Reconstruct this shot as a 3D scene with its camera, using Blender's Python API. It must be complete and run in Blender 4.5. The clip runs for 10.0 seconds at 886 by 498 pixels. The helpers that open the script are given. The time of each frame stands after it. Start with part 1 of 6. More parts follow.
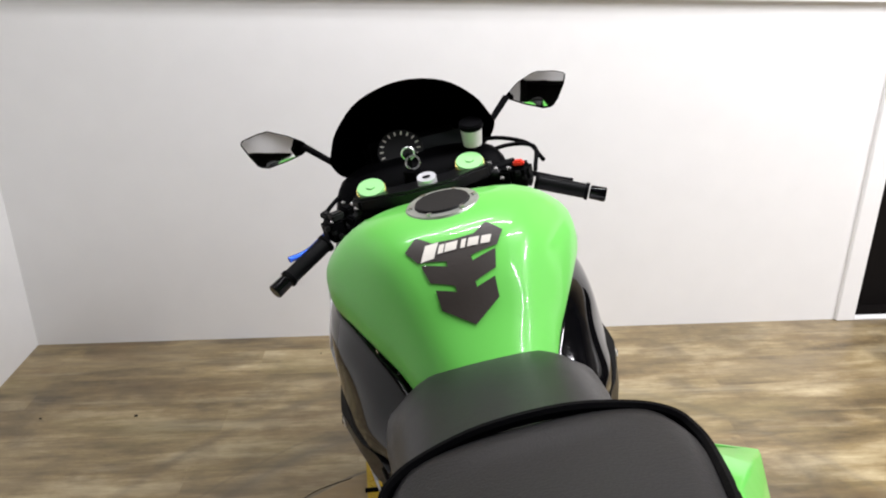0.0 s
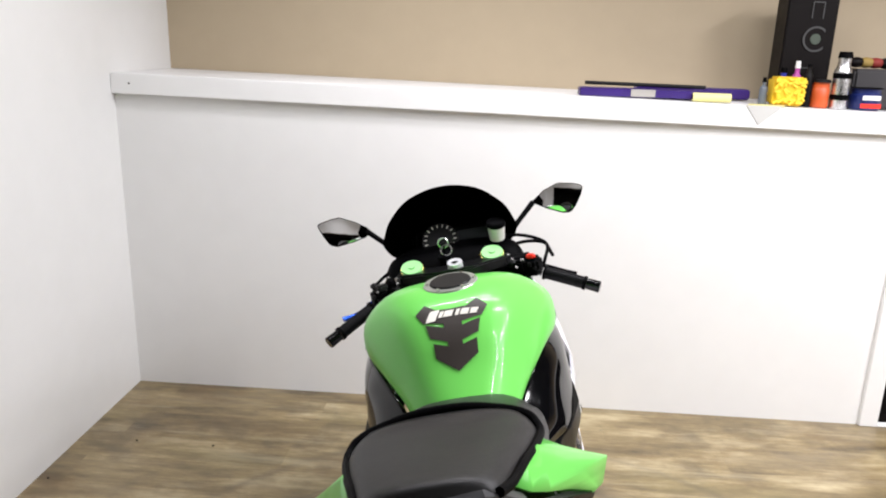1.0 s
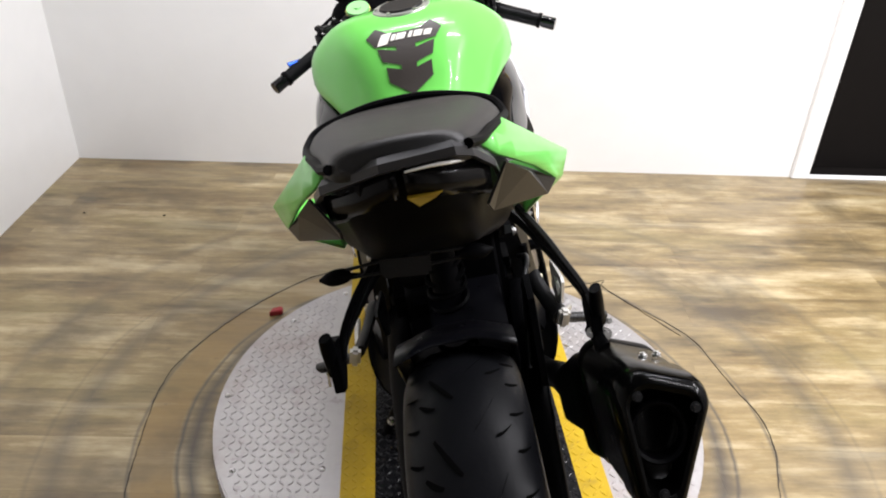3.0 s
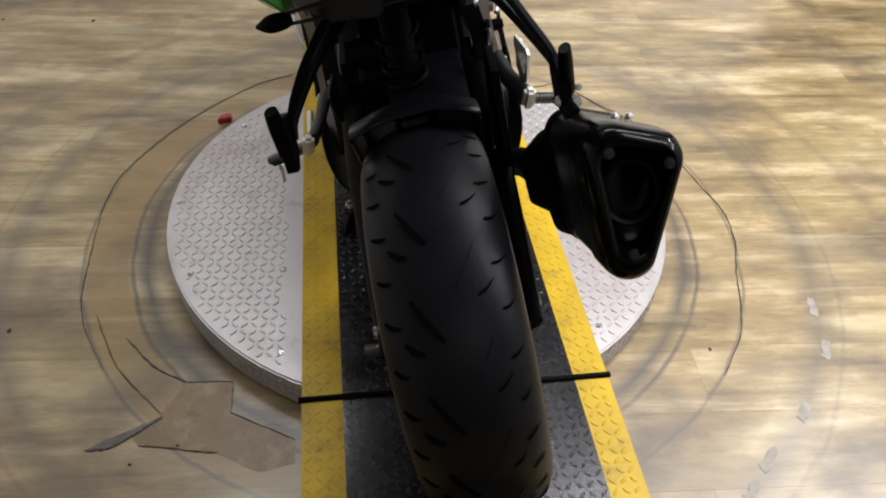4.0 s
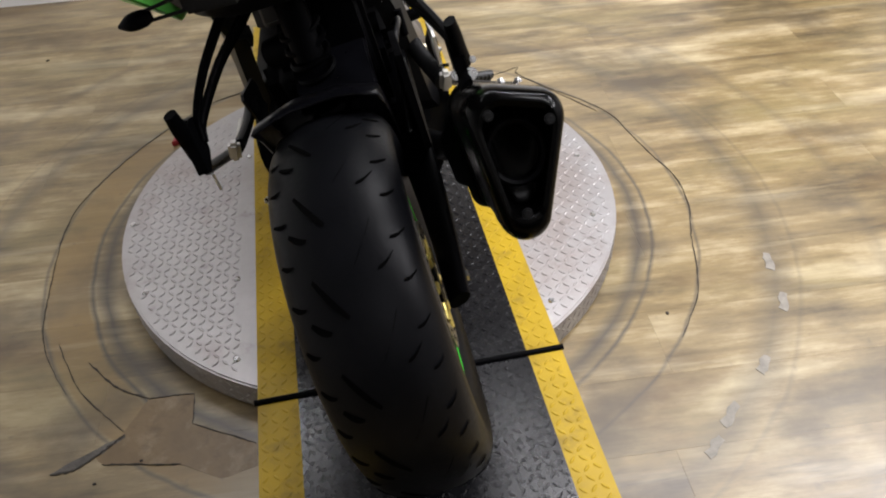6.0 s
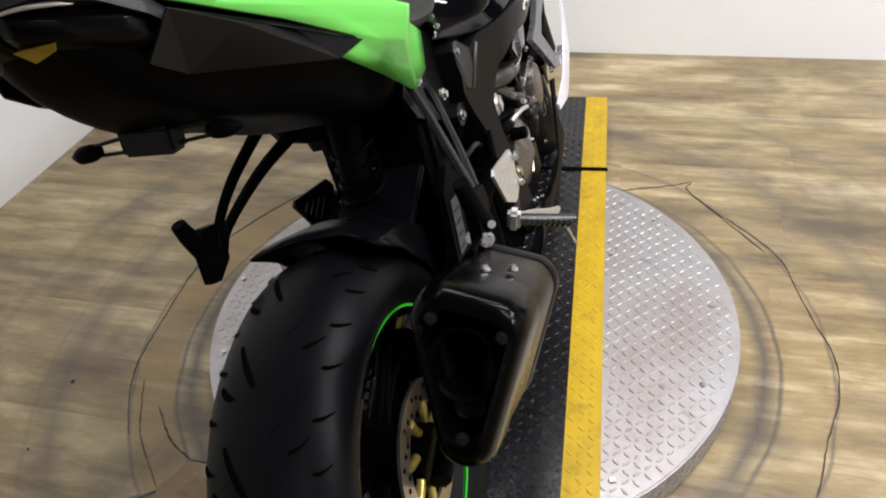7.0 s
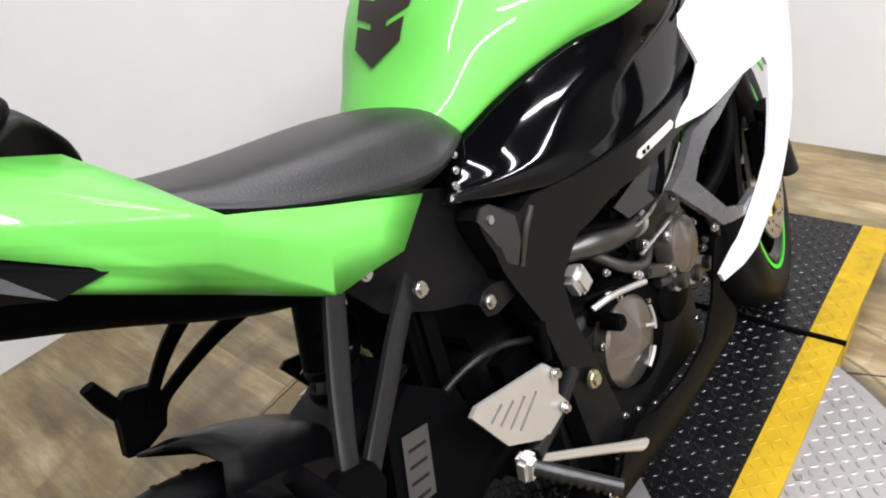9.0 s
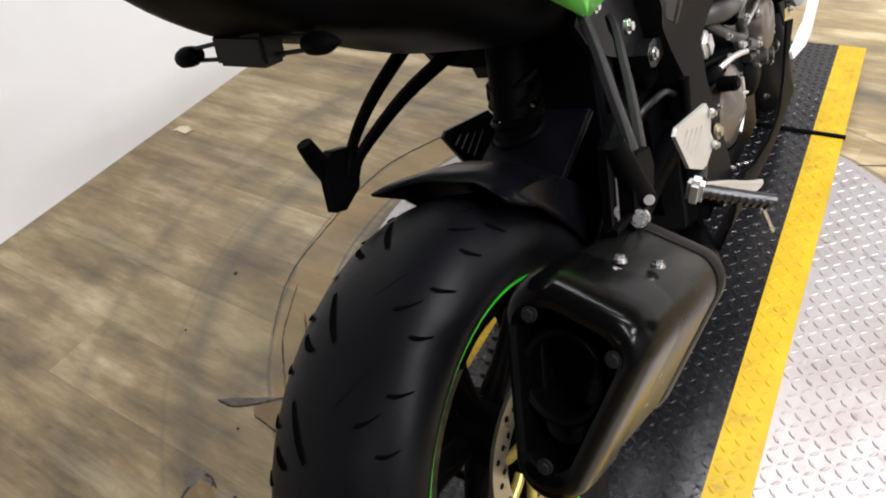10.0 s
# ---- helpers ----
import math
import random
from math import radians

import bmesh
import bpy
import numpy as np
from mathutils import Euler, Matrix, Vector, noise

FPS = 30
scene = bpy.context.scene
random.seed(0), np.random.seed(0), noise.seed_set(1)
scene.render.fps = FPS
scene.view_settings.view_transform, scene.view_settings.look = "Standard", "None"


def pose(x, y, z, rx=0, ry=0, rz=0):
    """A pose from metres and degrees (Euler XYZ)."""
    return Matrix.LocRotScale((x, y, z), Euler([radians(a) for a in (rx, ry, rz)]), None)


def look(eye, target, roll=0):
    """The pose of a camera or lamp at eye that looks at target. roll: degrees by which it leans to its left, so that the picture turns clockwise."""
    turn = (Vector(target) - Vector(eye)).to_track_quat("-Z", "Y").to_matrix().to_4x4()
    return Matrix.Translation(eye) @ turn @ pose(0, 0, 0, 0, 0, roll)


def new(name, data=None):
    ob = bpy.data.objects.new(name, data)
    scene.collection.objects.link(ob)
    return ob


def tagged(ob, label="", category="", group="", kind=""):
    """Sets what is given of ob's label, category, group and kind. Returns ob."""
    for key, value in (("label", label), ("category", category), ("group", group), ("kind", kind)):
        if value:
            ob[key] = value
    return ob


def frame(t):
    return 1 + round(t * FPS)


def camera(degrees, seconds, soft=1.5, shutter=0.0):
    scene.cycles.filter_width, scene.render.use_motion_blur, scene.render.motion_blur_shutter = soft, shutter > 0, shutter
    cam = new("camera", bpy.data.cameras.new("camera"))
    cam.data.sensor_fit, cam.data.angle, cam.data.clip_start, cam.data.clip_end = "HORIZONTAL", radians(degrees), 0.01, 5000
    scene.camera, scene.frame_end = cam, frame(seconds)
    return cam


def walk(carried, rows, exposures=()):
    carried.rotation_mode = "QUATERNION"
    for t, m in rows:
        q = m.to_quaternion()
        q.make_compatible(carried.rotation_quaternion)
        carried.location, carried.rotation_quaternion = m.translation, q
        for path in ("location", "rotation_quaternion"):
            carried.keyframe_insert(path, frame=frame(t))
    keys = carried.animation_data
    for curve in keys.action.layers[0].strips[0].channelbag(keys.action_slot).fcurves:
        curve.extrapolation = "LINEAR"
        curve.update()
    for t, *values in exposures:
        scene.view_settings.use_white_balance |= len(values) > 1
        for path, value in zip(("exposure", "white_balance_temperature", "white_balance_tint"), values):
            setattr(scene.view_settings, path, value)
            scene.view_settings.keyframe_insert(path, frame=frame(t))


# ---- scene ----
cam = camera(62.0, 10.0, 2.0)

PATH = [
    (0, (-0.25, -0.43, 1.459), (-0.145, 1.42, 0.705), -0.3),
    (0.5, (-0.215, -0.657, 1.545), (-0.26, 1.248, 0.937), 0.6),
    (1, (-0.103, -0.827, 1.584), (-0.231, 1.094, 1.042), 1.7),
    (1.5, (-0.093, -0.876, 1.562), (-0.238, 1.015, 0.925), 0.8),
    (2, (-0.11, -0.853, 1.521), (-0.149, 0.995, 0.756), 1.2),
    (2.2, (-0.119, -0.847, 1.506), (-0.138, 0.979, 0.691), 1.9),
    (3.3, (-0.118, -0.857, 1.409), (-0.053, 0.781, 0.264), 2.5),
    (3.5, (-0.117, -0.856, 1.383), (-0.032, 0.722, 0.158), 3.1),
    (4, (-0.112, -0.847, 1.325), (0.036, 0.582, -0.066), 3.4),
    (4.5, (-0.118, -0.853, 1.27), (0.135, 0.432, -0.242), 5.3),
    (5, (-0.127, -0.878, 1.233), (0.19, 0.304, -0.348), 6.1),
    (5.5, (-0.11, -0.88, 1.243), (0.227, 0.28, -0.351), 3.6),
    (6, (0.024, -0.9, 1.3), (0.148, 0.55, -0.072), -3.4),
    (6.2, (0.113, -0.929, 1.328), (0.044, 0.608, 0.052), -3.8),
    (7.3, (0.396, -0.511, 1.325), (-0.256, 0.92, 0.089), -9.6),
    (7.5, (0.435, -0.421, 1.306), (-0.384, 0.939, 0.09), -12.2),
    (8, (0.529, -0.177, 1.298), (-0.597, 1.03, 0.168), -10.7),
    (8.5, (0.574, -0.07, 1.288), (-0.572, 1.146, 0.189), -11.9),
    (9, (0.55, -0.098, 1.275), (-0.693, 1.027, 0.184), -12.6),
    (9.5, (0.483, -0.231, 1.243), (-0.676, 0.871, 0.042), -8.0),
    (10, (0.359, -0.494, 1.251), (-0.581, 0.648, -0.096), -10.7),
]
EXPOSURE = [(0, -0.32), (0.5, -0.18), (1, -0.14), (2, 0.08), (3.5, 0.12), (4, 0.02), (5, -0.20), (5.5, -0.27), (6, -0.18), (7.5, -0.19), (8, -0.17), (9, -0.02), (9.5, 0.15), (10, 0.25)]
walk(cam, [(t, look(eye, target, roll)) for t, eye, target, roll in PATH], EXPOSURE)

# ---------------- world and light ----------------
world = bpy.data.worlds.new("world")
scene.world = world
world.use_nodes = True
world.node_tree.nodes["Background"].inputs[0].default_value = (0.9, 0.95, 1.0, 1)
world.node_tree.nodes["Background"].inputs[1].default_value = 0.03

CEIL = 2.75


def tube_lamp(x, y, rz, watts, length=1.2):
    d = bpy.data.lights.new("led_tube", "AREA")
    d.shape, d.size, d.size_y, d.energy = "RECTANGLE", length, 0.05, watts
    d.color = (1.0, 0.983, 1.03)
    d.spread = radians(165)
    o = new("led_tube_lamp", d)
    o.matrix_world = pose(x, y, CEIL - 0.07, 0, 0, rz)
    return o


TUBES = [(1.05, 0.9, 25, 33), (1.35, -0.25, -25, 26), (0.1, 1.35, 5, 20), (-0.85, 0.45, 80, 4), (2.35, 0.75, 80, 75), (2.85, -0.35, 80, 70), (-0.55, 1.65, 10, 20), (0.5, -2.5, 5, 9)]
for x, y, rz, watts in TUBES:
    tube_lamp(x, y, rz, watts)

# ---------------- helpers ----------------


def obj(name, bm, mat, smooth=True, bevel=0.0, segs=2):
    if bevel:
        sharp = [e for e in bm.edges if len(e.link_faces) == 2 and e.calc_face_angle(0) > 0.5]
        bmesh.ops.bevel(bm, geom=sharp, offset=bevel, segments=segs, affect="EDGES", clamp_overlap=True)
    bmesh.ops.recalc_face_normals(bm, faces=bm.faces)
    me = bpy.data.meshes.new(name)
    bm.to_mesh(me)
    bm.free()
    for m in mat if isinstance(mat, (list, tuple)) else [mat]:
        me.materials.append(m)
    if smooth:
        me.shade_smooth()
        me.set_sharp_from_angle(angle=radians(38))
    return new(name, me)


def part(name, bm, mat, parent, label="", smooth=True, bevel=0.0, segs=2):
    o = obj(name, bm, mat, smooth, bevel, segs)
    o.parent = parent
    if label:
        o["label"] = label
    return o


def thing(name, label, category, m=None, group=""):
    o = new(name)
    o.empty_display_size = 0.1
    if m is not None:
        o.matrix_world = m
    return tagged(o, label, category, group)


def box(sx, sy, sz, x=0.0, y=0.0, z=0.0, rx=0, ry=0, rz=0, bm=None):
    bm = bm or bmesh.new()
    bmesh.ops.create_cube(bm, size=1, matrix=pose(x, y, z, rx, ry, rz) @ Matrix.Diagonal((sx, sy, sz, 1)))
    return bm


def rod(p0, p1, r0, r1=None, seg=16, bm=None, caps=True):
    bm = bm or bmesh.new()
    p0, p1 = Vector(p0), Vector(p1)
    d = p1 - p0
    m = Matrix.Translation((p0 + p1) / 2) @ d.to_track_quat("Z", "Y").to_matrix().to_4x4()
    bmesh.ops.create_cone(bm, cap_ends=caps, segments=seg, radius1=r0, radius2=r0 if r1 is None else r1, depth=d.length, matrix=m)
    return bm


def spline(pts, n):
    """Catmull-Rom through points, n steps between each two."""
    pts = [np.array(p, float) for p in pts]
    ext = [2 * pts[0] - pts[1], *pts, 2 * pts[-1] - pts[-2]]
    out = []
    for i in range(len(pts) - 1):
        a, b, c, d = ext[i : i + 4]
        for k in range(n):
            t = k / n
            out.append(0.5 * (2 * b + (c - a) * t + (2 * a - 5 * b + 4 * c - d) * t * t + (3 * b - a - 3 * c + d) * t ** 3))
    return out + [pts[-1]]


def pipe(pts, r, n=6, seg=10, bm=None, flat=1.0):
    """A round tube along a smooth line; r may be a list of radii for the given points."""
    bm = bm or bmesh.new()
    rs = r if isinstance(r, (list, tuple)) else [r] * len(pts)
    way = spline([(*p, q) for p, q in zip(pts, rs)], n)
    rings, side = [], None
    for i, w in enumerate(way):
        p = Vector(w[:3])
        d = Vector(way[min(i + 1, len(way) - 1)][:3]) - Vector(way[max(i - 1, 0)][:3])
        d.normalize()
        if side is None:
            side = d.orthogonal().normalized()
        side = (side - d * side.dot(d)).normalized()
        up = d.cross(side)
        rings.append([bm.verts.new(p + float(w[3]) * (math.cos(a) * side + flat * math.sin(a) * up)) for a in (2 * math.pi * k / seg for k in range(seg))])
    for a, b in zip(rings, rings[1:]):
        for k in range(seg):
            bm.faces.new((a[k], a[(k + 1) % seg], b[(k + 1) % seg], b[k]))
    bm.faces.new(rings[0][::-1])
    bm.faces.new(rings[-1])
    return bm


def surf(grid, nu=4, nv=4, bm=None, close=False):
    """A smooth sheet through a grid of points."""
    bm = bm or bmesh.new()
    rows = [spline(r, nv) for r in grid]
    cols = [spline([r[k] for r in rows], nu) for k in range(len(rows[0]))]
    vs = [[bm.verts.new(cols[k][i]) for k in range(len(cols))] for i in range(len(cols[0]))]
    for a, b in zip(vs, vs[1:]):
        for k in range(len(a) - 1):
            bm.faces.new((a[k], a[k + 1], b[k + 1], b[k]))
    if close:
        for a, b in zip(vs, vs[1:]):
            bm.faces.new((a[-1], a[0], b[0], b[-1]))
        bm.faces.new(vs[0][::-1])
        bm.faces.new(vs[-1])
    return bm


def body(stations, nu=4, nv=3, bm=None):
    """A closed, mirrored body from stations (y, [(x, z), ...]) with half outlines from the bottom middle to the top middle."""
    grid = []
    for y, half in stations:
        ring = [(x, y, z) for x, z in half] + [(-x, y, z) for x, z in reversed(half) if abs(x) > 1e-6]
        grid.append(ring)
    bm = bm or bmesh.new()
    dense = []
    for r in grid:
        n = len(r)
        ext = [np.array(p) for p in (r[-1], *r, r[0], r[1])]
        out = []
        for i in range(n):
            a, b, c, d = ext[i : i + 4]
            for k in range(nv):
                t = k / nv
                out.append(0.5 * (2 * b + (c - a) * t + (2 * a - 5 * b + 4 * c - d) * t * t + (3 * b - a - 3 * c + d) * t ** 3))
        dense.append(out)
    cols = [spline([r[k] for r in dense], nu) for k in range(len(dense[0]))]
    vs = [[bm.verts.new(c[i]) for c in cols] for i in range(len(cols[0]))]
    for a, b in zip(vs, vs[1:]):
        for k in range(len(a)):
            j = (k + 1) % len(a)
            bm.faces.new((a[k], a[j], b[j], b[k]))
    bm.faces.new(vs[0][::-1])
    bm.faces.new(vs[-1])
    return bm


def prism(poly, depth, place, bm=None):
    """A polygon of (u, v) with thickness; place(u, v, w) gives the point, w from 0 to depth."""
    bm = bm or bmesh.new()
    a = [bm.verts.new(place(u, v, 0)) for u, v in poly]
    b = [bm.verts.new(place(u, v, depth)) for u, v in poly]
    n = len(poly)
    f0, f1 = bm.faces.new(a[::-1]), bm.faces.new(b)
    for k in range(n):
        bm.faces.new((a[k], a[(k + 1) % n], b[(k + 1) % n], b[k]))
    bmesh.ops.triangulate(bm, faces=[f0, f1])
    return bm


def panel(poly, xfun, thick, side=1, cuts=3, bm=None):
    """A curved body panel: a polygon of (y, z), split finely and bent to x = xfun(y, z), with thickness inwards."""
    bm = bm or bmesh.new()
    bm.faces.new([bm.verts.new((0, y, z)) for y, z in poly])
    step = 0.12 / max(1, cuts + 0.5)
    for ax_i in (1, 2):
        lo_, hi_ = min(p[ax_i - 1] for p in poly), max(p[ax_i - 1] for p in poly)
        no = (0, 1, 0) if ax_i == 1 else (0, 0, 1)
        for k in range(1, int((hi_ - lo_) / step) + 1):
            co = [0, 0, 0]
            co[ax_i] = lo_ + k * step - 0.0007
            bmesh.ops.bisect_plane(bm, geom=bm.verts[:] + bm.edges[:] + bm.faces[:], plane_co=co, plane_no=no, dist=1e-6)
    bmesh.ops.triangulate(bm, faces=[g for g in bm.faces if len(g.verts) > 4])
    outer, rim = list(bm.faces), [e for e in bm.edges if len(e.link_faces) == 1]
    ends = [tuple(e.verts) for e in rim]
    back = {}
    for v in list(bm.verts):
        v.co.x = xfun(v.co.y, v.co.z)
        back[v] = bm.verts.new((v.co.x - thick, v.co.y, v.co.z))
    for g in outer:
        bm.faces.new([back[v] for v in reversed(g.verts)])
    for p, q in ends:
        bm.faces.new((p, q, back[q], back[p]))
    for v in bm.verts:
        v.co.x *= side
    return bm


def spun(profile, seg=48, bm=None, m=Matrix()):
    """A ring turned round the x axis from a closed profile of (radius, x)."""
    bm = bm or bmesh.new()
    rings = [[bm.verts.new(m @ Vector((x, r * math.cos(a), r * math.sin(a)))) for r, x in profile] for a in (2 * math.pi * k / seg for k in range(seg))]
    n = len(profile)
    for i in range(seg):
        a, b = rings[i], rings[(i + 1) % seg]
        for k in range(n):
            bm.faces.new((a[k], a[(k + 1) % n], b[(k + 1) % n], b[k]))
    return bm


# ---------------- materials ----------------


def nodes(name):
    m = bpy.data.materials.new(name)
    m.use_nodes = True
    return m, m.node_tree.nodes, m.node_tree.links, m.node_tree.nodes["Principled BSDF"]


def simple(name, color, rough=0.5, metal=0.0, coat=0.0, grain=0.0, scale=40.0, vary=0.08, spec=0.5, rvary=0.08):
    """Paint, plastic or metal with slight change of colour and gloss at two scales, and fine relief."""
    m, n, l, b = nodes(name)
    tc = n.new("ShaderNodeTexCoord")
    big, small = n.new("ShaderNodeTexNoise"), n.new("ShaderNodeTexNoise")
    big.inputs["Scale"].default_value, small.inputs["Scale"].default_value = scale * 0.15, scale
    for t in (big, small):
        t.inputs["Detail"].default_value = 4
        l.new(tc.outputs["Object"], t.inputs["Vector"])
    mix = n.new("ShaderNodeMix")
    mix.data_type = "RGBA"
    mix.inputs[6].default_value = (*[c * (1 - vary) for c in color], 1)
    mix.inputs[7].default_value = (*[min(1, c * (1 + vary)) for c in color], 1)
    l.new(big.outputs[0], mix.inputs[0])
    l.new(mix.outputs[2], b.inputs["Base Color"])
    mr = n.new("ShaderNodeMapRange")
    mr.inputs[3].default_value, mr.inputs[4].default_value = max(0.02, rough - rvary), rough + rvary
    l.new(small.outputs[0], mr.inputs[0])
    l.new(mr.outputs[0], b.inputs["Roughness"])
    b.inputs["Metallic"].default_value = metal
    b.inputs["Coat Weight"].default_value = coat
    b.inputs["Coat Roughness"].default_value = 0.03
    b.inputs["Specular IOR Level"].default_value = spec
    if grain:
        bump = n.new("ShaderNodeBump")
        bump.inputs["Strength"].default_value = grain
        bump.inputs["Distance"].default_value = 0.002
        l.new(small.outputs[0], bump.inputs["Height"])
        l.new(bump.outputs[0], b.inputs["Normal"])
    return m


GREEN = simple("green_paint", (0.155, 0.60, 0.10), 0.32, coat=0.35, vary=0.03, scale=20, spec=0.2)
BLACKGLOSS = simple("black_gloss", (0.0015, 0.0015, 0.002), 0.06, spec=0.35, coat=0.0, vary=0.05, scale=20, rvary=0.02)
BLACK = simple("black_plastic", (0.0016, 0.0016, 0.002), 0.5, grain=0.12, scale=300, spec=0.035)
DARK = simple("dark_plastic", (0.009, 0.009, 0.0095), 0.45, grain=0.2, scale=300, spec=0.2)
FRAMEM = simple("frame_paint", (0.0045, 0.0045, 0.005), 0.34, grain=0.05, scale=200, spec=0.25)
WHITEP = simple("white_paint", (0.74, 0.74, 0.80), 0.3, coat=0.6, vary=0.03, scale=20)
SEATM = simple("seat_vinyl", (0.010, 0.0095, 0.010), 0.40, spec=0.5, grain=0.25, scale=420)
SEATTOP = simple("seat_vinyl_worn", (0.006, 0.0057, 0.0056), 0.45, spec=0.36, grain=0.25, scale=420)
RUBBER = simple("tyre_rubber", (0.0036, 0.0038, 0.0048), 0.42, grain=0.12, scale=150, vary=0.25, spec=0.11)
GROOVE = simple("tyre_groove", (0.0015, 0.0015, 0.0015), 0.9, spec=0.02)
STEEL = simple("steel", (0.62, 0.62, 0.62), 0.28, metal=1.0, scale=60)
ALU = simple("brushed_aluminium", (0.62, 0.61, 0.58), 0.42, metal=0.75, scale=80)
BRONZE = simple("bronze_engine_paint", (0.20, 0.178, 0.155), 0.30, metal=0.8, scale=60)
ENGINE = simple("engine_metal", (0.085, 0.082, 0.078), 0.36, metal=0.8, scale=60)
GOLD = simple("gold_anodised", (0.62, 0.50, 0.14), 0.35, metal=0.7, scale=60)
CAPGREEN = simple("green_cap", (0.24, 0.58, 0.20), 0.4, metal=0.0, scale=60)
BLUE = simple("blue_anodised", (0.01, 0.06, 0.35), 0.3, metal=0.7, scale=60)
RED = simple("red_plastic", (0.75, 0.03, 0.015), 0.4)
MIRROR = simple("mirror_glass", (0.85, 0.86, 0.88), 0.03, metal=1.0, rvary=0.01)
GREENTAPE = simple("green_tape", (0.05, 0.65, 0.04), 0.4)
AMBER = simple("amber_lens", (0.26, 0.17, 0.012), 0.3)
SMOKE = simple("smoke_screen", (0.0005, 0.0005, 0.0005), 0.08, rvary=0.02, spec=0.0)
LENS = simple("smoked_lens", (0.003, 0.0028, 0.0028), 0.22, spec=0.12, rvary=0.02)
COVERM = simple("cover_plastic", (0.004, 0.004, 0.0045), 0.4, spec=0.15, grain=0.1, scale=300)
HANGM = simple("satin_hanger_paint", (0.008, 0.008, 0.0085), 0.45, spec=0.22, scale=120)
PEGM = simple("worn_peg_metal", (0.045, 0.045, 0.045), 0.34, metal=0.8, scale=120, vary=0.4)
LUGM = simple("cast_lug_paint", (0.035, 0.035, 0.037), 0.35, metal=0.3, scale=120)
BRIGHT = simple("bright_nut", (0.75, 0.75, 0.77), 0.3, metal=0.5)
INLAYM = simple("tail_inlay_plastic", (0.004, 0.004, 0.005), 0.34, spec=0.22, grain=0.08, scale=420, vary=0.25)
PADM = simple("tank_pad_rubber", (0.022, 0.016, 0.012), 0.5, grain=0.1, scale=200)
PEWTER = simple("script_silver", (0.75, 0.72, 0.65), 0.35, metal=0.2)
MUFF = simple("muffler_black", (0.0012, 0.0012, 0.0012), 0.18, spec=0.08, coat=0.0, scale=40, vary=0.2, rvary=0.03)
MUFFBODY = simple("muffler_shell", (0.003, 0.0028, 0.0026), 0.26, spec=0.09, scale=40, rvary=0.04)
CLEARP = simple("reservoir_plastic", (0.62, 0.62, 0.58), 0.3)
RAMPBLACK = simple("ramp_black_paint", (0.005, 0.005, 0.006), 0.26, grain=0.1, scale=120, vary=0.35, rvary=0.12, spec=0.4)
RAMPYELLOW = simple("ramp_yellow_paint", (0.45, 0.295, 0.008), 0.45, grain=0.1, scale=90, vary=0.3, rvary=0.12, spec=0.3)
PLATE = simple("tread_plate_aluminium", (0.42, 0.405, 0.40), 0.50, metal=0.9, grain=0.08, scale=90, vary=0.15, rvary=0.12)
WALLW = simple("white_wall_paint", (0.80, 0.80, 0.79), 0.5, grain=0.05, scale=60, vary=0.03)
TRIMW = simple("white_trim_paint", (0.82, 0.82, 0.81), 0.45, grain=0.03, scale=60, vary=0.03)
BEIGE = simple("beige_wall_paint", (0.43, 0.35, 0.24), 0.7, grain=0.05, scale=60, vary=0.04)
CEILM = simple("ceiling_paint", (0.05, 0.05, 0.05), 0.8, scale=30)
SHOPW = simple("grey_shop_wall", (0.32, 0.31, 0.30), 0.7, scale=10, vary=0.2)
# Near-black colour that stands in for the darkness of unlit rooms.
VOID = simple("unlit_room_black", (0.005, 0.004, 0.0036), 0.7, vary=0.4, scale=8, spec=0.1)
PURPLE = simple("purple_plastic", (0.032, 0.010, 0.14), 0.4, vary=0.3, scale=60)
YELLOWISH = simple("pale_yellow_paper", (0.75, 0.70, 0.30), 0.6)
BOXBLACK = simple("black_cardboard", (0.004, 0.0025, 0.0025), 0.5, spec=0.15)
LEAF = simple("scrap_of_vinyl", (0.62, 0.52, 0.38), 0.7)
SUB = simple("bare_subfloor", (0.19, 0.125, 0.055), 0.42, grain=0.3, scale=60, vary=0.6, spec=0.5)
SUBDARK = simple("dark_underlay", (0.13, 0.095, 0.055), 0.9)
CRACK = simple("crack_dark", (0.035, 0.028, 0.022), 0.8, scale=90, vary=0.8)
TORN = simple("torn_vinyl_grey", (0.10, 0.088, 0.072), 0.45, grain=0.6, scale=160, vary=0.9)
GLUE = simple("grey_glue", (0.22, 0.20, 0.165), 0.5, grain=0.6, scale=400, vary=0.5)


def stain(m, color, scale, start, amount):
    """Lay blotchy dirt over a material's own colour."""
    n, l = m.node_tree.nodes, m.node_tree.links
    b = n["Principled BSDF"]
    tc, t, k, mx = n.new("ShaderNodeTexCoord"), n.new("ShaderNodeTexNoise"), n.new("ShaderNodeMapRange"), n.new("ShaderNodeMix")
    t.inputs["Scale"].default_value, t.inputs["Detail"].default_value, t.inputs["Roughness"].default_value = scale, 8, 0.68
    k.inputs[1].default_value, k.inputs[2].default_value, k.inputs[4].default_value = start, start + 0.16, amount
    l.new(tc.outputs["Object"], t.inputs["Vector"])
    l.new(t.outputs[0], k.inputs[0])
    mx.data_type = "RGBA"
    mx.inputs[7].default_value = (*color, 1)
    l.new(k.outputs[0], mx.inputs[0])
    old = b.inputs["Base Color"].links
    if old:
        l.new(old[0].from_socket, mx.inputs[6])
    else:
        mx.inputs[6].default_value = b.inputs["Base Color"].default_value
    l.new(mx.outputs[2], b.inputs["Base Color"])


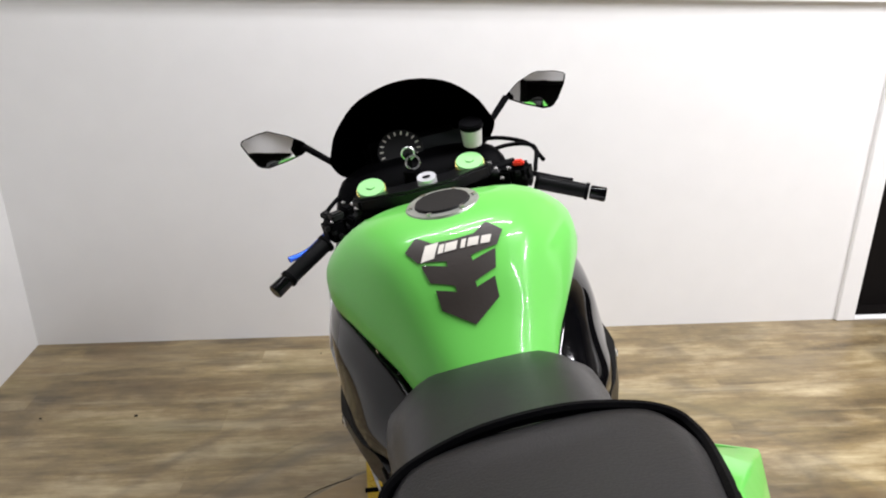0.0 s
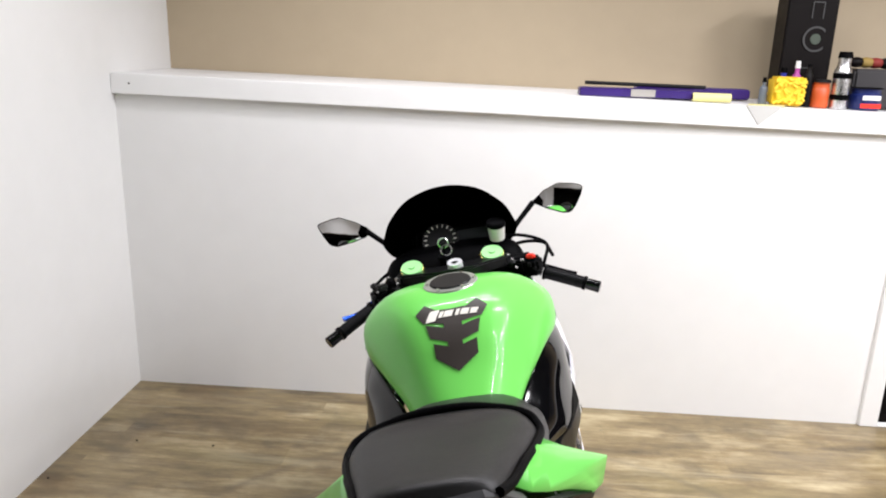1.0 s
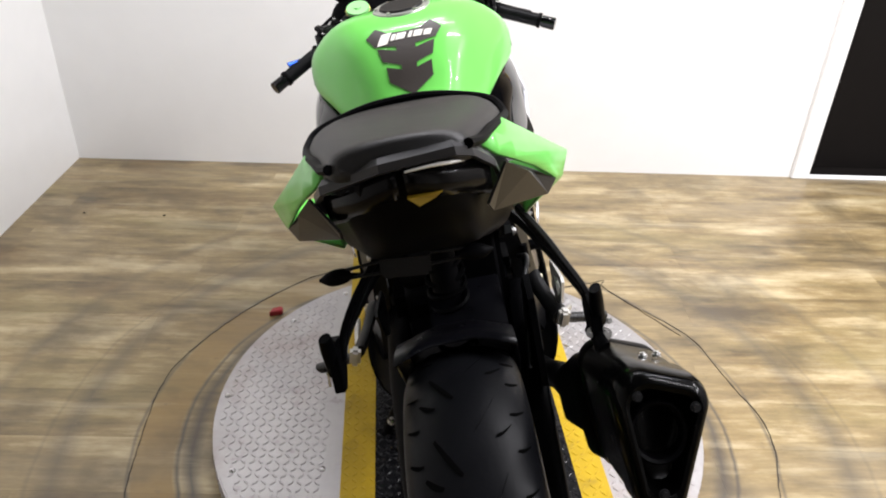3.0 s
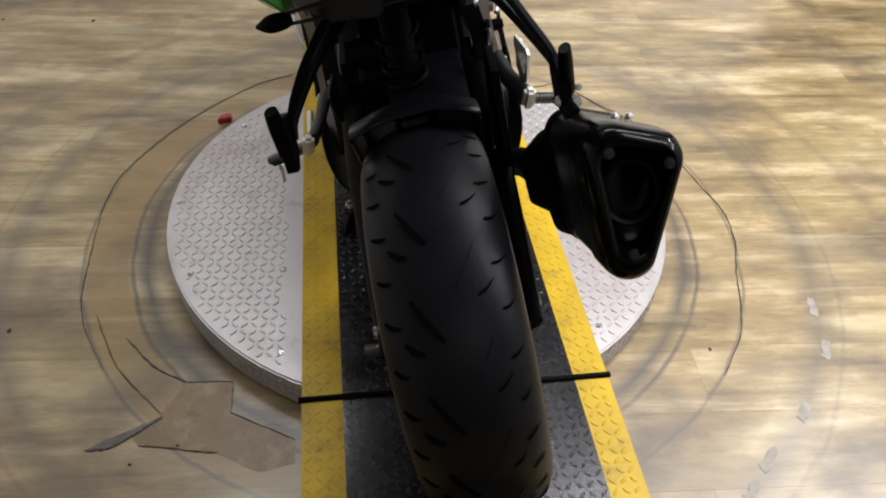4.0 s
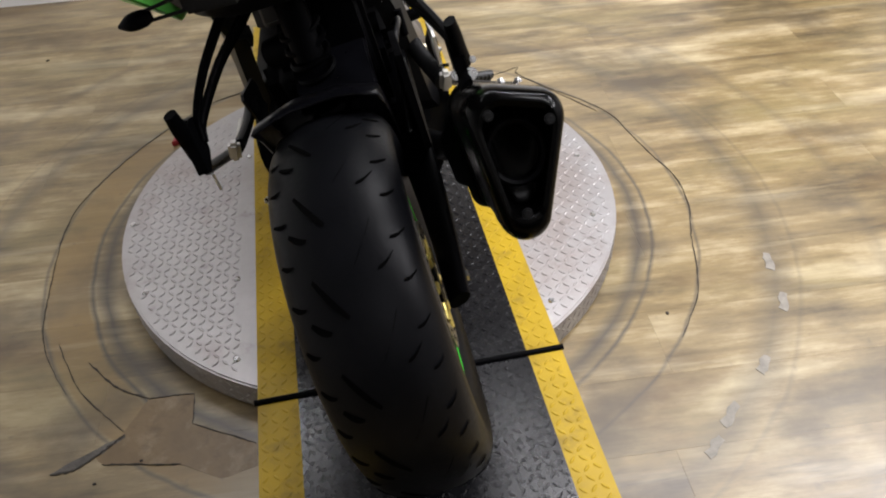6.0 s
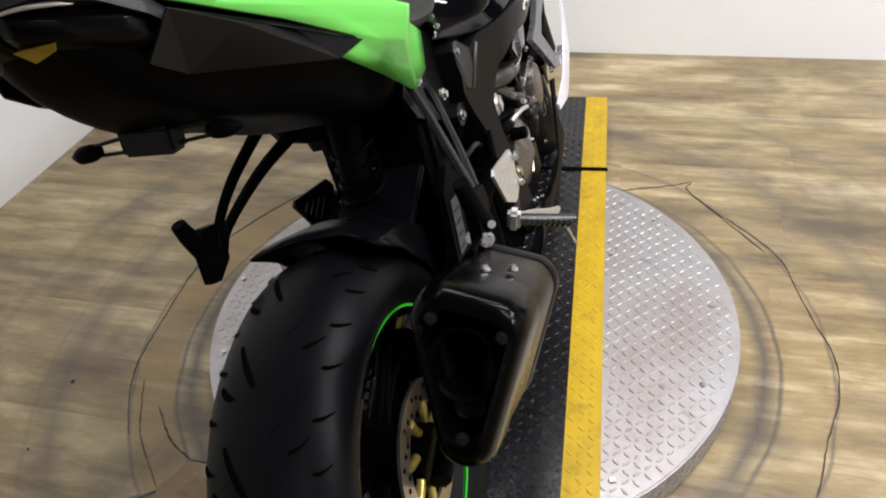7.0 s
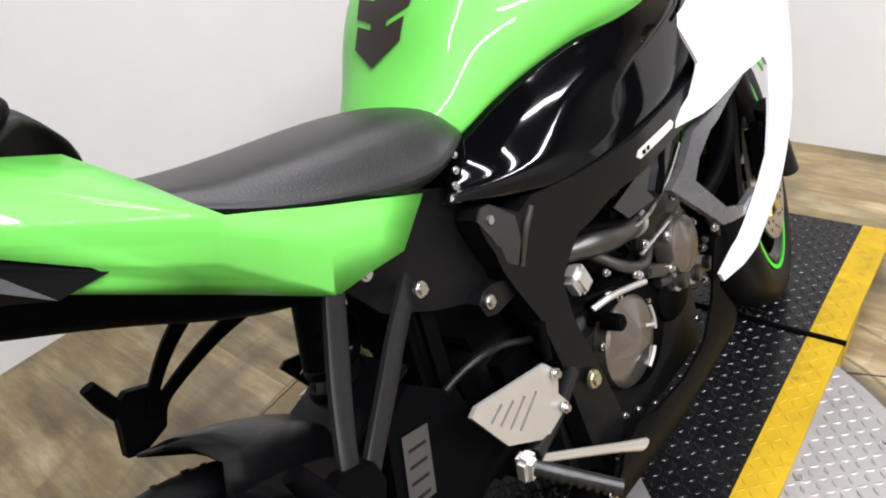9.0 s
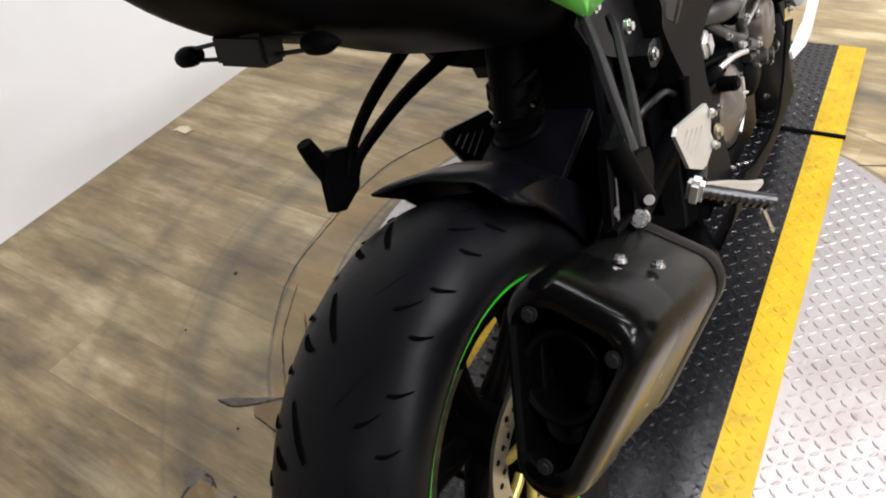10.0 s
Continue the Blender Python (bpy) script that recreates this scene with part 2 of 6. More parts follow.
stain(PLATE, (0.26, 0.20, 0.17), 3.2, 0.50, 0.45)
stain(PLATE, (0.10, 0.07, 0.05), 17, 0.60, 0.6)
stain(SUB, (0.07, 0.045, 0.022), 9, 0.52, 0.75)
stain(SUB, (0.36, 0.29, 0.18), 7, 0.52, 0.7)
stain(RAMPYELLOW, (0.13, 0.085, 0.02), 11, 0.56, 0.7)


def floor_material():
    """Wood-look vinyl planks, streaked along x, with scuffed rings round the turntable."""
    m, n, l, b = nodes("vinyl_plank")
    geo, info = n.new("ShaderNodeNewGeometry"), n.new("ShaderNodeObjectInfo")

    def op(kind, a, c=None, e=None):
        k = n.new("ShaderNodeMath")
        k.operation = kind
        for i, v in enumerate((a, c, e)):
            if v is None:
                continue
            if isinstance(v, (int, float)):
                k.inputs[i].default_value = v
            else:
                l.new(v, k.inputs[i])
        return k.outputs[0]

    def noise_at(sx, sy, detail=6, rough=0.6, shift=True):
        mp = n.new("ShaderNodeVectorMath")
        mp.operation = "MULTIPLY_ADD"
        l.new(geo.outputs["Position"], mp.inputs[0])
        mp.inputs[1].default_value = (sx, sy, 1)
        if shift:
            c = n.new("ShaderNodeCombineXYZ")
            l.new(op("MULTIPLY", info.outputs["Random"], 7.0), c.inputs[0])
            l.new(op("MULTIPLY", info.outputs["Random"], 31.0), c.inputs[1])
            l.new(c.outputs[0], mp.inputs[2])
        t = n.new("ShaderNodeTexNoise")
        t.inputs["Scale"].default_value, t.inputs["Detail"].default_value, t.inputs["Roughness"].default_value = 1, detail, rough
        l.new(mp.outputs[0], t.inputs["Vector"])
        return t.outputs[0]

    streak, fine, broad = noise_at(2.0, 15, 6, 0.62), noise_at(4, 90, 4), noise_at(0.9, 1.6, 3, 0.5, False)
    blot = noise_at(1.9, 6.5, 7, 0.68, False)
    tone = op("ADD", op("MULTIPLY", streak, 0.30), op("ADD", op("MULTIPLY", fine, 0.08), op("ADD", op("MULTIPLY", blot, 0.62), op("MULTIPLY", op("SUBTRACT", info.outputs["Random"], 0.7), 0.06))))
    ramp = n.new("ShaderNodeValToRGB")
    ramp.color_ramp.elements[0].position, ramp.color_ramp.elements[1].position = 0.37, 0.63
    ramp.color_ramp.elements[0].color = (0.06615, 0.04577, 0.0232, 1)
    ramp.color_ramp.elements[1].color = (0.44, 0.362, 0.235, 1)
    mid = ramp.color_ramp.elements.new(0.5)
    mid.color = (0.215, 0.157, 0.078, 1)
    l.new(tone, ramp.inputs[0])
    grey = n.new("ShaderNodeMix")
    grey.data_type = "RGBA"
    grey.inputs[7].default_value = (0.1607, 0.1492, 0.1392, 1)
    l.new(op("MULTIPLY", op("GREATER_THAN", broad, 0.0), op("MULTIPLY", broad, 0.06)), grey.inputs[0])
    l.new(ramp.outputs[0], grey.inputs[6])
    # scuffed rings
    off = n.new("ShaderNodeVectorMath")
    off.operation = "SUBTRACT"
    l.new(geo.outputs["Position"], off.inputs[0])
    off.inputs[1].default_value = (DISC[0], DISC[1], 0)
    ln = n.new("ShaderNodeVectorMath")
    ln.operation = "LENGTH"
    l.new(off.outputs[0], ln.inputs[0])
    wob = n.new("ShaderNodeTexNoise")
    wob.inputs["Scale"].default_value, wob.inputs["Detail"].default_value = 6, 5
    l.new(geo.outputs["Position"], wob.inputs["Vector"])
    r = op("ADD", ln.outputs["Value"], op("MULTIPLY", op("SUBTRACT", wob.outputs[0], 0.5), 0.024))

    def band(centre, half):
        return op("MAXIMUM", op("SUBTRACT", 1.0, op("DIVIDE", op("ABSOLUTE", op("SUBTRACT", r, centre)), half)), 0.0)

    def mixin(prev, fac, color):
        k = n.new("ShaderNodeMix")
        k.data_type = "RGBA"
        k.inputs[7].default_value = (*color, 1)
        l.new(fac, k.inputs[0])
        l.new(prev, k.inputs[6])
        return k.outputs[2]

    col = grey.outputs[2]
    sep = n.new("ShaderNodeSeparateXYZ")
    l.new(off.outputs[0], sep.inputs[0])
    # Worn ring's colour is faded towards the east to imitate glare on it.
    glare_fade = op("MINIMUM", op("MAXIMUM", op("MULTIPLY", op("SUBTRACT", 0.15, sep.outputs[0]), 2.0), 0.12), 1.0)
    worn = op("MULTIPLY", op("MULTIPLY", op("MINIMUM", op("MULTIPLY", band(0.785, 0.055), 5.0), 1.0), glare_fade), op("MINIMUM", op("MULTIPLY", blot, 1.45), 0.85))
    col = mixin(col, worn, (0.205, 0.130, 0.046))
    # olive, rust and grey tints in long soft drifts
    hue, hue2 = noise_at(1.1, 3.4, 4, 0.55, False), noise_at(2.6, 6.0, 5, 0.62, False)
    col = mixin(col, op("MULTIPLY", op("MAXIMUM", op("SUBTRACT", hue, 0.50), 0.0), 2.6), (0.1654, 0.1343, 0.058))
    col = mixin(col, op("MULTIPLY", op("MAXIMUM", op("SUBTRACT", 0.47, hue), 0.0), 2.6), (0.20, 0.158, 0.105))
    col = mixin(col, op("MULTIPLY", op("MAXIMUM", op("SUBTRACT", hue2, 0.53), 0.0), 4.0), (0.1134, 0.06965, 0.03016))
    dark = None
    for centre, half, amount in ((0.695, 0.030, 0.9), (0.728, 0.009, 0.9), (0.842, 0.007, 0.7), (1.02, 0.055, 0.55), (1.075, 0.010, 0.3), (1.28, 0.03, 0.3)):
        one = op("MULTIPLY", band(centre, half), amount)
        dark = one if dark is None else op("MAXIMUM", dark, one)
    dark = op("MULTIPLY", dark, op("MINIMUM", op("MULTIPLY", blot, 1.9), 1.0))
    col = mixin(col, op("MULTIPLY", dark, 0.95), (0.04536, 0.0398, 0.03712))
    dirt = n.new("ShaderNodeTexNoise")
    dirt.inputs["Scale"].default_value, dirt.inputs["Detail"].default_value = 3.5, 8
    l.new(geo.outputs["Position"], dirt.inputs["Vector"])
    col = mixin(col, op("MULTIPLY", op("MAXIMUM", op("SUBTRACT", dirt.outputs[0], 0.52), 0.0), 3.6), (0.04725, 0.03582, 0.02552))
    smear = noise_at(0.8, 7, 6, 0.65, False)
    col = mixin(col, op("MULTIPLY", op("MAXIMUM", op("SUBTRACT", smear, 0.54), 0.0), 2.6), (0.08977, 0.06169, 0.03248))
    col = mixin(col, op("MULTIPLY", op("MAXIMUM", op("SUBTRACT", 0.44, smear), 0.0), 2.6), (0.46, 0.40, 0.29))
    spots = n.new("ShaderNodeTexNoise")
    spots.inputs["Scale"].default_value, spots.inputs["Detail"].default_value = 26, 5
    l.new(geo.outputs["Position"], spots.inputs["Vector"])
    col = mixin(col, op("MULTIPLY", op("MAXIMUM", op("SUBTRACT", spots.outputs[0], 0.66), 0.0), 3.5), (0.0567, 0.04477, 0.0348))
    tint = n.new("ShaderNodeMix")
    tint.data_type, tint.blend_type = "RGBA", "MULTIPLY"
    tint.inputs[0].default_value = 1.0
    tint.inputs[7].default_value = (1.16, 1.17, 1.09, 1)
    l.new(col, tint.inputs[6])
    l.new(tint.outputs[2], b.inputs["Base Color"])
    l.new(op("ADD", op("ADD", op("MULTIPLY", fine, 0.16), op("MULTIPLY", smear, 0.16)), op("ADD", 0.12, op("MULTIPLY", dirt.outputs[0], 0.2))), b.inputs["Roughness"])
    bump = n.new("ShaderNodeBump")
    bump.inputs["Strength"].default_value, bump.inputs["Distance"].default_value = 0.12, 0.002
    l.new(fine, bump.inputs["Height"])
    l.new(bump.outputs[0], b.inputs["Normal"])
    b.inputs["Specular IOR Level"].default_value = 0.65
    return m


# ---------------- plan ----------------
XL, YB, XR, YF = -1.721, 2.247, 3.4, -3.2
DISC = (-0.028, 0.62)
DISC_R, DISC_Z, RAMP_Z = 0.632, 0.08, 0.088
FLOORM = floor_material()

# ---------------- room ----------------
sub = tagged(obj("floor", box(XR - XL + 0.2, YB + 1.2 - YF, 0.06, (XR + XL) / 2, (YB + 1.0 + YF) / 2, -0.036), SUBDARK, False), "wood-look vinyl plank floor, scuffed and torn round the turntable", "floor", kind="structure")
tagged(obj("wall_west", box(0.12, 0.7 + YB - YF, CEIL, XL - 0.06, (YB + 0.7 + YF) / 2, CEIL / 2), WALLW, False), "smooth white painted side wall", "wall", kind="structure")
tagged(obj("wall_east", box(0.12, 0.7 + YB - YF, CEIL, XR + 0.06, (YB + 0.7 + YF) / 2, CEIL / 2), SHOPW, False), "grey painted shop wall", "wall", kind="structure")
# Unseen opening, added so that the mirrors reflect a dark lower half.
SX0, SX1, SH = -1.35, 1.9, 1.9
bm = box(SX0 - XL, 0.12, CEIL, (SX0 + XL) / 2, YF - 0.06, CEIL / 2)
box(XR - SX1, 0.12, CEIL, (XR + SX1) / 2, YF - 0.06, CEIL / 2, bm=bm)
box(SX1 - SX0, 0.12, CEIL - SH, (SX1 + SX0) / 2, YF - 0.06, (CEIL + SH) / 2, bm=bm)
tagged(obj("wall_south", bm, WALLW, False), "unseen white painted wall with a wide dark opening added for reflections", "wall", kind="structure")
# Added recess behind it, near-black on every side to look unlit.
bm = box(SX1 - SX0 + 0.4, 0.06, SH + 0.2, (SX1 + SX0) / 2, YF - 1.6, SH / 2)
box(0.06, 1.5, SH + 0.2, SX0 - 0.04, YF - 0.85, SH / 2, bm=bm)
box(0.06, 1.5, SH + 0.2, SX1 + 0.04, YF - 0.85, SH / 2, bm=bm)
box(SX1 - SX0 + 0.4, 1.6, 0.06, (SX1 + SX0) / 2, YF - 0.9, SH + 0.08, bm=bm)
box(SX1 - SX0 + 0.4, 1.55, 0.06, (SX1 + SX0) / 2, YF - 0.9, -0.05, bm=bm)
tagged(obj("wall_shop", bm, VOID, False), "unseen near-black recess added to darken what the mirrors reflect", "wall", kind="structure")
SHELF = 1.375
DX0, DX1, DH = 1.632, 2.55, 1.27
bm = box(DX0 - 0.075 - XL, 0.10, 1.30, (DX0 - 0.075 + XL) / 2, YB + 0.05, 0.65)
box(XR - DX1 - 0.075, 0.10, 1.29, (XR + DX1 + 0.075) / 2, YB + 0.05, 0.645, bm=bm)
for v in bm.verts:
    if v.co.z > 1:
        v.co.z = 1.388 - 0.0185 * v.co.x - 0.04
tagged(obj("wall_north", bm, WALLW, False), "low white painted wall below a wide shelf", "wall", kind="structure")
bm = box(0.078, 0.125, DH, DX0 - 0.036, YB + 0.045, DH / 2)
box(0.078, 0.125, DH, DX1 + 0.036, YB + 0.045, DH / 2, bm=bm)
box(DX1 - DX0 + 0.15, 0.125, 0.05, (DX0 + DX1) / 2, YB + 0.045, DH + 0.025, bm=bm)
door = tagged(obj("door_1", bm, TRIMW, True, 0.003), "white cased opening into a dark store room", "doorway", kind="structure")
part("threshold", box(DX1 - DX0 - 0.004, 0.03, 0.012, (DX0 + DX1) / 2, YB - 0.002, 0.006), TRIMW, door, "white threshold strip", bevel=0.003)
SLOPE = -0.0185


def shelf_z(x):
    return 1.388 + SLOPE * x


XM = (XR + XL) / 2
bm = box(XR - XL, 0.035, 0.085, XM, YB - 0.012, shelf_z(XM) - 0.0425, ry=-math.degrees(math.atan(SLOPE)))
tagged(obj("trim", bm, TRIMW, True, 0.003), "white fascia board along the shelf edge", "trim", kind="structure")
bm = box(XR - XL, 0.56, 0.03, XM, YB + 0.287, shelf_z(XM) - 0.0165, ry=-math.degrees(math.atan(SLOPE)))
tagged(obj("shelf_top", bm, TRIMW, True, 0.002), "white painted ledge above the low wall", "shelf", kind="structure")
tagged(obj("wall_upper", box(XR - XL + 0.3, 0.1, CEIL - SHELF + 0.1, (XR + XL) / 2, YB + 0.62, (CEIL + SHELF) / 2), BEIGE, False), "beige painted wall set back above the ledge", "wall", kind="structure")
# Store room's shade is put into a near-black panel and floor strip.
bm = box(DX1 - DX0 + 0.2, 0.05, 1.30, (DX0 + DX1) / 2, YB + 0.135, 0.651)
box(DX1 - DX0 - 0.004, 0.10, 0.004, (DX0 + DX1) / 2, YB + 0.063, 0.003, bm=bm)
tagged(obj("wall_store", bm, VOID, False), "near-black panel and floor strip standing in for the unlit store room", "wall", kind="structure")
tagged(obj("ceiling", box(XR - XL + 0.2, YB + 0.7 - YF + 0.2, 0.08, (XR + XL) / 2, (YB + 0.7 + YF) / 2, CEIL + 0.04), CEILM, False), "dark painted flat ceiling", "ceiling", kind="structure")
for x, y, rz, _w in TUBES:
    fx = thing("ceiling_light", "slim white LED tube fitting on the ceiling", "ceiling light", pose(x, y, CEIL, 0, 0, rz), "ceiling tubes")
    part("housing", box(1.24, 0.09, 0.05, 0, 0, -0.026), TRIMW, fx, bevel=0.006)

# ---------------- turntable and ramp ----------------
TH = radians(3.9)


def lug_mesh(name, cells, mat, parent, place):
    """Raised lens-shaped treads of a tread plate, all in one mesh; cells are (u, v, angle)."""
    verts, faces = [], []
    L, Wd, H = 0.0102, 0.0030, 0.0015
    for u, v, a in cells:
        c, s, k = math.cos(a), math.sin(a), len(verts)
        for q, w, h in ((-L, 0, 0), (-L * 0.35, Wd, 0), (L * 0.35, Wd, 0), (L, 0, 0), (L * 0.35, -Wd, 0), (-L * 0.35, -Wd, 0), (-L * 0.55, 0, H), (-L * 0.25, Wd * 0.45, H), (L * 0.25, Wd * 0.45, H), (L * 0.55, 0, H), (L * 0.25, -Wd * 0.45, H), (-L * 0.25, -Wd * 0.45, H)):
            verts.append(place(u + q * c - w * s, v + q * s + w * c, h))
        for j in range(6):
            faces.append((k + j, k + (j + 1) % 6, k + 6 + (j + 1) % 6, k + 6 + j))
        faces.append(tuple(k + 6 + j for j in range(6)))
    me = bpy.data.meshes.new(name)
    me.from_pydata(verts, [], faces)
    me.materials.append(mat)
    o = new(name, me)
    o.parent = parent
    return tagged(o, kind="stuff")


def tread(u0, u1, v0, v1, step=0.0205, keep=None):
    out, i = [], 0
    v = v0 + step / 2
    while v < v1 - 0.006:
        u, j = u0 + step / 2, 0
        while u < u1 - 0.004:
            if keep is None or keep(u, v):
                out.append((u, v, radians(45 if (i + j) % 2 else -45)))
            u += step
            j += 1
        v += step
        i += 1
    return out


turn = thing("turntable", "round aluminium tread-plate turntable, scuffed, bolted to the floor", "turntable", pose(DISC[0], DISC[1], 0))
bm = rod((0, 0, 0.004), (0, 0, DISC_Z), DISC_R, DISC_R, 96)
top = part("disc", bm, PLATE, turn, bevel=0.004)
inR = lambda u, v: math.hypot(u, v) < DISC_R - 0.018 and not (-0.34 < u * math.cos(-TH) - v * math.sin(-TH) < 0.33)
lug_mesh("tread", tread(-DISC_R, DISC_R, -DISC_R, DISC_R, keep=inR), PLATE, top, lambda u, v, h: (u, v, DISC_Z + h))
rim_cells = [(DISC_R * 2 * math.pi * k / 190, 0.018 + 0.021 * j, radians(45 if (k + j) % 2 else -45)) for k in range(190) for j in range(3)]
lug_mesh("tread", rim_cells, PLATE, top, lambda u, v, h: ((DISC_R + h) * math.cos(u / DISC_R), (DISC_R + h) * math.sin(u / DISC_R), v))
for x, y in ((-0.64, 0.615), (-0.567, 0.361), (-0.356, 0.37), (-0.339, 0.127), (0.351, 0.182), (0.30, 0.42), (0.545, 0.70), (0.40, 1.02), (0.30, 0.86), (0.52, 0.45), (-0.36, 0.86), (-0.52, 0.95), (-0.38, 1.1)):
    part("bolt", rod((x - DISC[0], y - DISC[1], DISC_Z), (x - DISC[0], y - DISC[1], DISC_Z + 0.004), 0.008, 0.006, 12), STEEL, turn)

RW = 0.63
ramp = thing("ramp", "black tread-plate wheel ramp with yellow edge strips, across the turntable", "ramp", pose(-0.29, 0, 0, 0, 0, 3.9))


def ramp_z(v):
    if v < -0.42:
        return max(0.006, RAMP_Z + (v + 0.42) * 0.19)
    if v > 1.35:
        return RAMP_Z - (v - 1.35) * 0.06
    return RAMP_Z


def deck(v0, v1, name, label):
    bm = bmesh.new()
    brk = sorted({v0, v1, *[b for b in (-0.42, 1.35) if v0 < b < v1]})
    us = (0.004, 0.084, RW - 0.072, RW)
    for va, vb in zip(brk, brk[1:]):
        for k, (ua, ub) in enumerate(zip(us, us[1:])):
            vs = [bm.verts.new(p) for p in ((ua, va, ramp_z(va)), (ub, va, ramp_z(va)), (ub, vb, ramp_z(vb)), (ua, vb, ramp_z(vb)))]
            f = bm.faces.new(vs)
            f.material_index = 0 if k == 1 else 1
    bmesh.ops.remove_doubles(bm, verts=bm.verts, dist=1e-5)
    top = list(bm.faces)
    ext = bmesh.ops.extrude_face_region(bm, geom=top)
    for v in [g for g in ext["geom"] if isinstance(g, bmesh.types.BMVert)]:
        v.co.z = max(0.0, v.co.z - (0.075 if -0.1 < v.co.y < 1.3 else 0.012)) + (0.0)
    return part(name, bm, [RAMPBLACK, RAMPYELLOW], ramp, label, smooth=False)


decks = [deck(-0.86, -0.006, "ramp_plate", ""), deck(0.006, 1.197, "ramp_plate", ""), deck(1.205, 1.70, "ramp_plate", "")]
for o, (v0, v1) in zip(decks, ((-0.86, -0.01), (0.01, 1.195), (1.21, 1.70))):
    pl = lambda u, v, h: (u, v, ramp_z(v) + h)
    lug_mesh("tread", tread(0.086, RW - 0.074, v0, v1), RAMPBLACK, o, pl)
    lug_mesh("yellow_tread", tread(0.006, 0.083, v0, v1) + tread(RW - 0.071, RW, v0, v1), RAMPYELLOW, o, pl)
for v in (0.0, 1.2):
    part("hinge_rod", rod((-0.002, v, RAMP_Z + 0.002), (RW + 0.004, v, RAMP_Z + 0.002), 0.0065, seg=10), BLACK, ramp, "black steel hinge rod")

# ---------------- motorcycle ----------------
BIKE = Matrix.Translation((0.066, -0.05, RAMP_Z)) @ pose(0, 0, 0, 0, 0, 3.8) @ pose(0, 0, 0, 0, -12, 0)
bike = thing("motorcycle", "green, white and black sport motorcycle leaning on its side stand", "motorcycle", BIKE)

SIDES = (1, -1)


def mir(pts, s):
    return [(s * p[0], *p[1:]) for p in pts]


def bolt(p, d, r, parent, mat=STEEL, h=0.008, name="bolt"):
    p, d = Vector(p), Vector(d).normalized()
    bm = rod(p, p + d * h * 0.5, r * 1.2, r * 1.15, 14)
    rod(p + d * h * 0.4, p + d * h, r * 0.85, r * 0.75, 6, bm)
    return part(name, bm, mat, parent)


def tyre(radius, width, rim_r):
    """Profile of a sport tyre: (radius, x), closed."""
    half, prof = width / 2, []
    for k in range(-8, 9):
        a = k / 8
        x = half * math.sin(a * 1.5)
        prof.append((radius - (radius - rim_r) * 0.56 * abs(a) ** 2.2, x))
    prof += [(rim_r + 0.02, half * 0.87), (rim_r - 0.004, half * 0.66), (rim_r - 0.012, half * 0.55), (rim_r - 0.012, -half * 0.55), (rim_r - 0.004, -half * 0.66), (rim_r + 0.02, -half * 0.87)]
    return prof


def crown_r(radius, width, rim_r, x):
    a = min(1, math.asin(max(-1, min(1, abs(x) / (width / 2) * math.sin(1.5)))) / 1.5)
    return radius - (radius - rim_r) * 0.56 * abs(a) ** 2.2


def grooves(radius, width, rim_r, kinds, count, centre):
    """Tread cuts as thin dark strips laid in the crown; kinds are (x0, x1, a0, a1, thick)."""
    bm = bmesh.new()
    for c in range(count):
        for x0, x1, a0, a1, th in kinds:
            row = []
            for k in range(7):
                t = k / 6
                x, a = x0 + (x1 - x0) * t, 2 * math.pi * c / count + a0 + (a1 - a0) * t + 0.012 * math.sin(math.pi * t)
                w = th * 1.45 * (0.35 + 0.65 * math.sin(math.pi * (0.12 + 0.76 * t)))
                r = crown_r(radius, width, rim_r, x) + 0.0012
                row.append([bm.verts.new((x + dx, centre[1] + r * math.cos(a + da), centre[2] + r * math.sin(a + da))) for dx, da in ((-w * 0.55, w / radius * 0.9), (w * 0.55, -w / radius * 0.9))])
            for p, q in zip(row, row[1:]):
                bm.faces.new((p[0], p[1], q[1], q[0]))
    return bm


RAD = 0.318
RW_M = Matrix.Translation((0, 0, RAD))
CUTS = [(0.012, 0.046, 0.20, 0.02, 0.0036), (-0.012, -0.046, 0.39, 0.21, 0.003), (0.040, 0.063, 0.235, 0.18, 0.003), (-0.040, -0.063, 0.43, 0.375, 0.003),
        (0.064, 0.084, 0.12, 0.085, 0.0024), (-0.064, -0.084, 0.31, 0.275, 0.0024), (0.066, 0.084, 0.31, 0.28, 0.0024), (-0.066, -0.084, 0.12, 0.09, 0.0024)]
# rim with spokes as the wheel's own mesh
rw = part("rear_wheel", spun([(0.222, -0.072), (0.222, -0.066), (0.196, -0.06), (0.196, 0.06), (0.222, 0.066), (0.222, 0.072), (0.205, 0.074), (0.186, 0.06), (0.186, -0.06), (0.205, -0.074)], 64, m=RW_M), BLACKGLOSS, bike, "black cast wheel with a green rim stripe")
bm = rod((-0.09, 0, RAD), (0.09, 0, RAD), 0.045, 0.045, 24)
for k in range(5):
    a = 2 * math.pi * k / 5 + 0.3
    for da in (-0.13, 0.13):
        pipe([(0, 0.04 * math.cos(a), RAD + 0.04 * math.sin(a)), (0.0, 0.11 * math.cos(a + da * 0.7), RAD + 0.11 * math.sin(a + da * 0.7)), (0, 0.192 * math.cos(a + da), RAD + 0.192 * math.sin(a + da))], [0.018, 0.012, 0.014], bm=bm)
part("spokes", bm, BLACK, rw)
part("tyre", spun(tyre(RAD, 0.194, 0.212), 96, m=RW_M), RUBBER, rw, "worn black sport tyre")
tagged(part("tread_pattern", grooves(RAD, 0.194, 0.212, CUTS, 16, (0, 0, RAD)), GROOVE, rw), kind="stuff")
